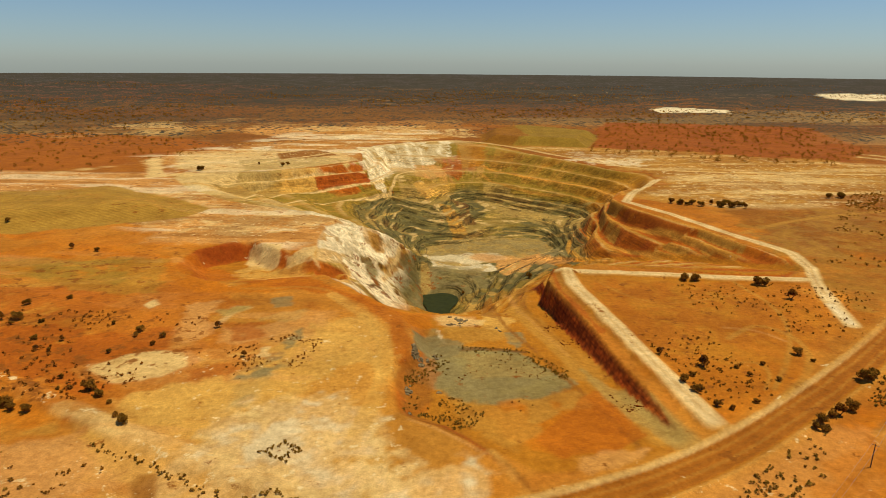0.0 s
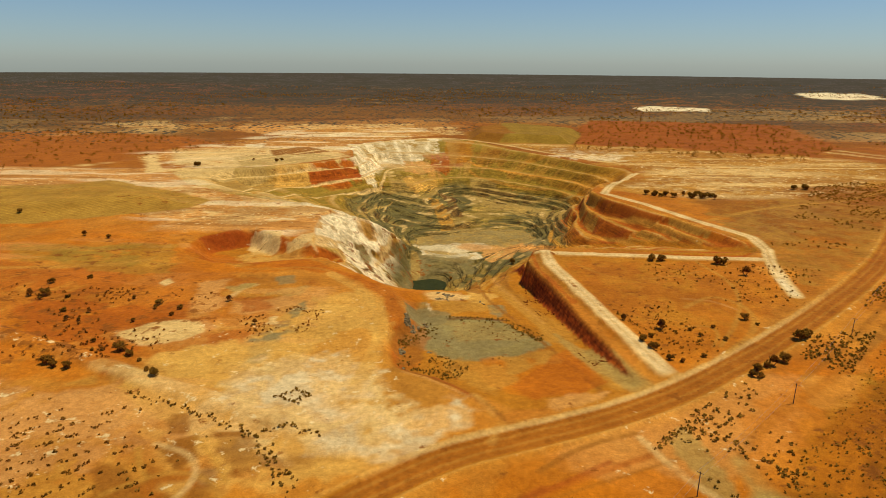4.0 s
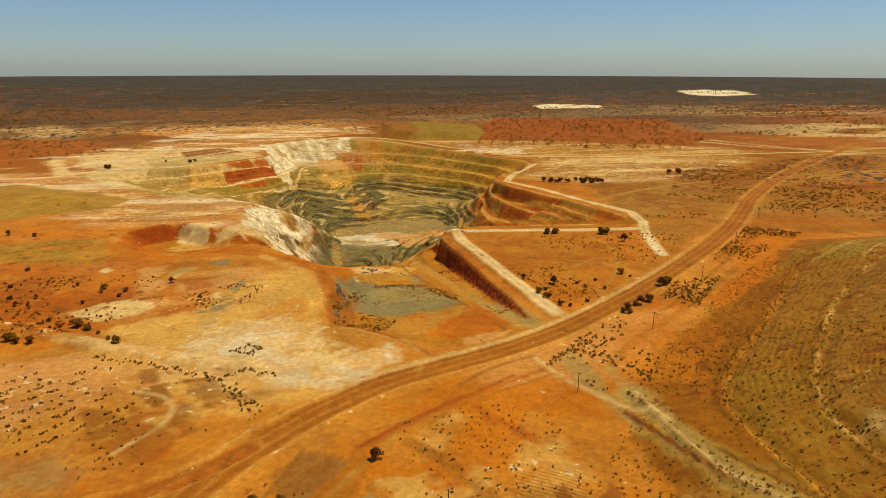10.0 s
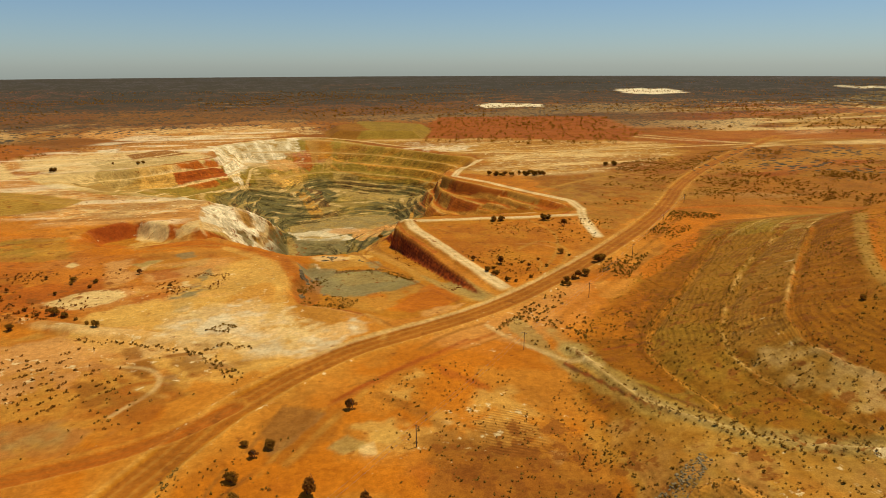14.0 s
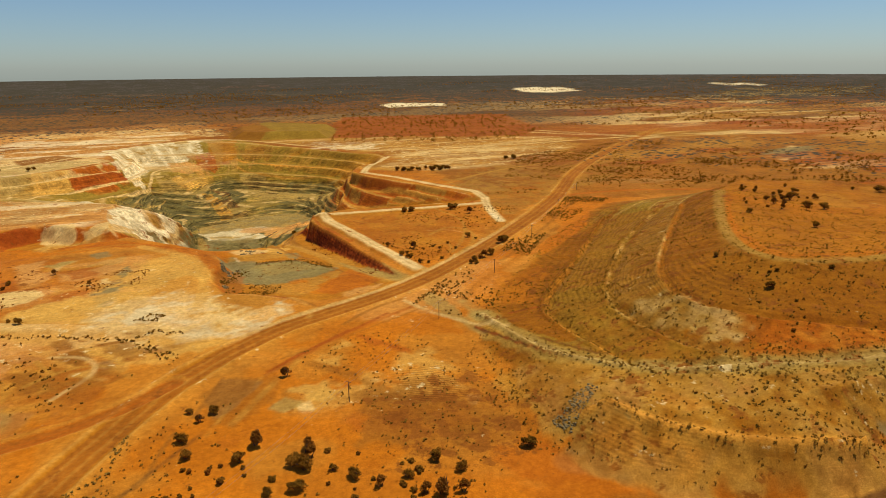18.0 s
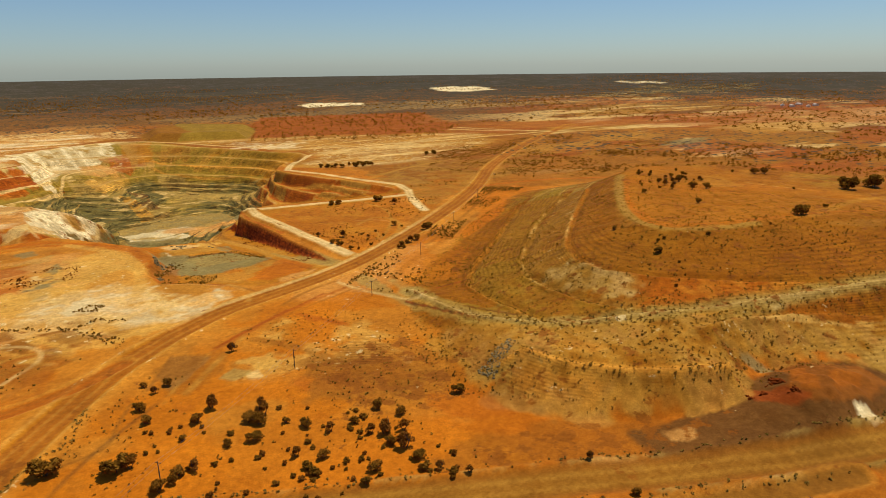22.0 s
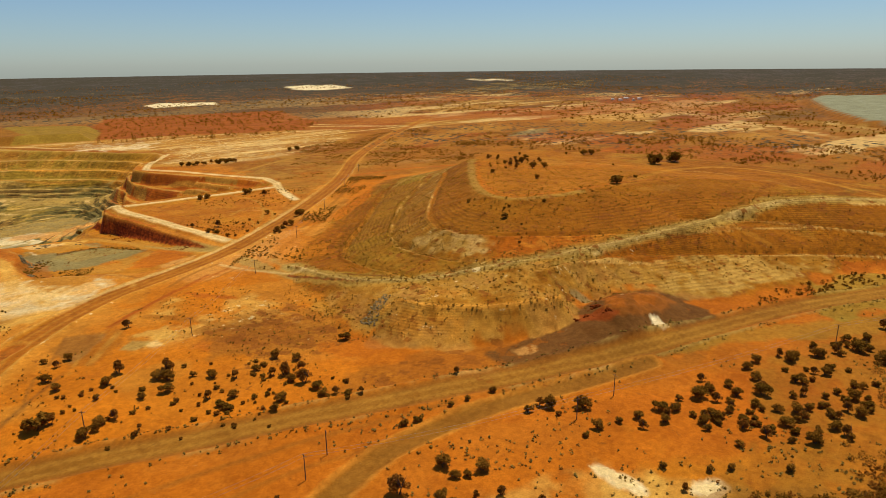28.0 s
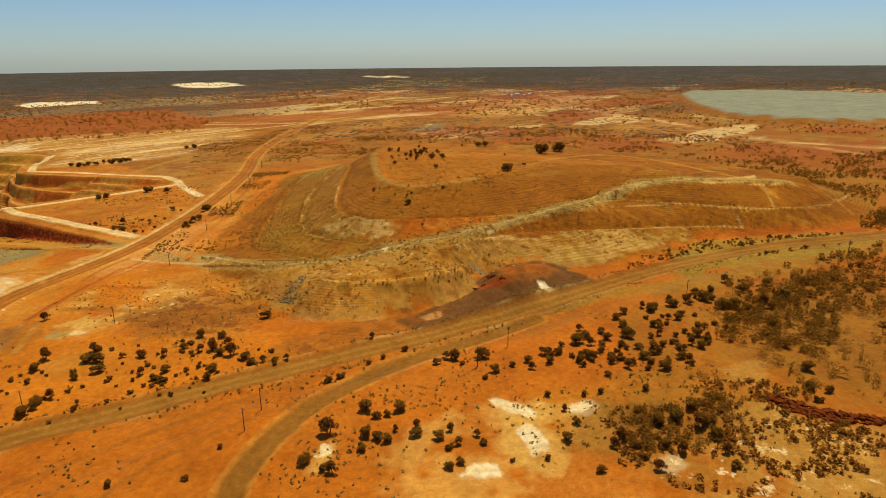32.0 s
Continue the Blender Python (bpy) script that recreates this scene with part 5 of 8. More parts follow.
patch([(160.9, 116.5), (176.0, 121.4), (142.7, 77.6), (135.7, 88.2)], "dump", 0.7, 4, 6, 0.4)
stripe(smooth_line([(157.2, 95.1), (177.3, 119.4), (213.4, 153.4), (294.2, 227.1), (335.6, 253.1)]), 0.7, "cream", 0.72, 0.7, 0.3)
patch([(184.0, 124.2), (214.6, 150.7), (285.9, 212.6), (316.8, 223.9), (236.3, 143.8), (192.1, 100.4), (173.5, 80.8), (155.1, 87.4)], "sage", 0.75, 4, 5, 0.15)
patch([(197.9, 130.4), (212.1, 122.4), (173.5, 80.8), (165.9, 88.2)], "dump", 0.7, 4, 5, 0.3)
stripe(smooth_line([(153.1, 83.2), (158.9, 76.7), (168.7, 74.0)]), 2.0, "grey", 0.9, 0.8, 0.1)
stripe(smooth_line([(203.9, 137.8), (211.9, 132.6), (221.8, 129.7)]), 1.6, "grey", 0.8, 0.8, 0.15)
stripe(smooth_line([(166.6, 130.7), (171.6, 123.4), (178.3, 118.9)]), 1.2, "grey", 0.8, 0.6, 0.1)
stripe(smooth_line([(169.7, 75.1), (187.5, 95.1), (224.3, 130.8), (282.7, 188.0), (321.0, 215.1)]), 0.9, "cream", 0.77, 0.7, 0.15)
patch([(244.9, 149.5), (305.9, 205.9), (298.5, 166.7), (255.5, 122.8)], "dump", 1.0, 3, 4)
patch([(192.0, 95.6), (240.4, 143.0), (250.7, 118.4), (209.8, 77.0)], "dump", 1.0, 3, 4)
patch([(175.6, 76.2), (187.5, 89.1), (205.9, 72.0), (188.4, 49.2), (174.8, 36.5), (163.0, 47.4)], "dump", 1.0, 3, 4)
stripe(smooth_line([(245.4, 148.6), (251.0, 137.1), (255.3, 124.2)]), 0.9, "sage", 0.85, 0.7)
stripe(smooth_line([(190.0, 93.3), (200.4, 85.8), (209.1, 75.1)]), 1.0, "sage", 0.85, 0.7)
stripe(smooth_line([(313.0, 174.8), (250.2, 118.6), (224.7, 92.4), (200.6, 63.5)]), 1.5, "sage", 0.81, 1)
stripe(smooth_line([(295.6, 151.7), (245.2, 110.2), (211.8, 71.1)]), 1.0, "orange", 0.77, 0.8)
stripe(smooth_line([(182.8, 89.9), (172.3, 72.5), (163.4, 55.1), (163.1, 45.1)]), 1.1, "orange", 0.77, 1)
patch([(107.0, 110.4), (129.6, 100.0), (120.7, 73.3), (115.8, 53.4), (107.6, 57.1), (102.8, 76.3), (101.4, 95.2)], "dump", 0.95, 3, 4)
stripe(smooth_line([(115.8, 105.1), (122.4, 103.0), (128.6, 102.5)]), 1.3, "iron", 0.95, 0.5, 0.1)
stripe(smooth_line([(88.9, 101.8), (90.5, 90.1), (92.2, 77.7), (94.3, 67.2), (95.8, 53.4)]), 0.9, "iron", 0.95, 0.4, 0.1)
stripe(smooth_line([(125.2, 99.1), (117.4, 71.9), (116.0, 50.7), (115.0, 35.2), (115.6, 23.8)]), 0.7, "tan", 0.72, 0.7)
patch([(137.7, 106.6), (157.0, 96.6), (139.3, 66.7), (121.2, 54.8), (125.0, 79.7)], "olive", 0.7, 4, 6, 0.15)
patch([(121.1, 47.4), (138.4, 51.4), (131.1, 41.4), (121.4, 40.9)], "iron", 0.6, 3, 4, 0.2)
patch([(153.3, 81.8), (165.9, 73.6), (151.7, 42.0), (135.1, 35.1), (137.0, 49.7), (144.5, 70.5)], "sage", 0.7, 4, 6, 0.2)
patch([(126.9, 38.9), (135.1, 35.1), (137.3, 16.0), (144.2, 7.5), (139.4, 3.0), (125.9, 13.9), (122.3, 24.9)], "dump", 0.9, 4, 6, 0.1)
patch([(151.8, 54.5), (154.6, 23.7), (148.2, 12.5), (141.5, 20.3), (140.0, 38.3)], "cream", 0.4, 5, 6, 0.4)
patch([(101.2, 101.9), (101.5, 61.1), (104.5, 46.0), (114.8, 22.8), (123.5, 11.3), (136.4, 0.3), (127.1, -8.5), (117.5, 4.9), (101.9, 18.1), (96.9, 37.6), (91.1, 61.5)], "sage", 0.85, 4, 5, 0.05)
patch([(96.6, 71.4), (102.0, 56.5), (101.3, 47.4), (97.5, 54.4)], "pink", 0.7, 3, 4, 0.2)
patch([(103.3, 13.0), (112.1, 10.7), (119.2, -2.5), (111.4, -7.1), (99.5, -1.8), (97.7, 8.3)], "ochre", 0.8, 3, 4, 0.1)
patch([(96.9, 23.7), (100.5, 23.6), (100.1, 19.3), (95.8, 18.4)], "ochre", 0.85, 2, 2)
patch([(78.7, 12.5), (91.1, 18.1), (93.5, 13.5), (82.2, 6.7)], "rock", 0.75, 2, 3, 0.15)
stripe(smooth_line([(119.4, 13.9), (123.9, 9.8), (127.2, 4.7), (129.3, -1.1), (130.6, -4.0)]), 1.1, "iron", 0.95, 0.5, 0.1)
patch([(81.3, 62.7), (94.4, 49.3), (94.2, 27.8), (82.3, 15.5), (78.4, 38.5)], "brown", 0.6, 6, 8, 0.3)
# the dump's southern slopes, the iron-dark rise and the low track
patch([(36.7, 57.6), (61.4, 42.4), (71.0, 22.1), (66.9, 17.8), (42.7, 14.9), (14.0, 31.4), (24.0, 58.4)], "brown", 0.7, 6, 8, 0.1)
patch([(48.8, 19.1), (70.3, 12.2), (76.2, -14.7), (59.9, -11.5), (44.3, -0.3)], "rust", 0.8, 6, 8)
patch([(87.8, 75.9), (97.3, 25.1), (75.9, 12.0), (74.6, 27.8)], "dump", 0.3, 5, 8, 0.35)
patch([(78.5, -0.5), (90.2, -0.3), (95.4, -8.5), (87.0, -15.1), (77.5, -5.6)], "ochre", 0.8, 3, 4, 0.15)
patch([(96.1, 19.2), (98.1, 15.7), (107.7, -16.8), (127.5, -33.8), (125.7, -35.5), (104.6, -20.1)], "tan", 0.6, 3, 4)
patch([(78.3, 7.1), (93.2, 15.4), (93.6, 9.8), (75.6, 1.3), (69.0, 14.5)], "sage", 0.7, 3, 4, 0.1)
patch([(73.7, 12.9), (96.0, 23.3), (95.8, 17.2), (76.5, 4.7)], "rock", 0.85, 2, 3, 0.1)
patch([(265.3, 115.4), (376.0, 71.6), (295.2, 29.9), (236.9, 31.8), (214.2, 49.6), (229.3, 81.4)], "ochre", 0.6, 6, 8)
patch([(194.6, 54.8), (252.5, 16.6), (355.0, -28.7), (311.8, -47.2), (243.8, -26.0), (220.6, -5.9), (169.2, 35.8)], "dump", 0.95, 4, 5)
patch([(252.5, 16.6), (355.0, -28.7), (311.8, -47.2), (243.8, -26.0), (220.6, -5.9)], "red", 0.35, 5, 7, 0.4)
patch([(161.1, 31.6), (215.4, -7.9), (201.4, -16.3), (161.9, -4.8), (146.8, 16.9)], "deepred", 0.35, 4, 5, 0.2)
patch([(160.5, -15.9), (208.6, -14.4), (228.5, -16.9), (233.2, -23.2), (190.7, -24.0), (161.5, -21.3)], "tan", 0.75, 3, 4)
patch([(163.2, -19.9), (201.8, -19.2), (226.9, -24.2), (210.5, -25.7), (196.1, -27.9), (162.5, -23.6)], "sage", 0.9, 3, 4)
patch([(188.9, -22.2), (204.1, -23.8), (206.4, -26.2), (191.2, -26.8)], "white", 0.6, 2, 3, 0.35)
patch([(243.1, -26.4), (311.8, -47.8), (308.0, -50.0), (246.4, -36.3)], "sage", 0.85, 3, 4)
patch([(198.4, -27.9), (235.5, -27.9), (244.9, -37.2), (290.8, -57.5), (264.3, -69.6), (224.4, -49.4), (208.7, -36.2)], "dump", 0.95, 3, 4)
patch([(198.4, -27.9), (235.5, -27.9), (244.9, -37.2), (290.8, -57.5), (264.3, -69.6), (224.4, -49.4), (208.7, -36.2)], "red", 0.3, 4, 6, 0.4)
stripe(smooth_line([(169.5, -24.3), (188.4, -28.8), (207.6, -36.9), (223.0, -48.8), (238.7, -60.5), (259.3, -71.8)]), 0.7, "cream", 0.72, 0.6, 0.15)
stripe(smooth_line([(249.1, -37.8), (266.9, -45.7), (292.4, -56.7)]), 0.6, "cream", 0.63, 0.6, 0.2)
patch([(168.1, -25.4), (205.7, -38.1), (256.1, -72.7), (227.7, -85.5), (213.6, -73.3), (199.0, -56.1), (175.2, -38.8), (158.2, -39.3)], "sage", 0.55, 6, 8, 0.35)
patch([(156.8, -25.1), (160.9, -26.8), (161.4, -37.3), (148.7, -40.4)], "rock", 0.85, 2, 2, 0.1)
patch([(136.7, 1.5), (143.2, 2.2), (143.7, -7.7), (137.5, -6.8)], "white", 0.9, 1.5, 1.5)
patch([(127.3, 11.5), (158.4, -16.0), (157.0, -18.7), (129.7, -4.2), (121.4, 5.0)], "sage", 0.9, 3, 4)
patch([(103.5, -14.5), (149.4, -41.4), (148.9, -43.4), (118.7, -31.1), (100.3, -18.1)], "tan", 0.7, 3, 4)
patch([(118.7, 2.1), (128.1, -5.8), (114.3, -18.1), (105.1, -12.9)], "pink", 0.5, 4, 5, 0.3)
patch([(294.2, 10.7), (316.9, 9.5), (340.4, -6.1), (316.4, -4.8)], "cream", 0.55, 3, 4, 0.2)
stripe(smooth_line([(259.8, 118.3), (220.5, 75.5), (209.0, 44.9), (229.9, 30.3), (264.1, 32.3), (280.5, 24.3)]), 1.1, "orange", 0.77, 0.9)
stripe(smooth_line([(292.2, 152.8), (235.7, 100.1), (205.0, 65.0), (201.2, 46.2), (218.7, 29.0)]), 1.2, "sage", 0.81, 0.9)
stripe(smooth_line([(397.1, 32.3), (413.8, 13.1), (404.3, -9.2)]), 0.7, "cream", 0.72, 0.8)
stripe(smooth_line([(371.2, 112.1), (381.5, 72.6)]), 0.6, "cream", 0.72, 0.6)
stripe(smooth_line([(321.0, 46.2), (373.5, 56.9), (411.2, 43.4)]), 0.9, "tan", 0.72, 0.8)
patch([(98.2, -45.2), (118.6, -46.3), (140.0, -49.3), (150.8, -46.7), (171.9, -41.5), (188.4, -49.6), (198.1, -56.9), (201.9, -67.5), (203.2, -85.3), (189.5, -96.5), (162.8, -90.9), (135.7, -82.0), (112.9, -73.1), (90.3, -57.9)], "iron", 0.95, 4, 5)
patch([(173.1, -42.1), (187.1, -50.4), (196.5, -60.4), (195.4, -70.7), (176.1, -74.8), (155.4, -69.0), (154.9, -62.4), (158.4, -50.6)], "rust", 0.35, 3, 5, 0.35)
patch([(171.7, -44.6), (175.1, -52.5), (159.0, -66.7), (154.1, -60.5)], "rust", 0.55, 2, 3, 0.35)
patch([(178.3, -61.5), (186.7, -66.6), (181.5, -69.6), (167.0, -69.1)], "rust", 0.5, 2, 3, 0.2)
patch([(148.6, -48.3), (153.9, -58.3), (153.2, -67.0), (149.3, -66.2), (143.8, -55.6)], "deepred", 0.7, 2, 3, 0.1)
patch([(106.7, -49.8), (115.7, -52.8), (111.6, -58.6), (103.4, -54.0)], "pink", 0.7, 3, 4, 0.3)
patch([(168.1, -75.3), (171.1, -77.6), (169.3, -83.3), (165.4, -83.1), (164.6, -79.0)], "white", 0.95, 1.5, 1.5)
patch([(166.9, -82.2), (170.5, -83.6), (163.5, -91.5), (158.0, -86.2)], "tan", 0.55, 3, 4)
patch([(76.4, -50.2), (89.9, -57.0), (86.2, -59.2), (74.5, -53.6)], "pink", 0.7, 3, 4, 0.2)
stripe(smooth_line([(130.3, -76.8), (136.5, -79.3), (142.3, -81.2)]), 0.6, "cream", 0.72, 0.6, 0.2)
stripe(smooth_line([(97.9, -62.5), (115.5, -71.2), (130.9, -76.4)]), 0.8, "red", 0.85, 0.6)
patch([(57.2, -65.4), (96.0, -65.3), (114.3, -74.4), (142.0, -84.6), (185.2, -103.3), (175.5, -107.3), (136.4, -91.9), (103.9, -81.8), (75.0, -71.9), (52.5, -70.5)], "brown", 0.5, 5, 6)
patch([(56.0, -66.7), (94.1, -67.0), (111.8, -76.1), (139.5, -86.1), (181.7, -104.8), (177.5, -106.5), (138.1, -90.9), (105.7, -80.5), (76.1, -70.9), (53.9, -69.1)], "brown", 0.5, 4, 5)
stripe(smooth_line([(86.7, -76.6), (111.0, -81.0), (148.8, -90.1)]), 0.6, "cream", 0.63, 0.4, 0.35)
patch([(110.3, -95.5), (133.3, -93.6), (159.0, -104.1), (141.2, -107.8), (117.5, -102.3)], "brown", 0.5, 4, 5, 0.2)
stripe(smooth_line([(168.9, -105.2), (160.9, -105.5), (153.9, -109.0), (150.7, -114.6)]), 0.6, "orange", 0.72, 0.6)
patch([(50.5, -72.8), (85.6, -84.9), (102.4, -102.1), (131.9, -112.2), (149.7, -117.8), (126.4, -127.2), (49.6, -73.7)], "rust", 0.8, 6, 8, 0.1)
# the dump's eastern end and the stony country south of it
patch([(283.5, -45.6), (362.4, -71.1), (410.0, -124.9), (376.2, -141.1), (356.6, -103.1), (318.9, -62.3)], "dump", 0.9, 3, 4)
patch([(242.9, -35.2), (351.1, -104.9), (343.7, -125.1), (296.1, -78.3), (267.1, -64.5), (227.8, -44.0)], "dump", 0.9, 3, 4)
patch([(415.5, -133.9), (450.8, -149.8), (443.6, -169.9), (400.2, -159.3), (380.5, -145.9)], "dump", 0.9, 3, 4)
patch([(322.5, -104.7), (412.3, -194.8), (393.1, -196.5), (347.9, -144.9), (307.1, -111.7)], "red", 0.7, 4, 5)
stripe(smooth_line([(247.4, -32.5), (302.0, -36.8), (338.1, -53.9), (373.5, -71.4), (392.8, -91.5), (420.8, -114.0)]), 1.5, "sage", 0.81, 0.9)
patch([(378.0, -69.8), (406.7, -100.5), (439.0, -114.1), (412.4, -124.3), (386.1, -93.6)], "cream", 0.8, 2, 3, 0.1)
stripe(smooth_line([(404.1, -118.1), (415.9, -131.8), (428.4, -141.1)]), 0.7, "cream", 0.81, 0.6)
stripe(smooth_line([(250.5, -37.2), (291.9, -52.6), (335.4, -77.2), (353.7, -104.0), (364.6, -128.7), (398.7, -159.6), (440.1, -172.4), (497.4, -176.0)]), 0.6, "cream", 0.68, 0.6, 0.2)
stripe(smooth_line([(223.9, -46.2), (267.2, -70.5), (294.4, -79.0), (324.8, -101.9), (346.0, -130.2)]), 0.6, "cream", 0.68, 0.6, 0.2)
patch([(223.4, -46.5), (275.0, -67.0), (326.3, -103.4), (308.7, -109.3), (254.1, -89.7), (230.9, -88.7), (205.0, -57.1)], "khaki", 0.8, 3, 4, 0.1)
patch([(223.4, -46.5), (275.0, -67.0), (326.3, -103.4), (308.7, -109.3), (254.1, -89.7), (230.9, -88.7), (205.0, -57.1)], "sage", 0.6, 3, 4, 0.5)
patch([(223.4, -46.5), (275.0, -67.0), (326.3, -103.4), (308.7, -109.3), (254.1, -89.7), (230.9, -88.7), (205.0, -57.1)], "cream", 0.3, 3, 4, 0.6)
stripe(smooth_line([(350.2, -147.9), (357.2, -172.6)]), 0.9, "cream", 0.77, 0.8)
stripe(smooth_line([(407.7, -128.6), (379.9, -142.2)]), 0.9, "sage", 0.81, 0.6)
stripe(smooth_line([(360.0, -120.2), (347.5, -129.8)]), 1.1, "sage", 0.81, 0.6)
stripe(smooth_line([(454.5, -149.0), (457.3, -165.9), (428.4, -185.6)]), 0.7, "tan", 0.72, 0.6)
patch([(307.1, -111.7), (346.6, -145.1), (401.0, -206.5), (376.8, -208.2), (296.0, -162.0), (235.3, -130.6), (246.4, -110.6)], "olive", 0.8, 6, 8)
patch([(158.7, -83.4), (235.3, -130.6), (296.0, -162.0), (382.8, -207.7), (353.1, -209.9), (278.1, -174.3), (212.6, -137.7), (174.7, -107.2), (144.3, -91.5)], "olive", 0.5, 5, 6)
patch([(149.8, -173.8), (188.8, -171.3), (255.3, -184.1), (289.0, -215.0), (178.6, -222.9), (160.4, -199.2)], "brown", 0.7, 10, 12, 0.1)
patch([(103.4, -114.6), (150.4, -118.4), (178.5, -156.5), (142.6, -169.0), (105.2, -150.4), (78.8, -128.5)], "rust", 0.85, 8, 10)
patch([(144.1, -170.8), (221.2, -177.0), (250.8, -217.8), (156.6, -224.5), (155.0, -200.0), (143.4, -181.8)], "brown", 0.8, 8, 10, 0.1)
patch([(133.7, -169.3), (156.2, -185.4), (129.0, -194.9), (127.2, -179.5)], "yellow", 0.7, 5, 7, 0.3)
patch([(82.3, -153.5), (104.0, -170.0), (119.3, -179.6), (88.4, -189.5), (66.7, -166.0)], "iron", 0.6, 5, 7, 0.3)
patch([(116.5, -193.7), (113.1, -206.6), (124.4, -226.8), (85.3, -229.5), (73.0, -213.0), (79.4, -201.4), (98.3, -192.3)], "yellow", 0.85, 5, 7, 0.2)
patch([(124.7, -191.0), (126.9, -198.1), (126.6, -209.8), (132.6, -226.2), (127.9, -226.5), (119.6, -214.1), (117.9, -203.3), (120.4, -194.7)], "deepred", 0.95, 1.5, 2)
patch([(116.2, -172.3), (133.7, -184.1), (124.1, -192.1), (117.2, -180.1)], "red", 0.7, 3, 4, 0.2)
patch([(48.1, -145.8), (81.2, -187.9), (66.8, -201.2), (30.0, -156.0)], "rust", 0.8, 8, 10, 0.1)
# the dump's slopes between its benches
def flat_line(line):
    return [q[:2] for q in line]


patch(flat_line(CREST[:8]) + [(330, -50), (263, -36)] + flat_line(BENCH_HIGH)[::-1], "dump", 0.8, 2, 2)
patch(flat_line(CREST[:4]) + flat_line(BENCH_HIGH[:6])[::-1], "khaki", 0.35, 3, 6, 0.4)
patch(flat_line(BENCH_HIGH[:5]) + flat_line(BENCH_MID[:6])[::-1], "khaki", 0.75, 2, 3, 0.1)
patch(flat_line(BENCH_MID) + flat_line(BENCH_LOW)[::-1], "khaki", 0.85, 2, 3, 0.1)
patch(flat_line(BENCH_MID[2:]) + flat_line(BENCH_LOW[2:])[::-1], "olive", 0.4, 3, 5, 0.45)
patch([(158, 60), (158, 36), (168, 16), (150, 10), (140, 24), (138, 46), (146, 66)], "sage", 0.5, 4, 8, 0.45)
patch(flat_line(BENCH_LOW[:5]) + [(106, 64), (101, 100), (126, 142), (176, 183), (250, 232)], "dump", 0.75, 3, 4, 0.1)
patch(flat_line(BENCH_HIGH[5:]) + [(205, -20), (168, -12), (146, 2)], "rust", 0.55, 2, 3, 0.2)
patch(flat_line(BENCH_HIGH[5:]) + [(205, -20), (168, -12), (146, 2)], "sand", 0.5, 2, 5, 0.6)
patch([(100, 46), (116, 13), (136, -4), (168, -22), (205, -37), (176, -38), (150, -40), (126, -33), (110, -23), (98, -8), (92, 10), (92, 34)], "khaki", 0.75, 3, 4, 0.1)
patch([(104, 8), (116, -2), (118, -16), (106, -14)], "rust", 0.5, 4, 6, 0.3)
patch([(88, 4), (97, -14), (110, -29), (126, -39), (150, -46), (138, -52), (120, -47), (95, -33), (78, -14)], "tan", 0.6, 3, 5, 0.2)
patch([(84, 2), (96, -16), (104, -26), (92, -30), (78, -12)], "rust", 0.6, 3, 5, 0.3)
stripe(smooth_line(flat_line(LOBE_BENCH)), 2.6, "tan", 0.85, 1.0)
stripe(smooth_line(flat_line(LOBE_BENCH)), 1.2, "pink", 0.6, 0.8)
for line, wide, c in ((BENCH_MID, 1.0, "cream"), (BENCH_LOW, 1.1, "sand"), (BENCH_HIGH, 0.8, "orange"), (EAST_BENCH, 0.8, "cream")):
    stripe(smooth_line(flat_line(line)), wide, c, 0.6, 0.8, 0.55)
stripe(smooth_line(flat_line(CREST[:5])), 2.6, "sage", 0.8, 1.0)
stripe(smooth_line([(300, 160), (246, 106), (211, 62), (219, 41), (260, 32), (304, 26), (352, 10), (380, -20)]), 1.5, "orange", 0.85, 0.8)
# white scrapes with yellow clay round them
SCRAPES = [[(64.2, -113.9), (67.0, -120.0), (67.3, -129.6), (63.7, -133.1), (61.9, -127.6), (62.5, -119.6)], [(74.1, -142.3), (78.7, -141.2), (84.0, -145.0), (78.6, -146.7), (74.5, -145.8)], [(54.0, -134.9), (58.2, -135.6), (56.6, -139.8), (49.6, -144.7), (46.4, -144.0), (50.8, -139.4)], [(25.2, -132.4), (30.4, -132.4), (33.8, -137.7), (31.5, -141.1)], [(8.3, -88.2), (12.5, -87.2), (13.2, -92.3), (8.2, -96.4), (5.3, -93.8)], [(65.7, -176.3), (69.0, -178.2), (67.1, -181.2), (63.2, -180.4), (62.6, -178.1)]]
patch([(59.5, -123.7), (61.1, -133.3), (72.4, -131.8), (58.7, -143.4), (43.9, -149.8), (36.1, -143.6), (44.9, -134.3)], "yellow", 0.75, 5, 9, 0.25)
patch([(9.4, -82.9), (13.4, -84.8), (17.1, -91.0), (5.1, -106.4), (-1.7, -97.8)], "yellow", 0.75, 4, 6, 0.2)
for scrape_poly in SCRAPES:
    patch(scrape_poly, "cream", 0.8, 3, 4, 0.2)
    patch(scrape_poly, "white", 0.8, 2, 4, 0.45)
# brown scrubby plain behind the dump
PLAIN_EAST = [(285, 350), (330, 420), (430, 560), (640, 760), (900, 700), (1100, 400), (1000, 0), (720, -160), (600, -60), (585, 100), (520, 235), (430, 315), (330, 325)]
patch(PLAIN_EAST, "brown", 0.6, 25, 20)
patch(PLAIN_EAST, "khaki", 0.6, 15, 30, 0.45)
patch(PLAIN_EAST, "rust", 0.35, 15, 30, 0.6)
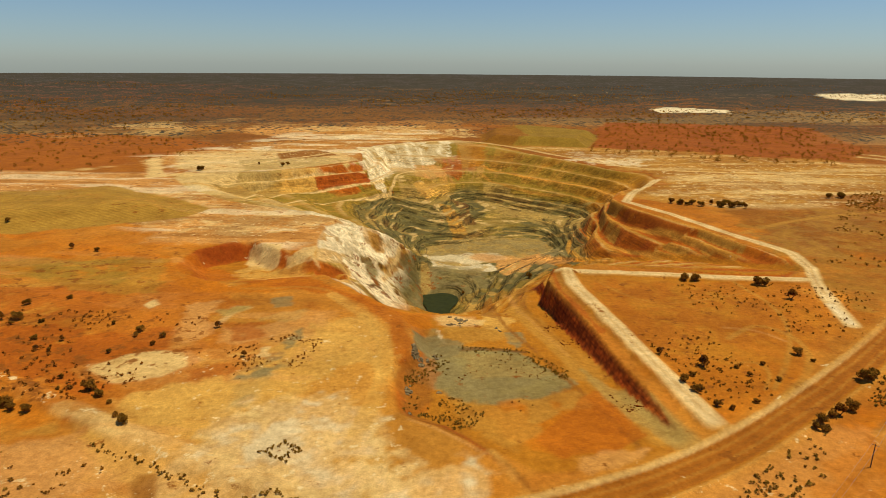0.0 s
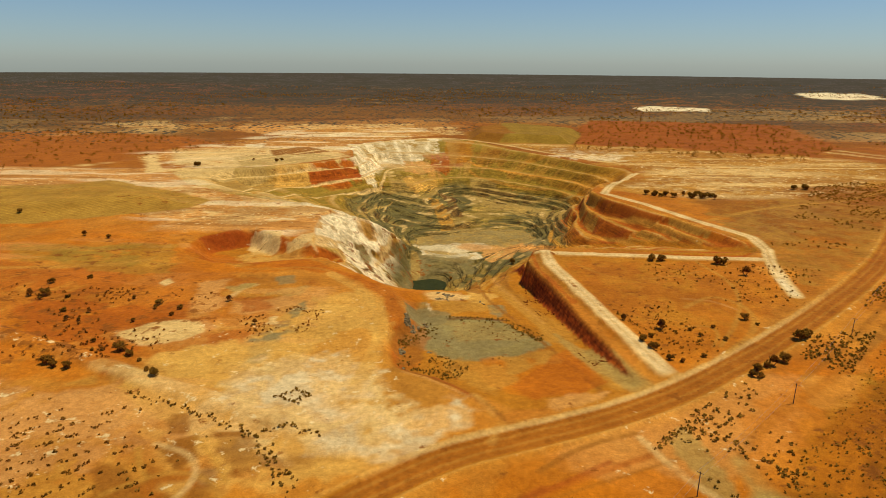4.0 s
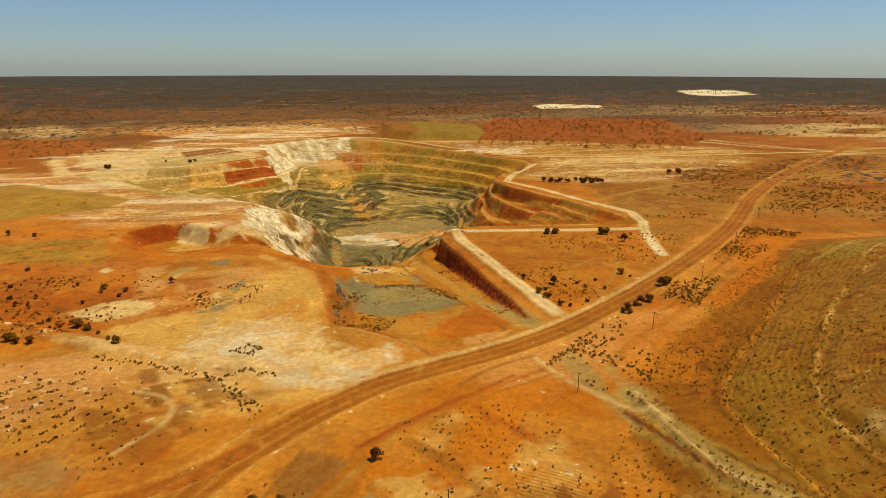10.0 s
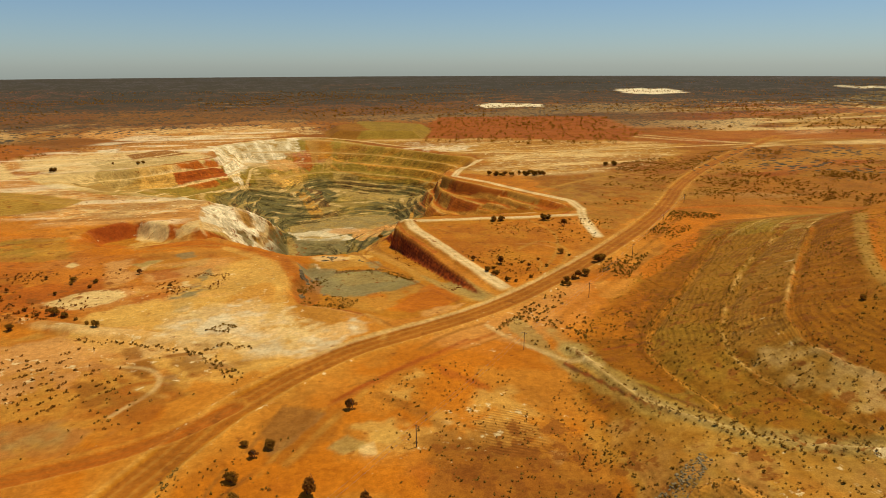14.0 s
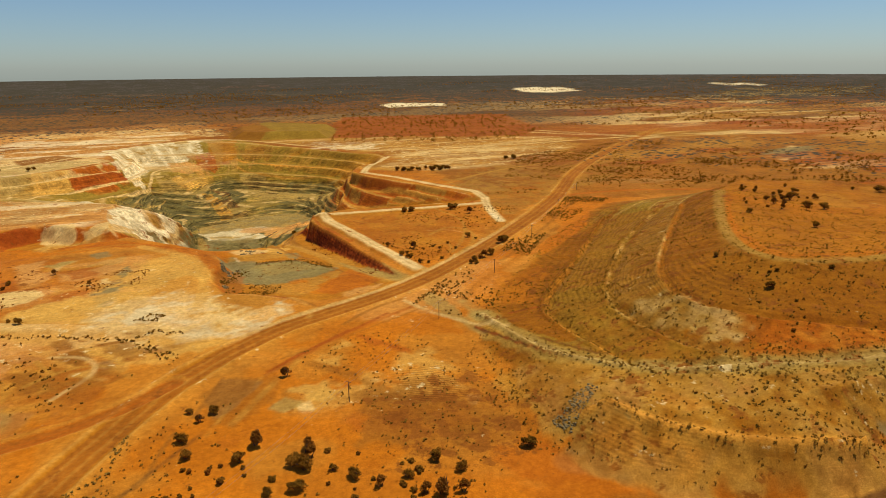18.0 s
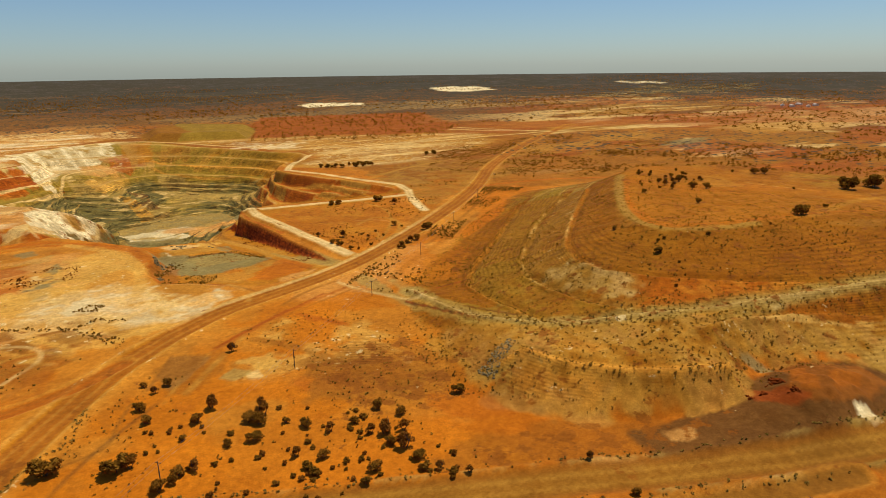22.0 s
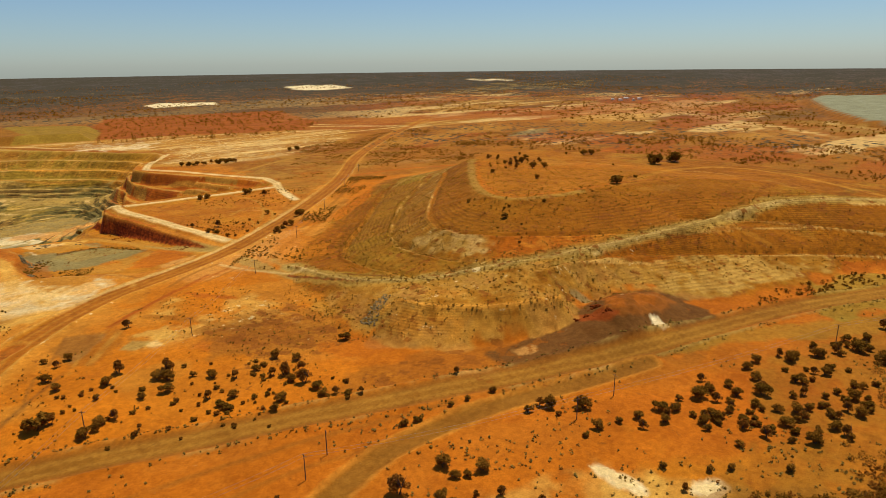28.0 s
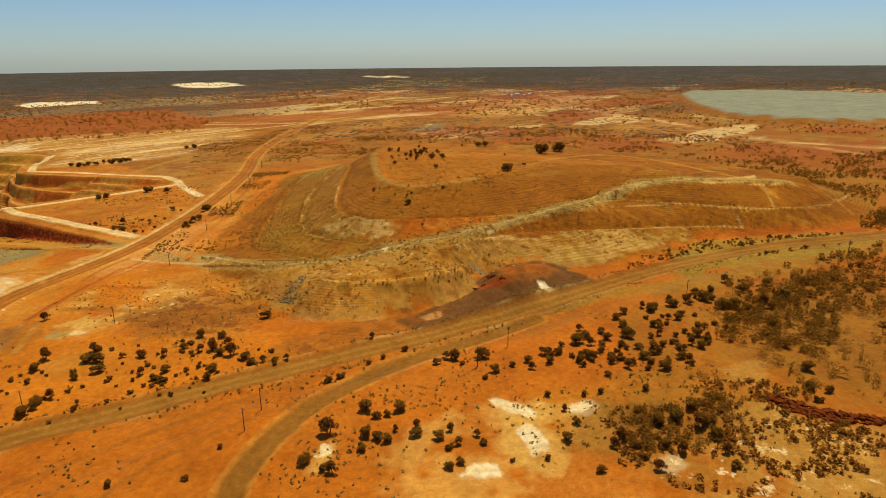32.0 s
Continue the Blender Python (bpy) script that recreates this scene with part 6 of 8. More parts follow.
# foreground: gullies, a red wheel track and a grey-brown scrape
stripe(smooth_line([(-65.3, 31.7), (-50.6, 34.9), (-48.8, 46.3), (-42.3, 62.2)]), 0.7, "brown", 0.8, 0.5, 0.2)
stripe(smooth_line([(-8.1, 92.6), (7.7, 106.5), (33.2, 120.5), (56.2, 134.7)]), 1.0, "deepred", 0.6, 0.6, 0.1)
stripe(smooth_line([(-32.1, 56.2), (-21.1, 77.6), (-9.5, 91.7), (9.6, 103.9)]), 0.8, "tan", 0.6, 0.5, 0.2)
stripe(smooth_line([(-0.2, 104.5), (19.2, 110.7), (41.6, 120.3), (79.0, 136.5)]), 0.6, "brown", 0.7, 0.5, 0.3)
patch([(-32.1, 79.6), (-24.3, 95.6), (-9.2, 87.2), (-20.7, 72.1), (-29.1, 64.8)], "grey", 0.45, 2, 2)
patch([(-32.1, 79.6), (-24.3, 95.6), (-9.2, 87.2), (-20.7, 72.1), (-29.1, 64.8)], "brown", 0.5, 2, 2)
# lighter, stony lobes below the ramp
patch([(100, 46), (116, 13), (136, -4), (168, -22), (205, -37), (176, -38), (150, -40), (126, -33), (110, -23), (98, -8), (92, 10), (92, 34)], "sage", 0.5, 3, 4, 0.45)
patch([(88, 4), (97, -14), (110, -29), (126, -39), (150, -46), (138, -52), (120, -47), (95, -33), (78, -14)], "sand", 0.5, 3, 5, 0.4)
stripe(smooth_line(flat_line(RAMP_ROAD)), 4.5, "sage", 0.8, 1.5)
stripe(smooth_line(flat_line(RAMP_ROAD)), 1.4, "cream", 0.35, 1.0)
# the pit's western terraces
patch([(-328.5, 749.1), (-205.9, 792.4), (-201.4, 772.1), (-271.9, 693.5)], "sage", 0.74, 4, 5, 0.15)
patch([(-328.5, 749.1), (-257.5, 779.4), (-248.0, 747.1), (-271.9, 693.5)], "cream", 0.68, 4, 5, 0.38)
patch([(-157.0, 817.6), (-112.2, 878.2), (-109.0, 851.3), (-155.8, 809.4)], "red", 0.94, 3, 4, 0.11)
patch([(-258.6, 700.9), (-201.2, 770.9), (-195.0, 743.4), (-207.0, 655.5)], "tan", 0.94, 4, 5, 0.15)
patch([(-258.6, 700.9), (-201.2, 770.9), (-195.0, 743.4), (-207.0, 655.5)], "sage", 0.68, 4, 5, 0.34)
patch([(-201.2, 770.9), (-162.6, 795.6), (-158.7, 772.3), (-193.2, 736.6)], "yellow", 0.81, 4, 5, 0.15)
patch([(-162.6, 795.6), (-105.2, 857.7), (-96.9, 817.1), (-155.5, 773.9)], "red", 0.95, 3, 5, 0.19)
patch([(-162.6, 795.6), (-105.2, 857.7), (-96.9, 817.1), (-155.5, 773.9)], "deepred", 0.54, 3, 5, 0.38)
patch([(-205.3, 649.7), (-99.7, 808.3), (-79.0, 820.5), (-101.8, 765.1), (-178.7, 683.7)], "olive", 0.94, 4, 5, 0.11)
patch([(-343.0, 790.0), (-382.6, 935.1), (-333.2, 1017.4), (-165.0, 990.4), (-116.2, 885.8), (-168.1, 826.0), (-245.3, 785.4)], "cream", 0.74, 6, 8, 0.22)
patch([(-287.8, 874.6), (-193.2, 953.5), (-131.9, 884.6), (-168.1, 826.0), (-245.3, 785.4)], "sage", 0.68, 6, 8, 0.34)
patch([(-256.7, 967.7), (-207.4, 1025.6), (-154.7, 953.4), (-231.8, 902.3)], "brown", 0.94, 5, 6, 0.08)
patch([(-413.2, 869.9), (-411.6, 915.0), (-327.7, 732.8), (-342.1, 720.6)], "cream", 0.94, 3, 4, 0.11)
# bench roads round the pit
stripe(smooth_line([(-328.5, 749.1), (-286.5, 743.4), (-242.4, 773.7), (-205.9, 792.4), (-186.6, 842.7)]), 1.8, "cream", 0.95, 0.9)
stripe(smooth_line([(-271.9, 693.5), (-245.2, 746.7), (-201.4, 772.1), (-155.8, 809.4), (-109.0, 851.3)]), 2.0, "cream", 0.95, 0.9)
stripe(smooth_line([(-209.1, 650.6), (-193.2, 736.6), (-150.4, 776.9), (-98.8, 813.7), (-83.2, 860.4)]), 2.1, "cream", 0.95, 0.9)
stripe(smooth_line([(-176.2, 669.1), (-140.3, 720.6), (-100.6, 766.3), (-79.3, 816.1), (-69.7, 845.9), (-67.4, 900.8), (-45.1, 928.5), (12.3, 958.8)]), 2.1, "cream", 0.95, 0.9)
stripe(smooth_line([(-92.9, 632.4), (-71.7, 733.5), (-53.4, 782.4)]), 1.9, "sage", 0.95, 0.9)
stripe(smooth_line([(58.7, 956.8), (102.9, 894.4), (159.8, 829.4), (201.7, 775.0), (183.5, 631.8)]), 2.5, "sand", 0.95, 0.9)
stripe(smooth_line([(56.3, 912.2), (90.9, 859.0), (133.9, 813.0), (179.2, 770.8), (169.0, 643.5)]), 2.2, "tan", 0.95, 0.9)
stripe(smooth_line([(87.1, 814.1), (150.4, 771.3), (189.7, 735.6)]), 1.9, "sage", 0.95, 0.9)
stripe(smooth_line([(52.3, 757.8), (108.7, 767.8), (152.8, 649.9)]), 1.8, "sage", 0.95, 0.9)
stripe(smooth_line([(41.1, 692.1), (91.4, 715.3), (140.9, 650.0)]), 1.8, "sage", 0.95, 0.9)
stripe(smooth_line([(165.4, 608.4), (166.3, 586.5), (181.4, 537.6), (194.9, 508.9), (214.4, 447.3)]), 2.1, "sand", 0.95, 0.9)
stripe(smooth_line([(164.4, 635.3), (159.2, 623.4), (154.9, 562.3), (177.9, 515.9), (195.5, 468.9), (205.7, 425.1)]), 2.1, "sand", 0.95, 0.9)
stripe(smooth_line([(153.1, 635.4), (147.9, 625.1), (137.4, 543.5), (163.3, 489.1), (177.9, 449.9)]), 2.0, "sand", 0.95, 0.9)
stripe(smooth_line([(131.7, 631.2), (117.9, 577.1), (121.0, 538.3), (140.5, 467.6)]), 2.0, "tan", 0.95, 0.9)
# mottled worked ground in front of the pit
patch([(-144.3, 234.0), (-135.2, 244.5), (-120.2, 250.9), (-109.0, 243.9), (-105.4, 234.7), (-113.1, 227.3), (-126.9, 224.0), (-137.2, 226.6)], "tan", 0.95, 3, 5, 0.08)
patch([(-144.3, 234.0), (-135.2, 244.5), (-120.2, 250.9), (-109.0, 243.9), (-105.4, 234.7), (-113.1, 227.3), (-126.9, 224.0), (-137.2, 226.6)], "cream", 0.81, 3, 4, 0.26)
patch([(-217.2, 286.4), (-150.6, 264.2), (-124.1, 252.6), (-146.6, 237.7), (-154.6, 227.4), (-126.8, 215.0), (-134.0, 210.6), (-160.9, 223.0), (-180.7, 232.6)], "rust", 0.94, 6, 10, 0.11)
patch([(-217.2, 286.4), (-150.6, 264.2), (-124.1, 252.6), (-146.6, 237.7), (-154.6, 227.4), (-126.8, 215.0), (-134.0, 210.6), (-160.9, 223.0), (-180.7, 232.6)], "red", 0.68, 4, 9, 0.38)
patch([(-74.1, 258.8), (-66.1, 276.9), (-61.6, 264.4), (-68.5, 243.3)], "grey", 0.88, 3, 6, 0.26)
patch([(-85.4, 226.0), (-73.0, 236.1), (-65.8, 232.6), (-77.0, 223.1)], "grey", 0.74, 3, 6, 0.26)
patch([(-78.6, 205.7), (-72.5, 210.3), (-69.3, 203.1), (-74.9, 201.1)], "grey", 0.54, 3, 6, 0.30)
patch([(-109.5, 291.7), (-107.6, 300.4), (-99.7, 303.0), (-100.1, 295.0)], "sage", 0.95, 2, 3, 0.15)
patch([(-154.3, 303.3), (-153.3, 312.1), (-147.1, 303.4), (-148.5, 296.8)], "cream", 0.94, 2, 3, 0.22)
patch([(-81.6, 246.1), (-80.3, 254.6), (-74.8, 256.3), (-73.7, 248.6)], "cream", 0.95, 2, 4, 0.22)
patch([(-111.5, 282.9), (-82.4, 283.7), (-82.2, 263.1), (-96.1, 258.5)], "red", 0.68, 5, 7, 0.19)
patch([(-121.1, 206.8), (-87.8, 228.8), (-77.9, 203.4), (-92.0, 187.5), (-106.0, 187.5)], "yellow", 0.81, 6, 9, 0.15)
patch([(-73.8, 198.8), (-70.3, 202.8), (-64.1, 203.5), (-62.6, 193.0), (-68.0, 188.6)], "cream", 0.95, 3, 6, 0.19)
patch([(-73.8, 198.8), (-70.3, 202.8), (-64.1, 203.5), (-62.6, 193.0), (-68.0, 188.6)], "sage", 0.68, 3, 6, 0.34)
patch([(-56.7, 196.0), (-50.0, 203.8), (-43.9, 206.3), (-45.8, 195.2), (-52.9, 190.8)], "cream", 0.95, 3, 6, 0.19)
patch([(-51.0, 173.2), (-26.3, 188.4), (-19.4, 171.2), (-29.2, 156.9), (-44.6, 156.2)], "pink", 0.74, 6, 10, 0.22)
patch([(-51.0, 173.2), (-26.3, 188.4), (-19.4, 171.2), (-29.2, 156.9), (-44.6, 156.2)], "white", 0.68, 4, 8, 0.46)
patch([(-124.5, 344.3), (-82.6, 353.6), (-44.0, 317.0), (-24.1, 297.3), (-14.3, 258.2), (-20.2, 246.6), (-26.6, 280.1), (-54.3, 316.5), (-90.1, 332.6)], "rust", 0.88, 4, 5, 0.04)
patch([(-42.3, 305.4), (-26.6, 280.1), (-20.8, 240.9), (-20.3, 217.9), (-24.5, 240.6), (-31.1, 276.4)], "sand", 0.81, 2, 3, 0.08)
patch([(-66.4, 175.7), (-63.1, 180.5), (-57.3, 173.9), (-57.6, 169.8), (-62.5, 170.8)], "cream", 0.95, 1.5, 2, 0.08)
patch([(-58.0, 220.8), (-34.2, 241.4), (-20.3, 217.9), (-18.5, 197.3), (-35.3, 189.3), (-53.4, 200.6)], "sand", 0.81, 6, 8, 0.22)
patch([(-157.7, 320.5), (-175.9, 385.6), (-215.6, 392.2), (-253.5, 370.5), (-233.1, 338.0)], "olive", 0.47, 6, 9, 0.22)
stripe(smooth_line([(170.3, 348.0), (173.3, 305.3), (163.5, 272.9), (147.0, 243.7), (128.6, 219.1)]), 1.2, "tan", 0.6, 0.7, 0.15)
stripe(smooth_line([(134.2, 278.9), (149.1, 276.1), (156.0, 263.5)]), 0.9, "pink", 0.6, 0.7, 0.15)
stripe(smooth_line([(120.5, 240.9), (133.3, 242.9), (134.6, 233.3), (125.1, 218.7)]), 0.8, "tan", 0.6, 0.7, 0.15)
stripe(smooth_line([(90.4, 345.4), (101.6, 316.0), (123.4, 309.2), (164.4, 327.7)]), 1.0, "tan", 0.4, 0.7, 0.15)
stripe(smooth_line([(0.3, 195.7), (11.7, 181.0), (21.3, 165.7), (27.8, 156.1)]), 0.9, "deepred", 0.6, 0.7, 0.15)
stripe(smooth_line([(-129.0, 383.8), (-123.1, 336.3), (-104.1, 326.2), (-71.7, 335.9), (-42.3, 305.4)]), 1.4, "tan", 0.5, 0.7, 0.15)
patch(TAN_HEAP, "tan", 0.9, 5, 4)
patch(TAN_HEAP, "olive", 0.45, 6, 8, 0.3)
patch([(-138.2, 413.3), (-139.5, 432.4), (-125.9, 428.2), (-113.4, 426.5), (-109.4, 400.5), (-117.5, 395.0)], "cream", 0.85, 3, 4, 0.1)
patch([(-139.1, 397.8), (-130.2, 412.7), (-105.3, 391.5), (-110.1, 381.0), (-122.1, 373.4)], "yellow", 0.7, 3, 4, 0.2)
patch([(-106.4, 404.9), (-87.2, 405.0), (-83.1, 392.6), (-101.9, 392.8)], "cream", 0.75, 3, 4, 0.2)
patch([(-168.5, 408.8), (-154.4, 429.9), (-140.5, 436.5), (-141.9, 425.4), (-156.3, 409.4)], "deepred", 0.6, 3, 4, 0.15)
patch([(-167.3, 373.5), (-167.4, 405.6), (-145.8, 400.9), (-129.2, 373.3), (-148.1, 359.3)], "rust", 0.8, 3, 5, 0.1)
# the slopes' rusty tint, and ground under the eastern wood
RISE = [(60, -150), (130, -140), (165, -125), (240, -148), (300, -188), (295, -245), (60, -235)]
patch(RISE, "brown", 0.4, 8, 12)
patch(RISE, "khaki", 0.5, 6, 10, 0.5)
ARM_PLAIN = [(232, 400), (245, 520), (330, 560), (520, 620), (560, 520), (420, 430), (310, 375), (240, 310), (215, 300)]
patch(ARM_PLAIN, "brown", 0.5, 10, 14, 0.1)
patch(ARM_PLAIN, "tan", 0.5, 8, 14, 0.55)
patch(ARM_PLAIN, "khaki", 0.4, 8, 14, 0.5)
patch([(682.9, 455.6), (825.8, 533.8), (823.9, 488.9), (729.4, 420.5), (681.3, 424.5)], "cream", 0.7, 4, 5, 0.2)
patch([(713.0, 468.3), (790.8, 505.1), (790.7, 474.4), (740.5, 440.7), (702.9, 442.6)], "teal", 0.95, 3, 3)
tint = (on_dump * smooth(900, 700, far))[:, None]
soil = soil * (1 - tint) + soil * np.array((1.06, 0.97, 0.7)) * tint
for gully in [[(89.8, 102.5), (91.0, 87.9), (92.4, 75.5), (95.4, 54.9), (102.5, 41.3)], [(107.9, 104.5), (118.3, 104.9), (130.4, 103.6)], [(118.8, 21.0), (121.9, 11.0), (127.6, 4.8)]]:
    stripe(smooth_line(gully), 0.7, "deepred", 0.85, 0.4, 0.15)
    stripe(smooth_line(gully), 0.35, "iron", 0.9, 0.3, 0.2)
patch([(158, 60), (158, 36), (168, 16), (150, 10), (140, 24), (138, 46), (146, 66)], "cream", 0.5, 5, 9, 0.66)
WORKED_CLAY = [(-78.0, 202.8), (-37.9, 217.9), (-4.0, 186.3), (17.7, 159.7), (-6.9, 136.1), (-41.3, 138.2), (-78.4, 162.2)]
patch(WORKED_CLAY, "cream", 0.6, 8, 12, 0.2)
patch(WORKED_CLAY, "pink", 0.45, 6, 12, 0.5)
patch(WORKED_CLAY, "sage", 0.6, 3, 8, 0.66)
patch(WORKED_CLAY, "white", 0.6, 3, 8, 0.64)
# stony lobes, ramp surface and the dump's top
LOBES = [(84, 60), (100, 46), (116, 13), (136, -4), (168, -22), (205, -37), (228, -52), (200, -58), (170, -42), (142, -52), (120, -47), (95, -33), (76, -16), (68, 10)]
patch(LOBES, "tan", 0.5, 5, 8, 0.3)
patch(LOBES, "sage", 0.5, 4, 8, 0.6)
patch(LOBES, "rust", 0.4, 4, 8, 0.66)
stripe(smooth_line(flat_line(LOBE_BENCH)), 2.2, "sand", 0.8, 1.0)
stripe(smooth_line(flat_line(RAMP_ROAD)), 3.4, "sage", 0.85, 1.2)
stripe(smooth_line(flat_line(RAMP_ROAD)), 1.5, "cream", 0.4, 0.9, 0.2)
lay(top * 0.35, "dump")
# worked and grazed country to the north-east
bearing = np.arctan2(x, y + 100)
country = smooth(620, 800, far) * smooth(2700, 2300, far) * smooth(0.45, 0.75, bearing) * (1 - on_dump) * (1 - smooth(-30, 0, inside(x, y, TAILINGS)))
lay(country * smooth(0.02, 0.2, fbm(x * 0.4, y, 130, 361, 5)) * 0.55, "tan")
lay(country * smooth(0.1, 0.25, fbm(x * 0.4, y, 90, 371, 5)) * 0.5, "khaki")
lay(country * smooth(0.2, 0.3, fbm(x * 0.3, y, 110, 381, 5)) * 0.7, "cream")
lay(country * smooth(0.12, 0.25, fbm(x * 0.4, y, 160, 391, 5)) * 0.5, "deepred")
# pale roads
for line in WHITE_ROADS:
    stripe(line, 4.2, "cream", 0.9, 1.2)
    stripe(line, 2.4, "white", 0.35, 1.6)
    stripe(line, 1.0, "tan", 0.5, 0.8, 0.3)
stripe([(204, 310), (199, 285)], 2.2, "white", 0.6, 1.2)
for line, half, c in ((ROAD, 7.2, "ochre"), (ROAD_WEST, 4.2, "rust"), (ROAD_EAST, 3.6, "rust"), (TRACK_LOW, 7, "brown"), (TRACK_BROWN, 4.2, "brown")):
    stripe(line, half, c, 0.9, 1.2)
d_road, side_road = along(x, y, ROAD)
lay(smooth(14, 8, d_road) * smooth(6.5, 8, d_road) * 0.4, "sand")
lay(smooth(6.2, 5.2, d_road) * 0.6, "red")
lay(smooth(6.0, 4.8, d_road) * 0.35, "brown")
for offset in (-4.4, -2.2, 0.6, 2.8, 4.8):
    rut = np.abs(d_road * side_road - offset - 0.7 * n_small)
    lay(smooth(0.9, 0.3, rut) * 0.45, "tan" if offset in (-2.2, 2.8) else "brown")
lay(smooth(1.6, 0.5, np.abs(d_road - 6.8)) * (side_road > 0) * 0.7 * smooth(120, 150, y) * smooth(330, 200, y), "cream")
lay(smooth(1.2, 0.4, np.abs(d_road - 7.6)) * 0.35, "yellow")
d_west, side_west = along(x, y, ROAD_WEST)
lay(smooth(3.6, 2.6, d_west) * 0.6, "red")
for offset in (-1.6, 0.8, 2.2):
    lay(smooth(0.8, 0.3, np.abs(d_west * side_west - offset - 0.5 * n_small)) * 0.5, "brown")
lay(smooth(1.2, 0.4, np.abs(d_west - 4.6)) * 0.5, "sand")
d_low = along(x, y, TRACK_LOW)[0]
lay(smooth(7, 5.5, d_low) * 0.15, "iron")
d_brown = along(x, y, TRACK_BROWN)[0]
lay(smooth(4.4, 3.2, d_brown) * 0.5, "khaki")
lay(smooth(3.8, 3.0, d_brown) * 0.25, "iron")
lay(smooth(1.2, 0.5, np.abs(d_brown - 4.8)) * 0.45, "sand")
lay(smooth(5.5, 4, d_low) * 0.2, "olive")
lay(smooth(1.5, 0.5, np.abs(d_low - 8.2)) * smooth(-0.2, 0.2, n_small) * 0.5, "sage")
lay(smooth(1.5, 0.5, np.abs(d_low - 5)) * smooth(-0.2, 0.2, n_mid) * 0.35, "brown")
lay(smooth(1.2, 0.4, np.abs(d_low - 2.5)) * 0.35, "tan")
stripe(smooth_line([(-330, 730), (-130, 1060), (10, 1180), (120, 1080), (230, 860), (300, 790), (560, 760), (720, 752)]), 5, "cream", 0.7, 2)
# wheel tracks, drains and scrapes
for line, half, c in (([(131, 266), (154, 286), (165, 262), (150, 232), (128, 212)], 1.6, "tan"), ([(16, 177), (22, 165), (25, 156), (20, 146)], 1.6, "yellow"),
                      ([(-4, 95), (18, 110), (34, 121), (70, 138)], 1.4, "red"), ([(-36, 70), (-24, 96)], 0.8, "iron"), ([(-30, 62), (-60, 30), (-80, -5)], 0.8, "iron"),
                      ([(-24, 60), (-8, 82), (6, 100)], 1.4, "tan"), ([(10, 96), (30, 70), (44, 20)], 2.5, "brown"), ([(150, 190), (180, 215), (230, 262), (300, 330)], 1.6, "brown"),
                      ([(100, 138), (120, 160), (170, 196), (230, 250)], 2.2, "brown"), ([(-95, 120), (-80, 132), (-64, 126), (-58, 112)], 1.2, "tan"),
                      ([(-90, 145), (-74, 138), (-70, 122), (-84, 104)], 1.0, "cream"), ([(-120, 330), (-80, 350), (-40, 318), (-24, 296)], 3, "orange"),
                                            ([(-300, 330), (-230, 330), (-180, 350)], 3, "tan"), ([(-30, 180), (-22, 230), (-30, 280), (-60, 320)], 3.5, "yellow"),
                      ([(70, 148), (76, 128), (88, 108), (100, 92)], 1.5, "cream"), ([(230, 470), (300, 520), (420, 560), (520, 650)], 3, "tan"),
                      ([(250, 640), (330, 660), (440, 640)], 3, "cream"), ([(-70, -70), (-20, -52), (40, -70)], 1.0, "brown"), ([(-120, -30), (-60, -34), (0, -44), (60, -62)], 1.2, "brown")):
    stripe(smooth_line(line), half, c, 0.6, 0.8, 0.2)
patch([(-35, 85), (-23, 96), (-10, 91), (-18, 75), (-30, 71)], "brown", 0.6, 2, 3)
patch([(-12, 66), (-4, 72), (2, 66), (-6, 60)], "sage", 0.8, 2, 3)
patch([(90, 120), (130, 175), (170, 196), (160, 160), (120, 118)], "orange", 0.5, 6, 10)
patch(TAILINGS, "brown", 0.9, 6, 4)
tail = smooth(22, 30, inside(x, y, TAILINGS))
soil = soil * (1 - tail[:, None]) + np.array((0.27, 0.27, 0.15)) * tail[:, None]
patch([(690, 470), (760, 520), (860, 515), (800, 470)], "grey", 0.8, 10, 10)
furrow = (on_dump * smooth(1.5, 3, rel) * smooth(29.5, 28, rel) * (0.3 + 0.7 * smooth(-0.1, 0.2, n_mid)) * 0.65).clip(0, 1)
rip = rel * 2.0 + 0 * x
plough = smooth(-2, 3, inside(x, y, [(37, 73), (60, 76), (60, 44), (40, 48)])) * 0.8
rip = np.where(plough > 0.02, x * 0.55 + y * 0.85, rip)
furrow = np.maximum(furrow, plough)
rip_heap = smooth(5, 15, inside(x, y, TAN_HEAP)) * 0.4
rip = np.where(rip_heap > 0.02, (x * 0.4 + y) * 0.35, rip)
furrow = np.maximum(furrow, rip_heap)
# fields of pale clay and dark crust; noise gives them their edges
clay, stain = np.full(len(x), 0.30), np.full(len(x), 0.36)


def fleck(field, mask, value):
    """Raise a field towards value where mask is 1."""
    field += (value - field) * mask.clip(0, 1)


def fleck_area(field, poly, value, soft=6.0):
    fleck(field, smooth(-soft, soft, inside(x, y, poly) + 0.6 * soft * n_small), value)


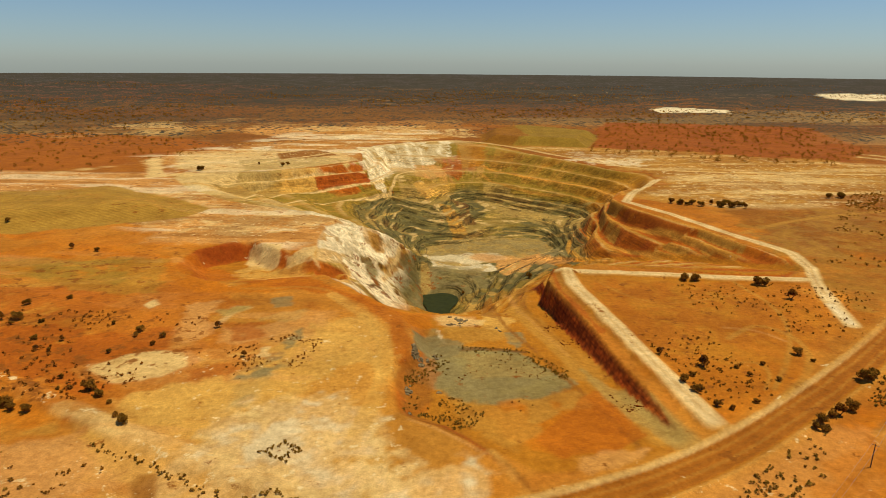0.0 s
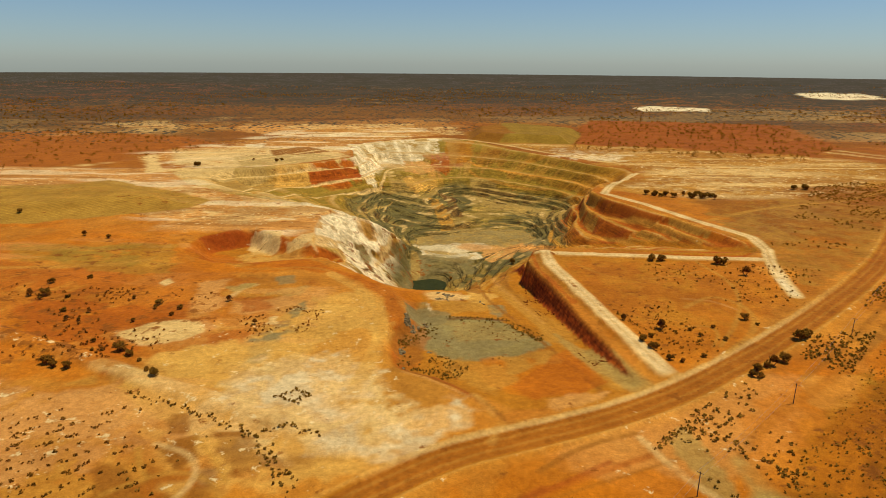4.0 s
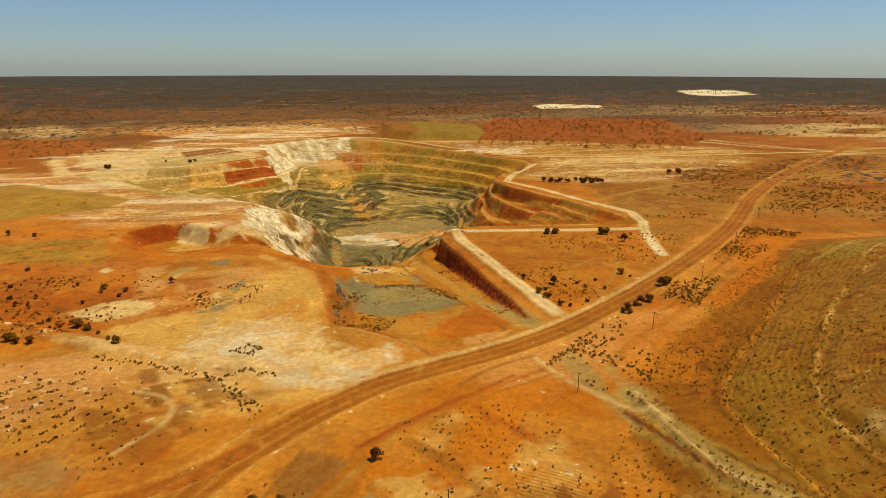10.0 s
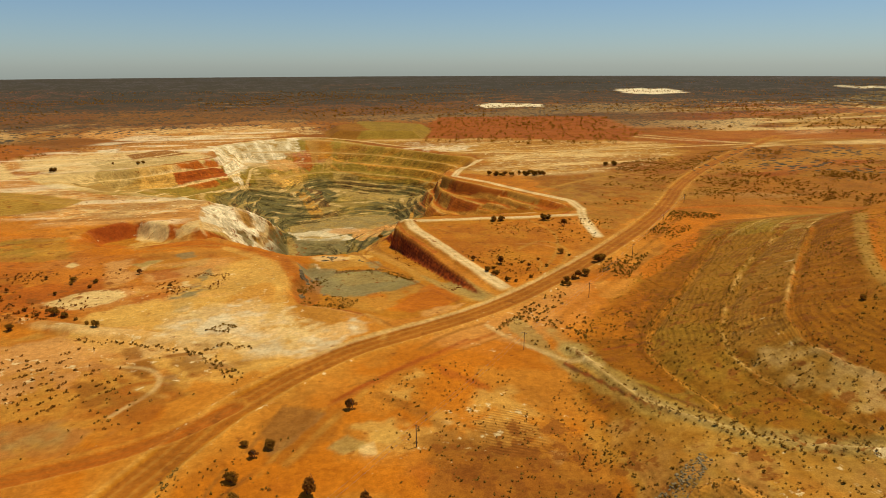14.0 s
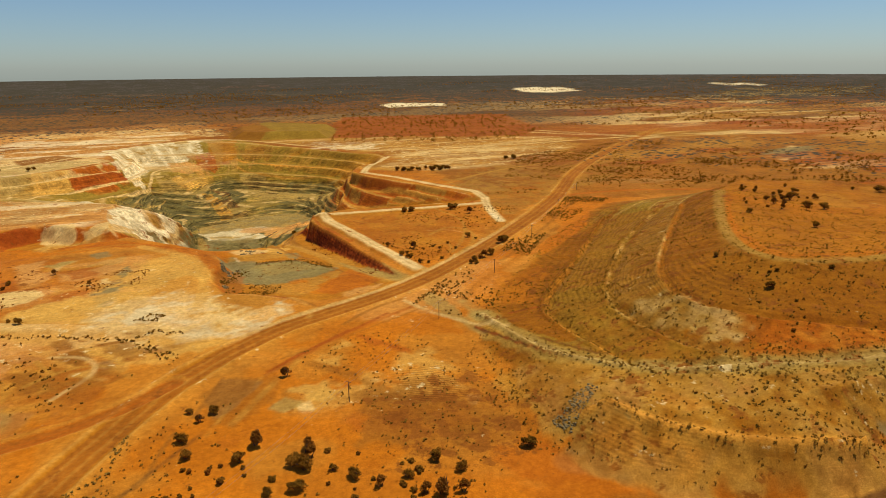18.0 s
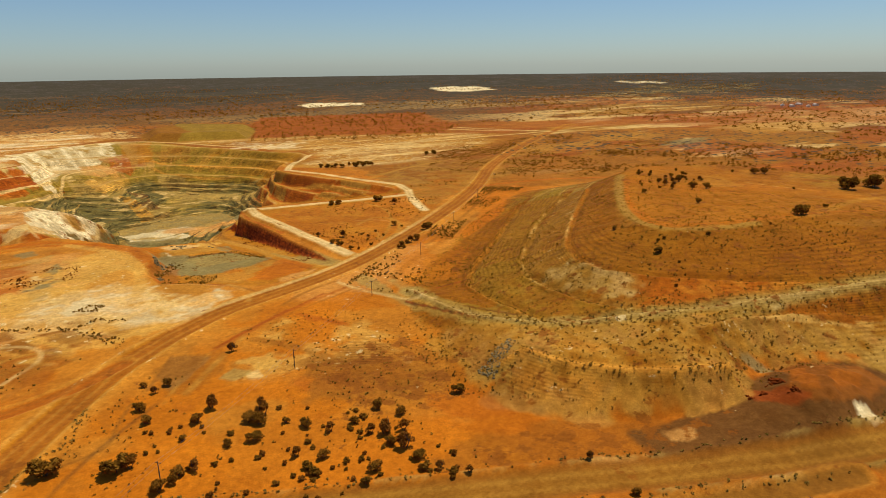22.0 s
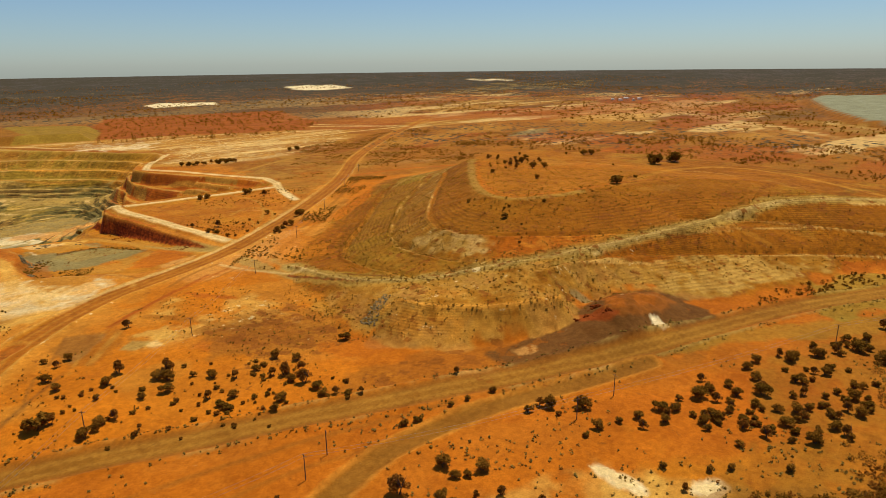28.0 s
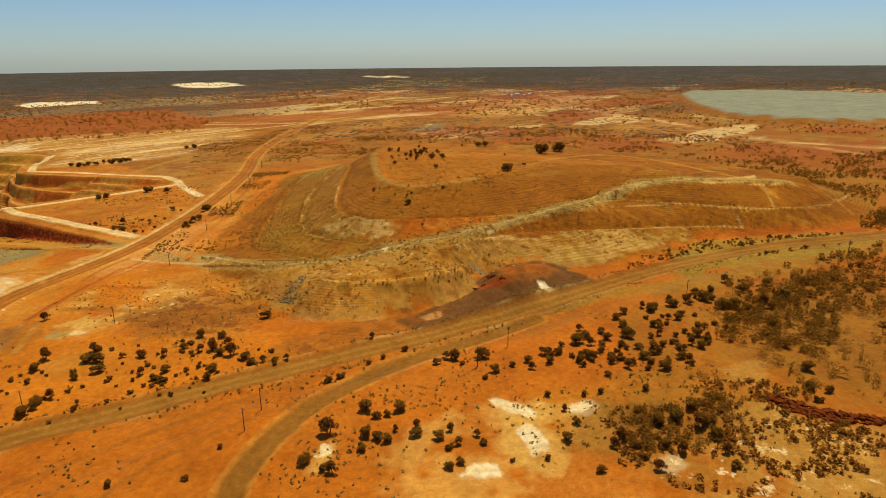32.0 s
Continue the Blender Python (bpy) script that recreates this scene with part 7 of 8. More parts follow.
fleck(clay, worked * (1 - smooth(-4, 4, inside(x, y, TAN_HEAP))), 0.40)
fleck(clay, behind, 0.42)
fleck(clay, beside, 0.42)
fleck(stain, np.maximum(worked, np.maximum(behind, beside)), 0.40)
fleck_area(clay, [(-120, 240), (-30, 300), (-14, 256), (-24, 210), (0, 170), (-20, 130), (-70, 110), (-120, 170)], 0.38, 14)
fleck_area(clay, [(-90, 205), (-30, 225), (-10, 180), (-10, 150), (-50, 135), (-90, 150)], 0.40, 14)
fleck_area(clay, [(-150, 236), (-110, 250), (-98, 242), (-108, 228), (-140, 226)], 0.40, 6)
fleck_area(clay, [(-260, 190), (-160, 185), (-90, 150), (-120, 110), (-260, 130)], 0.42, 14)
fleck_area(stain, [(-250, 300), (-110, 290), (-100, 240), (-160, 200), (-250, 200)], 0.46, 16)
fleck_area(stain, [(-260, 400), (-180, 420), (-160, 330), (-120, 300), (-260, 290)], 0.43, 16)
fleck_area(stain, [(95, 200), (72, 340), (80, 360), (200, 350), (190, 290), (140, 230)], 0.40, 12)
fleck_area(stain, [(20, 60), (70, 70), (80, 20), (60, 0), (20, 10)], 0.5, 10)
fleck_area(stain, [(60, -20), (110, -40), (140, -60), (80, -56), (40, -30)], 0.5, 10)
fleck_area(clay, [(0, 70), (20, 80), (60, 90), (70, 60), (30, 40), (0, 50)], 0.40, 10)
fleck_area(clay, [(40, 140), (110, 190), (150, 190), (110, 130), (60, 110)], 0.37, 10)
fleck(clay, smooth(6, 3, along(x, y, BUND)[0] + 3 * n_small), 0.40)
fleck(clay, smooth(6, 3, along(x, y, [p[:2] for p in DUMP_LINES[0]])[0]), 0.35)
fleck(clay, west_d * smooth(12, 14, rel) * smooth(24, 21, rel), 0.36)
fleck(clay, south_d * smooth(1.5, 4, rel) * smooth(20, 16, rel), 0.37)
fleck(stain, on_dump, 0.42)
fleck(stain, smooth(6, 3, d_road), 0.41)
fleck(clay, smooth(11, 9, d_road) * smooth(7, 8, d_road), 0.40)
for scrape_poly in SCRAPES:
    fleck_area(clay, scrape_poly, 0.58, 3)
fleck(clay, smooth(4, 1, np.hypot(x - 135, (y - 0) * 1.5)), 0.62)
fleck_area(clay, [(60, -170), (110, -190), (130, -228), (50, -225)], 0.42, 12)
fleck(clay, ip * smooth(-25, -30, rel), 0.28)
fleck(stain, ip, 0.36)
fleck(stain, cliff * smooth(-6, -14, rel), 0.44)
fleck(clay, np.maximum(smooth(1200, 1500, far), tail), 0.30)
fleck(stain, np.maximum(smooth(1300, 1600, far), tail), 0.30)
rock_mask = (dark * 0.35 * smooth(0.2, 0.5, steep) + 0.8 * wall_red + 0.25 * cliff * smooth(0.4, 0.8, steep)).clip(0, 1)
strata = (ip * smooth(-4, -10, rel) * smooth(380, 440, y) * (0.35 + 0.65 * smooth(-30, -40, rel)) * smooth(0.06, 0.3, steep)).clip(0, 1)
strata = np.maximum(strata * (1 - cliff), 0.5 * wall_red)
runs = (ip * smooth(-1, -4, rel) * smooth(0.2, 0.45, steep) * smooth(330, 380, y) * (1 - 0.6 * dark) * (1 - 0.75 * arm)).clip(0, 1)
runs = np.maximum(runs, 0.8 * on_dump * smooth(0.25, 0.45, steep))
rock_mask = rock_mask * (1 - 0.7 * dark)
scrub = smooth(1150, 1450, far + 200 * fbm(x * 0.5, y, 150, 351, 5)) * (0.42 + 0.35 * smooth(1700, 2600, far) - 0.16 * east * smooth(2900, 2300, far))
scrub = np.maximum(scrub, 0.36 * smooth(0, 40, inside(x, y, PLAIN_EAST)) * smooth(700, 900, far))
pale_far = smooth(0.42, 0.5, soil[:, 1])
scrub = scrub * (1 - tail) * (1 - pale_far) * (1 - smooth(-5, 5, inside(x, y, FAR_HEAP))) * (1 - smooth(-5, 5, inside(x, y, RED_FIELD))) * (inside(x, y, RIM) < -60)

# ---- the sheet of ground, cut along the plan into its pieces ----
CX, CY = 0.25 * (GX[1:, 1:] + GX[:-1, 1:] + GX[1:, :-1] + GX[:-1, :-1]), 0.25 * (GY[1:, 1:] + GY[:-1, 1:] + GY[1:, :-1] + GY[:-1, :-1])
fx, fy = CX.ravel(), CY.ravel()
piece = np.zeros(len(fx), int)
piece[inside(fx, fy, DUMP) > 0] = 2
piece[inside(fx, fy, FAR_HEAP) > 0] = 3
piece[inside(fx, fy, TAN_HEAP) > 0] = 4
piece[inside(fx, fy, TAILINGS) > 0] = 5
piece[along(fx, fy, TRACK_LOW)[0] < 7.5] = 7
piece[along(fx, fy, TRACK_BROWN)[0] < 4.5] = 7
piece[inside(fx, fy, RIM) > 0] = 1
piece[along(fx, fy, ROAD)[0] < 7.5] = 6
piece[(along(fx, fy, ROAD_WEST)[0] < 5) & (piece == 0)] = 6
piece[(along(fx, fy, ROAD_EAST)[0] < 6) & (piece == 0)] = 6
for line in WHITE_ROADS:
    piece[(along(fx, fy, line)[0] < 4.8) & (piece == 0)] = 8
ii, jj = np.meshgrid(np.arange(len(XS) - 1), np.arange(len(YS) - 1), indexing="ij")
a0 = (ii * len(YS) + jj).ravel()
QUADS = np.stack([a0, a0 + len(YS), a0 + len(YS) + 1, a0 + 1], 1)
POINTS = np.stack([GX.ravel(), GY.ravel(), GZ.ravel()], 1)


def mesh_from(name, verts, quads, material, smooth_shade=True):
    me = bpy.data.meshes.new(name)
    k = quads.shape[1]
    me.vertices.add(len(verts))
    me.vertices.foreach_set("co", np.ascontiguousarray(verts, np.float32).ravel())
    me.loops.add(len(quads) * k)
    me.loops.foreach_set("vertex_index", np.ascontiguousarray(quads, np.int32).ravel())
    me.polygons.add(len(quads))
    me.polygons.foreach_set("loop_start", np.arange(0, len(quads) * k, k, dtype=np.int32))
    me.polygons.foreach_set("use_smooth", np.full(len(quads), smooth_shade))
    me.update(calc_edges=True)
    me.materials.append(material)
    return me


def sheet(name, number, label, category, kind="structure"):
    q = QUADS[piece == number]
    used, back = np.unique(q, return_inverse=True)
    me = mesh_from(name, POINTS[used], back.reshape(q.shape), SOIL)
    c = me.color_attributes.new("soil", "FLOAT_COLOR", "POINT")
    c.data.foreach_set("color", np.c_[soil[used], np.ones(len(used))].astype(np.float32).ravel())
    r = me.attributes.new("rock", "FLOAT", "POINT")
    r.data.foreach_set("value", rock_mask[used].astype(np.float32))
    for key, values in (("rip", rip), ("furrow", furrow), ("clay", clay), ("stain", stain), ("strata", strata), ("runs", runs), ("scrub", scrub)):
        a = me.attributes.new(key, "FLOAT", "POINT")
        a.data.foreach_set("value", values[used].astype(np.float32))
    return tagged(new(name, me), label, category, kind=kind)


sheet("ground", 0, "bare orange and red desert soil with pale worked patches", "ground")
sheet("open_pit", 1, "deep terraced open mine pit with white, red and grey-green rock walls", "mine pit")
sheet("waste_dump", 2, "flat-topped ochre waste rock dump with benches and a pale ramp", "waste dump")
sheet("spoil_heap", 3, "low olive and brown flat-topped spoil heap behind the pit", "spoil heap")
sheet("spoil_heap", 4, "broad low tan spoil heap beside the pit", "spoil heap")
sheet("tailings_dam", 5, "wide grey-green tailings pond inside a brown earth dam", "tailings dam")
sheet("road", 6, "graded orange dirt haul road with darker wheel ruts", "road")
sheet("road", 7, "brown dirt track with scrub along its verges", "road")
sheet("road", 8, "pale gravel track along the pit edge", "road")


# ---- things ----
def part(name, me, parent, label=""):
    ob = new(name, me)
    ob.parent = parent
    if label:
        ob["label"] = label
    return ob


def mesh_of(name, bm, material):
    me = bpy.data.meshes.new(name)
    bm.to_mesh(me)
    bm.free()
    me.materials.append(material)
    return me


def tube(bm, points, radii, sides=6):
    """A tapered tube through points."""
    rings = []
    for k, p in enumerate(points):
        d = (points[min(k + 1, len(points) - 1)] - points[max(k - 1, 0)]).normalized()
        u = d.orthogonal().normalized()
        v = d.cross(u)
        rings.append([bm.verts.new(p + radii[k] * (math.cos(a) * u + math.sin(a) * v))
                      for a in (2 * math.pi * s / sides for s in range(sides))])
    for r0, r1 in zip(rings, rings[1:]):
        for s in range(sides):
            bm.faces.new((r0[s], r0[(s + 1) % sides], r1[(s + 1) % sides], r1[s]))
    bm.faces.new(rings[-1])
    bm.faces.new(rings[0][::-1])


def leaf_cloud(rng, clumps, per, size):
    """Leaf quads scattered over clumps (centre, radii)."""
    verts = []
    for c, r in clumps:
        d = rng.normal(size=(per, 3))
        d /= np.linalg.norm(d, axis=1)[:, None]
        pos = np.array(c) + d * np.array(r) * (0.55 + 0.5 * rng.rand(per, 1))
        up = rng.normal(size=(per, 3)) + 0.35 * d + np.array((0, 0, 1.3))
        up /= np.linalg.norm(up, axis=1)[:, None]
        u = np.cross(up, rng.normal(size=(per, 3)))
        u /= np.linalg.norm(u, axis=1)[:, None] + 1e-9
        v = np.cross(up, u)
        s = size * (0.6 + 0.8 * rng.rand(per, 1))
        verts.append(np.stack([pos - u * s - v * s * 0.6, pos + u * s - v * s * 0.6, pos + u * s * 0.8 + v * s * 0.6, pos - u * s * 0.8 + v * s * 0.6], 1))
    v = np.concatenate(verts).reshape(-1, 3)
    return v, np.arange(len(v)).reshape(-1, 4)


def tree_kind(name, seed, height, spread, clumps, per, leaf, material, label, group):
    """A desert tree of several stems: trunk and limbs, and a crown of many small leaf sprays."""
    rng = np.random.RandomState(seed)
    top = new(name)
    bm = bmesh.new()
    tips, heads = [], []
    stems = rng.randint(2, 4)
    for s in range(stems):
        a = 2 * math.pi * (s + rng.rand() * 0.7) / stems
        lean = spread * (0.14 + 0.16 * rng.rand())
        fork = Vector((math.cos(a) * lean, math.sin(a) * lean, height * (0.32 + 0.15 * rng.rand())))
        base = Vector((0.12 * math.cos(a), 0.12 * math.sin(a), -0.3))
        tube(bm, [base, base.lerp(fork, 0.5) + Vector((0.08, -0.05, 0.1)), fork], [0.15, 0.11, 0.085])
        for k in range(3):
            b = a + rng.uniform(-1.3, 1.3)
            r = spread * rng.uniform(0.22, 0.46)
            tip = Vector((math.cos(b) * r, math.sin(b) * r, height * rng.uniform(0.55, 0.85)))
            tube(bm, [fork, fork.lerp(tip, 0.55) + Vector((0, 0, 0.15)), tip], [0.075, 0.05, 0.02], 5)
            tips.append(tip)
    for k in range(clumps):
        a, r = rng.rand() * 6.28, spread * 0.5 * math.sqrt(rng.rand()) * 0.68
        t = tips[k % len(tips)]
        c = (0.5 * t.x + 0.6 * math.cos(a) * r, 0.5 * t.y + 0.6 * math.sin(a) * r, height * (0.76 - 0.5 * (r / spread) - 0.34 * rng.rand()))
        r = spread * rng.uniform(0.15, 0.23)
        heads.append((c, (r, r, r * rng.uniform(0.6, 0.85))))
    v, q = leaf_cloud(rng, heads, per, leaf)
    part("trunk", mesh_of("trunk", bm, BARK), top)
    part("crown", mesh_from("crown", v, q, material, False), top)
    return tagged(top, label, "tree", group)


def bush_kind(name, seed, height, spread, per, leaf, material, label, group):
    """A round desert bush, leafy to the ground."""
    rng = np.random.RandomState(seed)
    top = new(name)
    bm = bmesh.new()
    for s in range(4):
        a = 2 * math.pi * s / 4 + rng.rand()
        tip = Vector((math.cos(a) * spread * 0.3, math.sin(a) * spread * 0.3, height * 0.6))
        tube(bm, [Vector((0, 0, -0.2)), tip * 0.5 + Vector((0, 0, 0.1)), tip], [0.06, 0.04, 0.015], 5)
    heads = []
    for k in range(9):
        a, r = rng.rand() * 6.28, spread * 0.5 * math.sqrt(rng.rand()) * 0.75
        heads.append(((math.cos(a) * r, math.sin(a) * r, height * rng.uniform(0.3, 0.75)), (spread * 0.2, spread * 0.2, height * 0.26)))
    v, q = leaf_cloud(rng, heads, per, leaf)
    part("stems", mesh_of("stems", bm, BARK), top)
    part("foliage", mesh_from("foliage", v, q, material, False), top)
    return tagged(top, label, "bush", group)


PARK = (0, -400, -60)
TREES = [
    tree_kind("mulga_tree", 11, 4.6, 5.2, 18, 95, 0.19, LEAF, "dark olive mulga tree with several thin stems on red soil", "desert trees"),
    tree_kind("mulga_tree", 12, 3.8, 4.6, 16, 90, 0.18, LEAF, "dark olive mulga tree with several thin stems on red soil", "desert trees"),
    tree_kind("mulga_tree", 13, 5.2, 6.0, 22, 100, 0.2, LEAF_GREEN, "broad dark green desert tree with a ragged crown", "desert trees"),
    tree_kind("mulga_tree", 14, 3.2, 3.4, 13, 85, 0.17, LEAF, "small dark olive mulga tree on bare soil", "desert trees"),
    tree_kind("mulga_tree", 15, 4.2, 3.6, 13, 75, 0.16, LEAF_DRY, "thin brownish half-dry desert tree", "desert trees")]
BUSHES = [
    bush_kind("bush", 21, 2.2, 3.2, 58, 0.22, LEAF_GREEN, "round dark green desert bush on orange soil", "desert bushes"),
    bush_kind("bush", 22, 1.6, 2.2, 46, 0.19, LEAF, "low dark olive desert bush", "desert bushes"),
    bush_kind("bush", 23, 1.3, 1.8, 40, 0.17, LEAF_DRY, "small dry brown desert bush", "desert bushes")]
used_kinds = set()


def plant(kind, px, py, scale, turn):
    m = pose(px, py, ground_z(px, py) - 0.05, 0, 0, turn)
    if kind not in used_kinds:
        used_kinds.add(kind)
        kind.scale = (scale,) * 3
        kind.matrix_basis = m @ Matrix.Diagonal((scale, scale, scale, 1))
        return kind
    ob = copy_thing(kind, m)
    ob.scale = (scale,) * 3
    return ob


# place and width of each tree
FLAT_TREES = [(-18, 44, 5.9), (-24, 37, 4.7), (-6, 25, 5.6), (-3, 30, 5.0), (-9, 28, 4.2), (-3, 35, 5.0), (-10, 16, 4.9), (-8, 30, 4.1), (7, 15, 4.5), (-1, 0, 3.8), (13, 8, 3.9),
              (6, -5, 4.2), (0, -8, 3.7), (1, -12, 3.6), (11, -11, 2.3), (17, -19, 4.6), (12, -24, 3.1), (24, 0, 3.9), (28, -2, 5.9), (27, -9, 4.3),
              (30, -13, 6.2), (38, 6, 4.1), (33, 14, 4.6), (31, -21, 4.2), (30, -26, 3.7), (34, -28, 3.2), (36, -33, 2.7), (40, -35, 2.7), (22, 9, 3.5)]
WEST_FLAT_TREES = [(63, 9, 4.8), (-29, 70, 4.0), (-29, 9, 4.2), (-34, 9, 4.2), (-40, 4, 5.1), (-46, 20, 3.9), (-39, 45, 4.2), (-30, 28, 3.0),
                   (-18, 17, 3.4), (2, 21, 3.0), (34, -4, 4.4), (26, 10, 2.5), (-68, 29, 8.3), (-50, 20, 8.0), (-45, 25, 2.8), (-34, 66, 3.3),
                   (-37, 73, 2.9), (-40, 55, 4.5), (-36, 6, 3.8)]
ROADSIDE_TREES = [(75, -48, 2.9), (38, -62, 3.3), (43, -63, 3.3), (57, -64, 3.0), (64, -65, 3.1), (75, -67, 3.1), (33, -86, 5.4), (40, -95, 5.0),
                  (32, -92, 3.4), (35, -94, 3.0), (32, -109, 4.0), (16, -86, 6.7), (22, -97, 4.7), (23, -101, 4.0), (24, -104, 3.9), (16, -101, 3.5),
                  (30, -102, 2.6), (36, -106, 3.3), (1, -92, 4.5), (2, -99, 3.1), (3, -102, 4.4), (-10, -66, 1.9), (-25, -71, 2.1), (-40, -57, 2.9), (13, -99, 1.4)]
EAST_TREES = [(74, -84, 3.6), (80, -84, 3.6), (82, -87, 5.4), (87, -95, 2.7), (90, -95, 5.9), (80, -92, 2.2), (82, -106, 4.3), (76, -106, 2.5),
              (90, -109, 3.0), (97, -112, 4.0), (93, -116, 3.5), (107, -114, 5.0), (110, -118, 4.1), (101, -119, 4.0), (137, -114, 3.5), (124, -120, 6.2),
              (131, -120, 3.9), (113, -127, 3.2), (106, -131, 3.1), (112, -132, 2.7), (135, -128, 4.4), (158, -122, 4.2), (166, -122, 4.3), (142, -134, 5.9),
              (134, -142, 3.8), (131, -138, 2.8), (118, -137, 4.1), (104, -142, 3.0), (126, -130, 2.8), (119, -145, 3.6), (177, -131, 6.0), (178, -126, 3.9)]
WOOD_TREES = [(188, -137, 5.6), (196, -133, 3.5), (161, -141, 3.6), (172, -141, 3.2), (180, -144, 3.3), (197, -141, 4.0), (212, -140, 4.2), (205, -147, 7.0),
              (220, -146, 4.3), (238, -148, 5.1), (229, -158, 5.6), (200, -157, 6.9), (205, -161, 6.4), (246, -167, 5.8), (230, -176, 8.0), (214, -172, 7.1),
              (142, -149, 3.4), (148, -152, 3.0), (155, -150, 3.0), (134, -162, 4.2), (122, -157, 5.0), (124, -151, 3.2), (118, -152, 2.7), (132, -164, 3.2),
              (150, -162, 4.9), (160, -157, 5.1), (78, -131, 2.8), (73, -140, 2.7), (86, -141, 2.8), (91, -145, 2.9), (102, -157, 3.4)]
RISE_TREES = [(33, -122, 2.8), (36, -123, 3.2), (25, -128, 3.4), (29, -129, 3.1), (35, -116, 3.9), (41, -116, 3.3), (43, -125, 2.9), (41, -129, 2.5),
              (39, -141, 1.7), (58, -149, 4.0), (68, -147, 3.4), (46, -149, 2.1), (64, -162, 3.6), (68, -162, 4.8), (67, -167, 3.6), (73, -174, 4.1),
              (63, -171, 2.9), (61, -177, 3.9), (50, -164, 3.1), (75, -194, 3.3), (73, -180, 4.4), (84, -168, 5.6), (90, -172, 5.9), (94, -181, 5.2),
              (88, -185, 5.2), (81, -190, 3.8), (138, -203, 4.2), (131, -207, 3.2), (154, -200, 5.4), (140, -209, 3.7), (89, -180, 5.9), (99, -174, 5.3)]
NORTH_TREES = [(142, 351, 6.1), (148, 350, 6.1), (183, 343, 8.0), (187, 318, 6.3), (94, 250, 3.9), (109, 238, 5.7), (95, 223, 4.4), (97, 215, 4.7), (101, 206, 3.7), (106, 204, 2.3), (154, 250, 4.6), (129, 191, 3.7), (133, 195, 4.8), (132, 190, 3.3), (142, 200, 5.4), (149, 204, 5.5), (139, 199, 3.4), (170, 227, 7.7), (174, 230, 4.5), (117, 209, 2.4), (134, 240, 2.2), (124, 230, 2.6), (134, 226, 2.6), (122, 237, 2.1), (101, 230, 2.5), (157, 243, 2.0)]
WEST_TREES = [(-214, 282, 4.7), (-206, 283, 6.0), (-214, 302, 4.2), (-184, 260, 3.1), (-176, 249, 2.9), (-192, 279, 2.9), (-170, 248, 2.6), (-171, 259, 3.0), (-197, 311, 3.1), (-157, 278, 2.8), (-140, 269, 4.1), (-140, 264, 2.9), (-128, 255, 2.5), (-127, 263, 3.4), (-143, 246, 2.8), (-106, 275, 3.7), (-85, 245, 3.1), (-150, 223, 2.6), (-142, 215, 2.3), (-134, 214, 5.5), (-128, 210, 3.9), (-138, 218, 2.6), (-109, 190, 4.5), (-114, 194, 2.8), (-148, 198, 4.4), (-158, 202, 5.6), (-154, 199, 4.0), (-146, 214, 2.0), (-122, 205, 1.9), (-205, 276, 2.9)]
FAR_TREES = [(-253, 411, 4.5), (-232, 404, 4), (-340, 476, 5), (-304, 782, 9), (-213, 828, 7), (-247, 838, 4), (-209, 840, 6), (-1, 88, 4.6)]
GROVE_TREES = [(217, 589, 6.9), (224, 584, 8.0), (234, 582, 6.9), (240, 576, 6.8), (252, 583, 5.8), (257, 572, 8.6), (267, 571, 8.6), (276, 575, 7.6), (384, 617, 7.3), (396, 618, 8.7), (228, 578, 5.1), (267, 585, 6.5), (276, 563, 5.2), (70, 483, 6.3), (17, 505, 3.7)]
DUMP_TREES = [(418, 65, 13.3), (451, 64, 14.0), (298, 26, 8.8), (190, 31, 4.1), (222, 28, 2.5), (198, 68, 3.2), (328, 135, 7.1), (273, 117, 3.9), (319, 116, 5.9), (322, 107, 5.9), (423, 140, 7.2), (431, 137, 7.2), (330, 31, 3.1), (277, 78, 4.5), (199, 39, 1.8), (202, 38, 1.8), (172, 4, 1.6), (323, 169, 3.7), (297, 143, 2.6), (264, 22, 1.7), (412, 152, 3.1), (375, 78, 2.2), (190, 18, 1.4), (178, 25, 1.1)]
rng = np.random.RandomState(77)
WIDTH = [5.0, 4.4, 5.7, 3.4, 3.6, 3.2, 2.2, 1.8]


def grow(px, py, wide):
    """A tree or bush of about that width."""
    if wide < 2.6:
        k = rng.randint(5, 8)
    elif wide > 7.4:
        k = 5
    elif wide < 3.8:
        k = (1, 3, 4, 5, 3)[rng.randint(5)]
    else:
        k = (0, 1, 2, 0, 4)[rng.randint(5)]
    plant((TREES + BUSHES)[k], px, py, wide / WIDTH[k], rng.uniform(0, 360))


for places in (FLAT_TREES, WEST_FLAT_TREES, ROADSIDE_TREES, EAST_TREES, WOOD_TREES, RISE_TREES, DUMP_TREES, NORTH_TREES, WEST_TREES, FAR_TREES, GROVE_TREES):
    for px, py, wide in places:
        grow(px, py, wide)


def scatter(count, poly, seed, keep=None):
    """Random places inside a polygon."""
    r = np.random.RandomState(seed)
    px, py = [p[0] for p in poly], [p[1] for p in poly]
    out = []
    for _ in range(150):
        if len(out) >= count:
            break
        a = np.stack([r.uniform(min(px), max(px), 400), r.uniform(min(py), max(py), 400)], 1)
        ok = inside(a[:, 0], a[:, 1], poly) > 0
        if keep is not None:
            ok &= keep(a[:, 0], a[:, 1]) > r.rand(400)
        out += [tuple(v) for v in a[ok]]
    return out[:count]


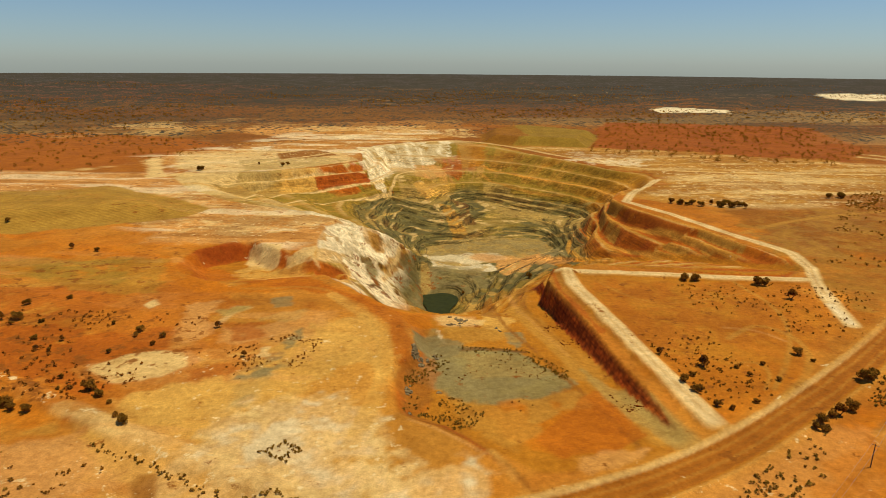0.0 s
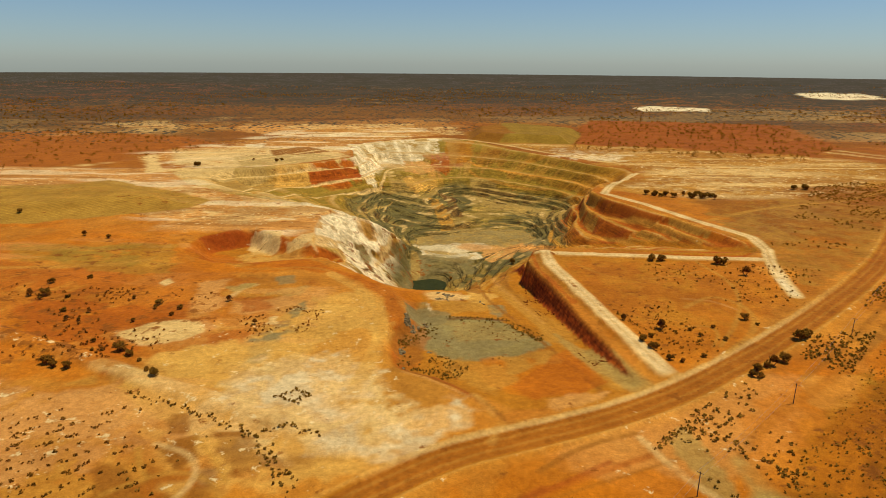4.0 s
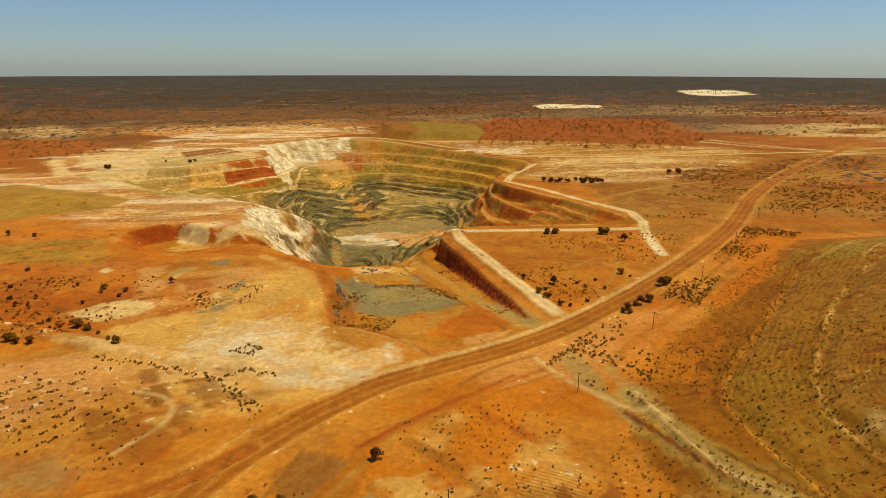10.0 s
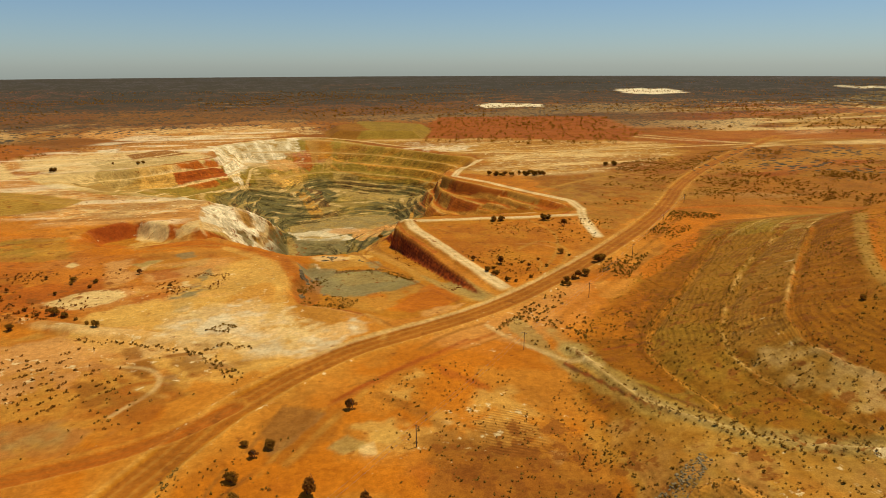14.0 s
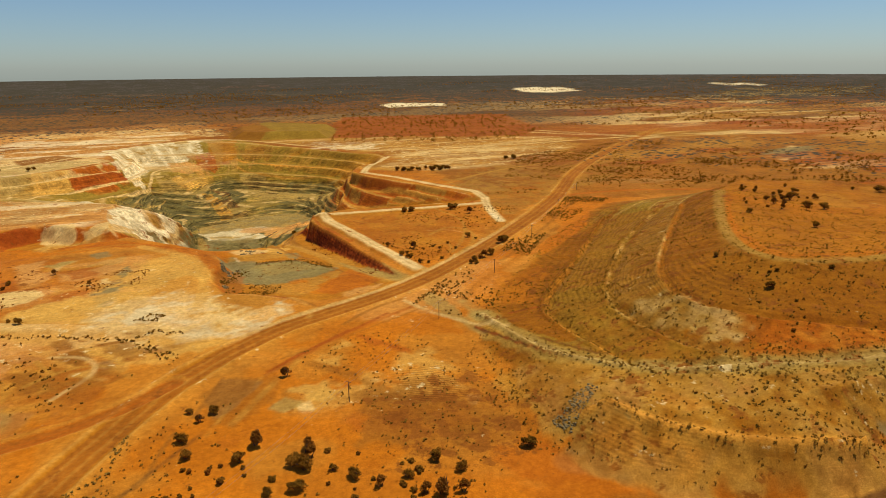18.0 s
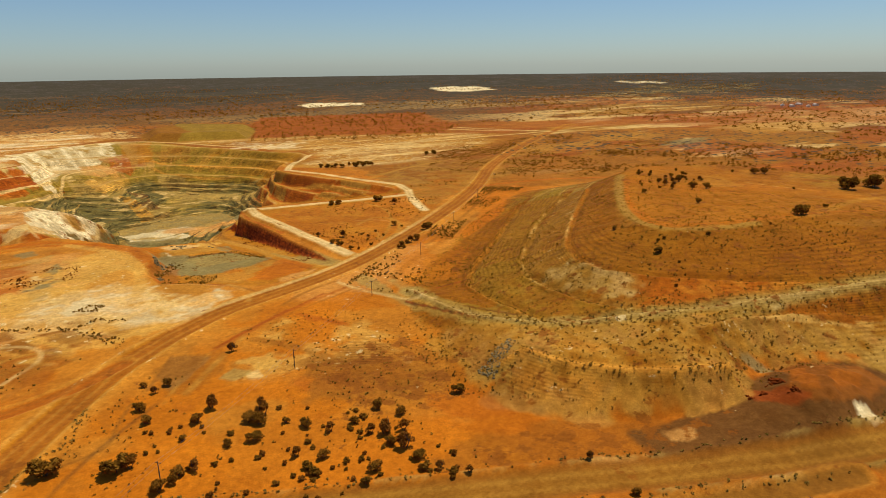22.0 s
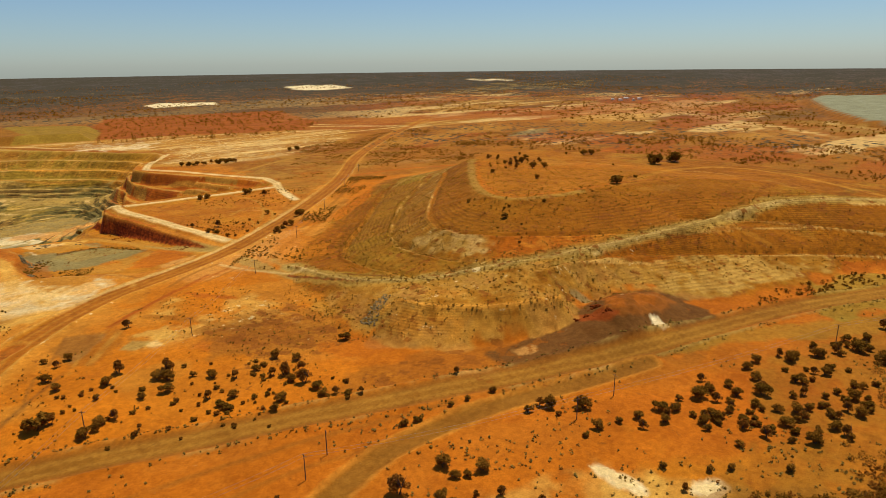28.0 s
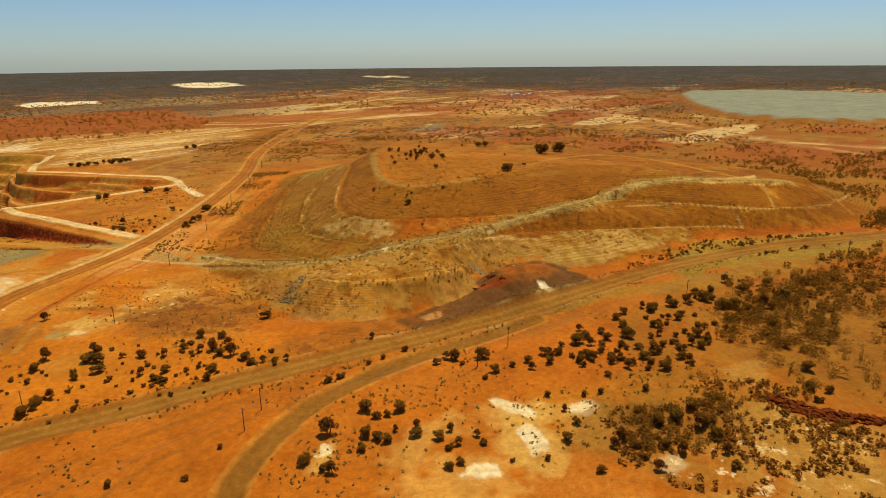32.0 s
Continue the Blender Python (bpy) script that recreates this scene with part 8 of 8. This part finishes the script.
# the near wood south-east of the track
WOOD = [(168, -157), (238, -152), (303, -190), (290, -240), (160, -235), (148, -205), (144, -187)]
for px, py in scatter(85, [(104, -112), (180, -127), (240, -150), (232, -172), (150, -166), (108, -150)], 14):
    grow(px, py, rng.uniform(2.2, 4.6))
for px, py in scatter(26, [(292, 138), (335, 182), (372, 178), (345, 120), (300, 100)], 9):
    grow(px, py, rng.uniform(1.6, 4.4))
for px, py in scatter(80, [(-45, 40), (20, 30), (50, -30), (20, -40), (-40, -10)], 7):
    grow(px, py, rng.uniform(1.0, 2.2))


def on_ground(px, py):
    i = (np.searchsorted(XS, px).clip(1, len(XS) - 1)) - 1
    j = (np.searchsorted(YS, py).clip(1, len(YS) - 1)) - 1
    a, b = (px - XS[i]) / (XS[i + 1] - XS[i]), (py - YS[j]) / (YS[j + 1] - YS[j])
    return (GZ[i, j] * (1 - a) + GZ[i + 1, j] * a) * (1 - b) + (GZ[i, j + 1] * (1 - a) + GZ[i + 1, j + 1] * a) * b


def shrubs(name, places, seed, wide, tall, sprays, leaf, material, label, category="scrub"):
    """Many small plants, each a tuft of leaf sprays, joined."""
    r = np.random.RandomState(seed)
    p = np.array(places)
    pz = on_ground(p[:, 0], p[:, 1])
    s = r.uniform(0.5, 1.25, len(p))
    d = r.normal(size=(len(p), sprays, 3))
    d /= np.linalg.norm(d, axis=2)[:, :, None]
    lean = 1 + 0.35 * r.normal(size=(len(p), 1, 2))
    shape = np.concatenate([wide * 0.5 * lean, np.full((len(p), 1, 1), tall * 0.45)], 2)
    d = d * shape * r.uniform(0.45, 1.0, (len(p), sprays, 1)) + np.array((0, 0, tall * 0.5))
    c = (np.stack([p[:, 0], p[:, 1], pz], 1)[:, None] + d * s[:, None, None]).reshape(-1, 3)
    up = r.normal(size=c.shape) + np.array((0, 0, 1.3))
    up /= np.linalg.norm(up, axis=1)[:, None]
    u = np.cross(up, r.normal(size=c.shape))
    u /= np.linalg.norm(u, axis=1)[:, None] + 1e-9
    v = np.cross(up, u)
    k = leaf * np.repeat(s, sprays)[:, None] * r.uniform(0.7, 1.3, (len(c), 1))
    verts = np.stack([c - u * k, c - v * k * 0.7, c + u * k, c + v * k * 0.7], 1).reshape(-1, 3)
    me = mesh_from(name, verts, np.arange(len(verts)).reshape(-1, 4), material, False)
    return tagged(new(name, me), label, category, kind="stuff")


def clear(px, py):
    """Nothing grows on the roads and in the pit."""
    ok = (along(px, py, ROAD)[0] > 10) & (inside(px, py, RIM) < 0) & (along(px, py, TRACK_BROWN)[0] > 5) & (along(px, py, ROAD_WEST)[0] > 6)
    return ok * (along(px, py, TRACK_LOW)[0] > 8)


def clumpy(px, py):
    return clear(px, py) * smooth(-0.25, 0.45, fbm(px, py, 40, 401))


def grown(px, py):
    """Woods stand closer in some places than in others."""
    return clear(px, py) * smooth(-0.5, 0.15, fbm(px, py, 34, 431))


def thicket(px, py):
    return (along(px, py, ROAD)[0] > 10) * smooth(-0.05, 0.3, fbm(px, py, 13, 441))


shrubs("woodland", scatter(3600, [(235, -148), (420, -228), (640, -330), (640, -420), (150, -300), (150, -230), (240, -215)], 8, grown), 31, 4.0, 3.2, 34, 0.55, LEAF,
       "dense dark olive mulga woodland on red soil", "woodland")
def spaced(px, py):
    return smooth(-0.3, 0.05, fbm(px, py, 11, 451))


THICK_WOOD = [(200, -160), (237, -166), (266, -180), (298, -192), (212, -202), (174, -207), (170, -195), (163, -183), (151, -174), (166, -165)]
RISE_THICKET = [(85, -154), (96, -168), (112, -175), (115, -182), (86, -189), (75, -184), (69, -175), (65, -164)]
shrubs("woodland", scatter(240, THICK_WOOD, 71, spaced), 71, 4.6, 3.7, 150, 0.3, LEAF, "close-standing brown-green mulga trees on red soil", "woodland")
shrubs("woodland", scatter(125, RISE_THICKET, 72, spaced), 72, 2.8, 2.0, 90, 0.24, LEAF, "dark brown-green bushes crowding a stony rise", "woodland")
shrubs("woodland", scatter(230, WOOD, 5), 62, 5.2, 4.4, 120, 0.24, LEAF, "close-grown dark olive mulga trees on red soil", "woodland")
shrubs("scrub", scatter(150, [(84, -140), (130, -150), (150, -190), (150, -225), (80, -215), (66, -180)], 6, thicket), 63, 2.4, 1.9, 60, 0.2, LEAF,
       "dark olive bushes on a stony rise")
shrubs("woodland", scatter(1700, [(440, 330), (620, 520), (760, 470), (900, 250), (900, 0), (640, -220), (590, -100), (590, 120), (520, 240)], 9, clumpy),
       32, 4.0, 3.2, 16, 0.75, LEAF, "scattered dark mulga scrub behind the waste dump", "woodland")
shrubs("woodland", scatter(640, RED_FIELD, 10, clear), 33, 6.4, 4.6, 26, 0.8, LEAF,
       "dark scrub trees dotted over red earth", "woodland")
shrubs("woodland", scatter(300, WEST_FIELD, 11), 34, 5.5, 4.2, 22, 0.75, LEAF,
       "dark scrub trees dotted over red earth", "woodland")
shrubs("woodland", scatter(15000, [(-2600, 1300), (-900, 1000), (300, 1300), (900, 900), (1000, 300), (1000, -600), (3300, -600), (3300, 2600), (1500, 3400), (-2600, 3200)], 12,
                           lambda a, b: smooth(-0.3, 0.4, fbm(a, b, 320, 411)) * (inside(a, b, TAILINGS) < -10)), 35, 8.0, 4.0, 6, 1.7, LEAF,
       "far dark grey-green scrub reaching to the horizon", "woodland")
shrubs("scrub", scatter(1100, [(60, 130), (120, 190), (300, 350), (330, 320), (215, 240), (140, 160), (100, 110)], 14, clumpy), 41, 1.3, 0.9, 9, 0.42, LEAF_DARK,
       "low dark scrub along the haul road")
shrubs("scrub", scatter(8200, [(310, 300), (212, 228), (147, 166), (99, 116), (70, 75), (60, 11), (90, -30), (142, -48), (200, -58), (311, -108), (366, -150), (380, -60), (340, 100)], 15, clear),
       42, 0.75, 0.5, 7, 0.24, LEAF_DARK, "sage and olive saltbush scrub over the dump slopes")
def in_rows(px, py):
    """Shrubs planted along the old rip lines."""
    u = (px * 0.69 - py * 0.72 + 1.5 * fbm(px, py, 25, 451)) / 6.8
    return (np.abs(u - np.round(u)) < 0.17) * smooth(-0.45, 0.1, fbm(px, py, 30, 461))


def verge(px, py):
    d = along(px, py, TRACK_LOW)[0]
    return smooth(7, 8, d) * smooth(12, 9, d) * smooth(-0.3, 0.2, fbm(px, py, 18, 471))


def chain(line, step, seed, spread=1.0):
    """Places strung loosely along a line."""
    r = np.random.RandomState(seed)
    out = []
    for a, b in zip(line, line[1:]):
        for t in np.arange(0, 1, step / math.dist(a, b)):
            out.append((a[0] + t * (b[0] - a[0]) + r.normal() * spread, a[1] + t * (b[1] - a[1]) + r.normal() * spread))
    return out


shrubs("scrub", scatter(210, [(-165, 160), (-104, 172), (-84, 150), (-88, 118), (-125, 98), (-170, 120)], 16, in_rows), 43, 1.2, 0.7, 11, 0.34, LEAF,
       "low dark shrubs in rows on pale bare soil")
shrubs("scrub", scatter(260, [(-260, 200), (-90, 165), (-40, 130), (-60, 100), (-120, 60), (-260, 60)], 26, clumpy), 52, 1.0, 0.6, 8, 0.34, LEAF_DARK,
       "scattered low shrubs on pale bare soil")
shrubs("scrub", chain([(-115.5, 179), (-83.4, 164), (-62.5, 151), (-50.4, 137), (-40, 124)], 1.1, 27, 1.2) + chain([(-64, 150), (-48, 154), (-38, 150)], 1.0, 28, 0.9)
       + chain([(-58, 176), (-52, 181), (-46, 177), (-50, 171), (-58, 176)], 0.8, 29, 0.5) + chain([(-52, 137), (-46, 128), (-42, 118)], 1.4, 30, 1.0),
       53, 1.2, 0.8, 10, 0.36, LEAF_DARK, "dark shrubs strung along the foot of a pale bund")
shrubs("scrub", chain([(-78.5, 26.4), (-70.3, 39.3), (-63.2, 44.6), (-55.4, 66.6)], 0.9, 41, 0.8) + chain([(-73.6, 24.9), (-65.3, 31.8), (-60.7, 39.1)], 1.1, 42, 1.0), 61, 1.1, 0.7, 12, 0.26, LEAF_SAGE, "low olive shrubs strung along a road windrow")
shrubs("scrub", scatter(230, [(-250, 300), (-120, 290), (-100, 240), (-130, 205), (-250, 200)], 17, clumpy), 44, 1.6, 1.1, 12, 0.42, LEAF_DRY, "dry red-brown shrubs on orange soil")
shrubs("scrub", scatter(130, [(-96, 252), (-70, 268), (-52, 262), (-58, 236), (-84, 222)], 31, thicket), 54, 1.0, 0.6, 9, 0.34, LEAF_DRY, "dark weedy shrubs on grey-green soil")
shrubs("scrub", scatter(650, [(-120, 30), (-60, 75), (60, 130), (70, 10), (100, -60), (60, -52), (-50, -4)], 18, clumpy), 45, 0.8, 0.55, 7, 0.28, LEAF_DARK,
       "small dry shrubs and tussocks on orange soil")
shrubs("scrub", scatter(1300, [(-120, 8), (-50, -16), (34, -52), (130, -92), (260, -130), (260, -225), (40, -225), (-60, -110)], 19, clumpy), 46, 1.0, 0.7, 8, 0.32, LEAF_SAGE,
       "olive and dry yellow scrub on pale stony soil")
shrubs("scrub", scatter(520, [(-120, 40), (-40, 10), (70, -36), (215, -84), (330, -140), (330, -180), (205, -122), (60, -76), (-60, -20), (-120, 0)], 36, verge), 60, 0.9, 0.6, 8, 0.3, LEAF_SAGE,
       "low olive scrub along the track verges")
shrubs("scrub", scatter(230, [(-4, 264), (-16, 240), (-14, 202), (10, 190), (16, 206), (0, 225), (4, 255)], 20, thicket), 47, 1.1, 0.7, 9, 0.34, LEAF_DARK, "dark weedy shrubs round the grey pad")
shrubs("scrub", scatter(150, [(6, 269), (38, 266), (54, 246), (52, 232), (42, 244), (34, 258), (8, 262)], 21), 55, 1.0, 0.6, 9, 0.32, LEAF_DARK, "dark weeds along the edge of the grey pad")
shrubs("scrub", scatter(60, [(30, 262), (50, 232), (30, 205), (0, 230)], 32, thicket), 56, 0.7, 0.45, 8, 0.26, LEAF_DRY, "sparse small weeds on the grey pad")
shrubs("woodland", scatter(900, [(540, -60), (666, -60), (860, -174), (560, -215), (520, -190), (470, -196)], 33, grown), 57, 4.0, 3.2, 18, 0.7, LEAF,
       "dark woodland beyond the waste dump", "woodland")
shrubs("scrub", scatter(190, [(309, -114), (347, -147), (392, -194), (369, -199), (308, -160), (268, -131), (225, -104), (231, -92)], 34, clear), 58, 2.2, 1.6, 14, 0.55, LEAF,
       "dark bushes on brown soil below the waste dump")
shrubs("woodland", scatter(70, [(404, -192), (429, -189), (490, -202), (430, -208), (404, -203)], 35), 59, 4.2, 3.4, 30, 0.6, LEAF_GREEN, "dark green trees at the dump's far foot", "woodland")
shrubs("scrub", scatter(420, [(100, 200), (84, 340), (200, 345), (240, 330), (180, 250), (116, 200)], 22, clumpy), 48, 1.2, 0.8, 8, 0.38, LEAF, "scattered dark shrubs on ochre soil")
shrubs("scrub", scatter(2400, [(240, 390), (420, 640), (700, 720), (760, 500), (440, 330)], 23, clumpy), 49, 2.2, 1.3, 9, 0.6, LEAF, "scattered dark shrubs on brown plain")

shrubs("scrub", scatter(1500, [(310, 300), (212, 228), (147, 166), (99, 116), (70, 75), (60, 11), (90, -30), (142, -48), (200, -58), (311, -108), (366, -150), (380, -60), (250, 60)], 24, clumpy),
       50, 1.0, 0.7, 9, 0.32, LEAF_DARK, "dark olive shrubs dotted over the dump slopes")
bench_places = [q for line in (BENCH_MID, BENCH_LOW, LOBE_BENCH, EAST_BENCH) for q in chain(flat_line(line), 1.5, 51, 1.3)]
bench_places += [(px + 0.6, py + s_off) for s_off in (-5.5, 5.5) for px, py in chain(flat_line(RAMP_ROAD[1:8]), 1.5, 52, 1.4)]
shrubs("scrub", bench_places, 64, 1.1, 0.8, 14, 0.24, LEAF_DARK, "olive shrubs strung along the dump's benches and ramp")
shrubs("scrub", scatter(620, [(84, -142), (110, -158), (132, -182), (146, -225), (74, -230), (52, -172)], 25, thicket), 51, 2.0, 1.4, 14, 0.45, LEAF_DRY,
       "dense dark scrub on a stony rise")


def clumpy_stone(px, py):
    return smooth(-0.1, 0.4, fbm(px, py, 12, 421))


RUBBLE_SLIDE = [(73.7, 12.9), (96.0, 23.3), (95.8, 17.2), (76.5, 4.7)]
IRON_KNOB = [(148.6, -48.3), (161.7, -48.4), (154.9, -62.4), (152.3, -67.6), (148.3, -64.5), (143.3, -53.4)]
RIDGE = [(123.9, -191.2), (126.4, -198.2), (125.9, -209.9), (132.1, -226.2), (128.4, -226.5), (120.1, -214.0), (118.1, -203.2), (120.9, -194.6)]


def rubble(name, places, seed, low, high, material, label):
    """Many broken rocks, each a squashed, chipped block, joined."""
    r = np.random.RandomState(seed)
    box = np.array([(-1, -1, -0.4), (1, -1, -0.4), (1, 1, -0.4), (-1, 1, -0.4), (-0.8, -0.7, 0.7), (0.7, -0.8, 0.6), (0.75, 0.8, 0.8), (-0.7, 0.7, 0.55)])
    faces = np.array([(0, 1, 5, 4), (1, 2, 6, 5), (2, 3, 7, 6), (3, 0, 4, 7), (4, 5, 6, 7)])
    p = np.array(places)
    pz = on_ground(p[:, 0], p[:, 1])
    verts, quads = [], []
    for k in range(len(p)):
        a, s = r.rand() * 6.28, low + (high - low) * r.rand() ** 2.5
        c = box * (1 + 0.28 * r.normal(size=box.shape)) * s * np.array((1, r.uniform(0.6, 1), r.uniform(0.6, 1)))
        verts.append(np.stack([c[:, 0] * math.cos(a) - c[:, 1] * math.sin(a) + p[k, 0], c[:, 0] * math.sin(a) + c[:, 1] * math.cos(a) + p[k, 1], c[:, 2] + pz[k] + 0.1 * s], 1))
        quads.append(faces + 8 * k)
    return tagged(new(name, mesh_from(name, np.concatenate(verts), np.concatenate(quads), material, False)), label, "rubble", kind="stuff")


rubble("rubble", scatter(420, [(-13, 258), (-3, 262), (2, 235), (-2, 205), (-12, 204), (-15, 225)], 61, clumpy_stone), 61, 0.2, 0.9, STONE, "dark grey broken rock round the pad")
rubble("rubble", scatter(120, [(-4, 300), (0, 308), (22, 306), (30, 290), (20, 288), (4, 294)], 62, clumpy_stone), 62, 0.2, 0.8, STONE, "dark broken rock along the pit lip")
rubble("rubble", scatter(420, RUBBLE_SLIDE, 63), 63, 0.1, 0.5, STONE, "grey broken rock tipped down the dump")
rubble("rubble", scatter(420, RIDGE, 64), 64, 0.3, 1.5, STONE_RED, "dark red ironstone outcrop")
rubble("rubble", scatter(160, IRON_KNOB, 65, clumpy_stone), 65, 0.2, 0.9, STONE_RED, "dark red ironstone rubble on a low rise")
rubble("rubble", scatter(160, [(68, 205), (60, 250), (52, 300), (58, 335), (64, 320), (72, 250), (76, 210)], 66, clumpy_stone), 66, 0.15, 0.6, STONE_RED, "red rock fallen from the ramp wall")
# pool in the pit
bm = bmesh.new()
ring = [bm.verts.new((px + 2 * math.sin(k), py, -66.2 + float(plain(np.array([px]), np.array([py]))[0]))) for k, (px, py) in enumerate(smooth_line(POOL + POOL[:1])[:-1])]
bm.faces.new(ring)
tagged(new("pit_pool", mesh_of("pit_pool", bm, WATER)), "small dark green pool at the foot of the pit wall", "water", kind="structure")


# ---- power line ----
def power_pole(height):
    top = new("power_pole")
    bm = bmesh.new()
    tube(bm, [Vector((0, 0, -1)), Vector((0, 0, height * 0.5)), Vector((0, 0, height))], [0.17, 0.15, 0.12], 8)
    part("pole", mesh_of("pole", bm, POLE_WOOD), top)
    bm = bmesh.new()
    bmesh.ops.create_cube(bm, size=1, matrix=Matrix.Translation((0, 0.16, height - 0.55)) @ Matrix.Diagonal((2.1, 0.11, 0.13, 1)))
    bmesh.ops.bevel(bm, geom=bm.edges[:], offset=0.015, segments=1, affect="EDGES")
    part("crossarm", mesh_of("crossarm", bm, POLE_WOOD), top)
    bm = bmesh.new()
    tube(bm, [Vector((0, 0, 0)), Vector((0, 0, 0.1)), Vector((0, 0, 0.13)), Vector((0, 0, 0.22))], [0.06, 0.08, 0.05, 0.04], 8)
    ins = mesh_of("insulator", bm, CERAMIC)
    for sx in (-0.9, 0.0, 0.9):
        o = part("insulator", ins, top)
        o.location = (sx, 0.16, height - 0.49)
    return tagged(top, "weathered wooden power pole with a crossarm on bare soil", "power pole", "power line poles")


LINE_A = [(-95, -46), (-39, 6), (17, 59), (77, 118), (134, 170), (196, 232), (262, 300), (330, 372)]
LINE_B = [(-60, -58), (0, -64), (11, -58), (82, -98), (104, -98), (207, -138), (333, -193), (450, -245)]
first_pole = power_pole(8.4)
done = False
for line in (LINE_A, LINE_B):
    heads = []
    for k, (px, py) in enumerate(line):
        a, b = line[max(0, k - 1)], line[min(len(line) - 1, k + 1)]
        turn = math.degrees(math.atan2(b[1] - a[1], b[0] - a[0])) - 90
        m = pose(px, py, ground_z(px, py), 0, 0, turn)
        if not done:
            first_pole.matrix_basis, done = m, True
        else:
            copy_thing(first_pole, m)
        heads.append((Vector((px, py, ground_z(px, py) + 8.15)), radians(turn)))
    if line is LINE_B:
        heads = [heads[0], heads[1], heads[3], heads[5], heads[6], heads[7]]
    wires = new("power_line")
    for side in (-0.9, 0.9):
        bm = bmesh.new()
        for (p, ta), (q, tb) in zip(heads, heads[1:]):
            p, q = p + side * Vector((math.cos(ta), math.sin(ta), 0)), q + side * Vector((math.cos(tb), math.sin(tb), 0))
            tube(bm, [p.lerp(q, t) - Vector((0, 0, 4 * t * (1 - t) * 1.3)) for t in np.linspace(0, 1, 11)], [0.022] * 11, 4)
        part("wire", mesh_of("wire", bm, STEEL), wires)
    tagged(wires, "thin sagging overhead wires between wooden poles", "power line")


# ---- far mine buildings ----
def shed(wide, deep, high):
    """A long shed with a low gable roof."""
    top = new("shed")
    bm = bmesh.new()
    bmesh.ops.create_cube(bm, size=1, matrix=Matrix.Translation((0, 0, high / 2 - 1)) @ Matrix.Diagonal((wide, deep, high + 2, 1)))
    part("wall", mesh_of("wall", bm, SHED_WALL), top)
    bm = bmesh.new()
    ends = []
    for sx in (-0.52, 0.52):
        ends.append([bm.verts.new((sx * wide, sy * deep, high + h)) for sy, h in ((-0.54, 0.02), (0, 0.18 * deep), (0.54, 0.02), (0, 0.18 * deep - 0.3))])
    for k in range(4):
        bm.faces.new((ends[0][k], ends[0][(k + 1) % 4], ends[1][(k + 1) % 4], ends[1][k]))
    bm.faces.new(ends[0][::-1])
    bm.faces.new(ends[1])
    part("roof", mesh_of("roof", bm, ROOF), top, "pale sheet metal roof")
    bm = bmesh.new()
    bmesh.ops.create_cube(bm, size=1, matrix=Matrix.Translation((0, -deep / 2 - 0.05, high * 0.4)) @ Matrix.Diagonal((wide * 0.25, 0.1, high * 0.8, 1)))
    part("door", mesh_of("door", bm, POLE_WOOD), top, "dark roller door")
    return tagged(top, "low pale steel shed on red soil far away", "shed", "mine sheds")


first_shed = shed(18, 9, 4.5)
for k, (px, py) in enumerate([(1697.9, 922.8), (1682.8, 885.5), (1775.3, 921.4), (1702.6, 851.7), (1766.7, 868.9)]):
    m = pose(px, py, ground_z(px, py), 0, 0, 35 + 20 * (k % 3))
    if k:
        copy_thing(first_shed, m)
    else:
        first_shed.matrix_basis = m
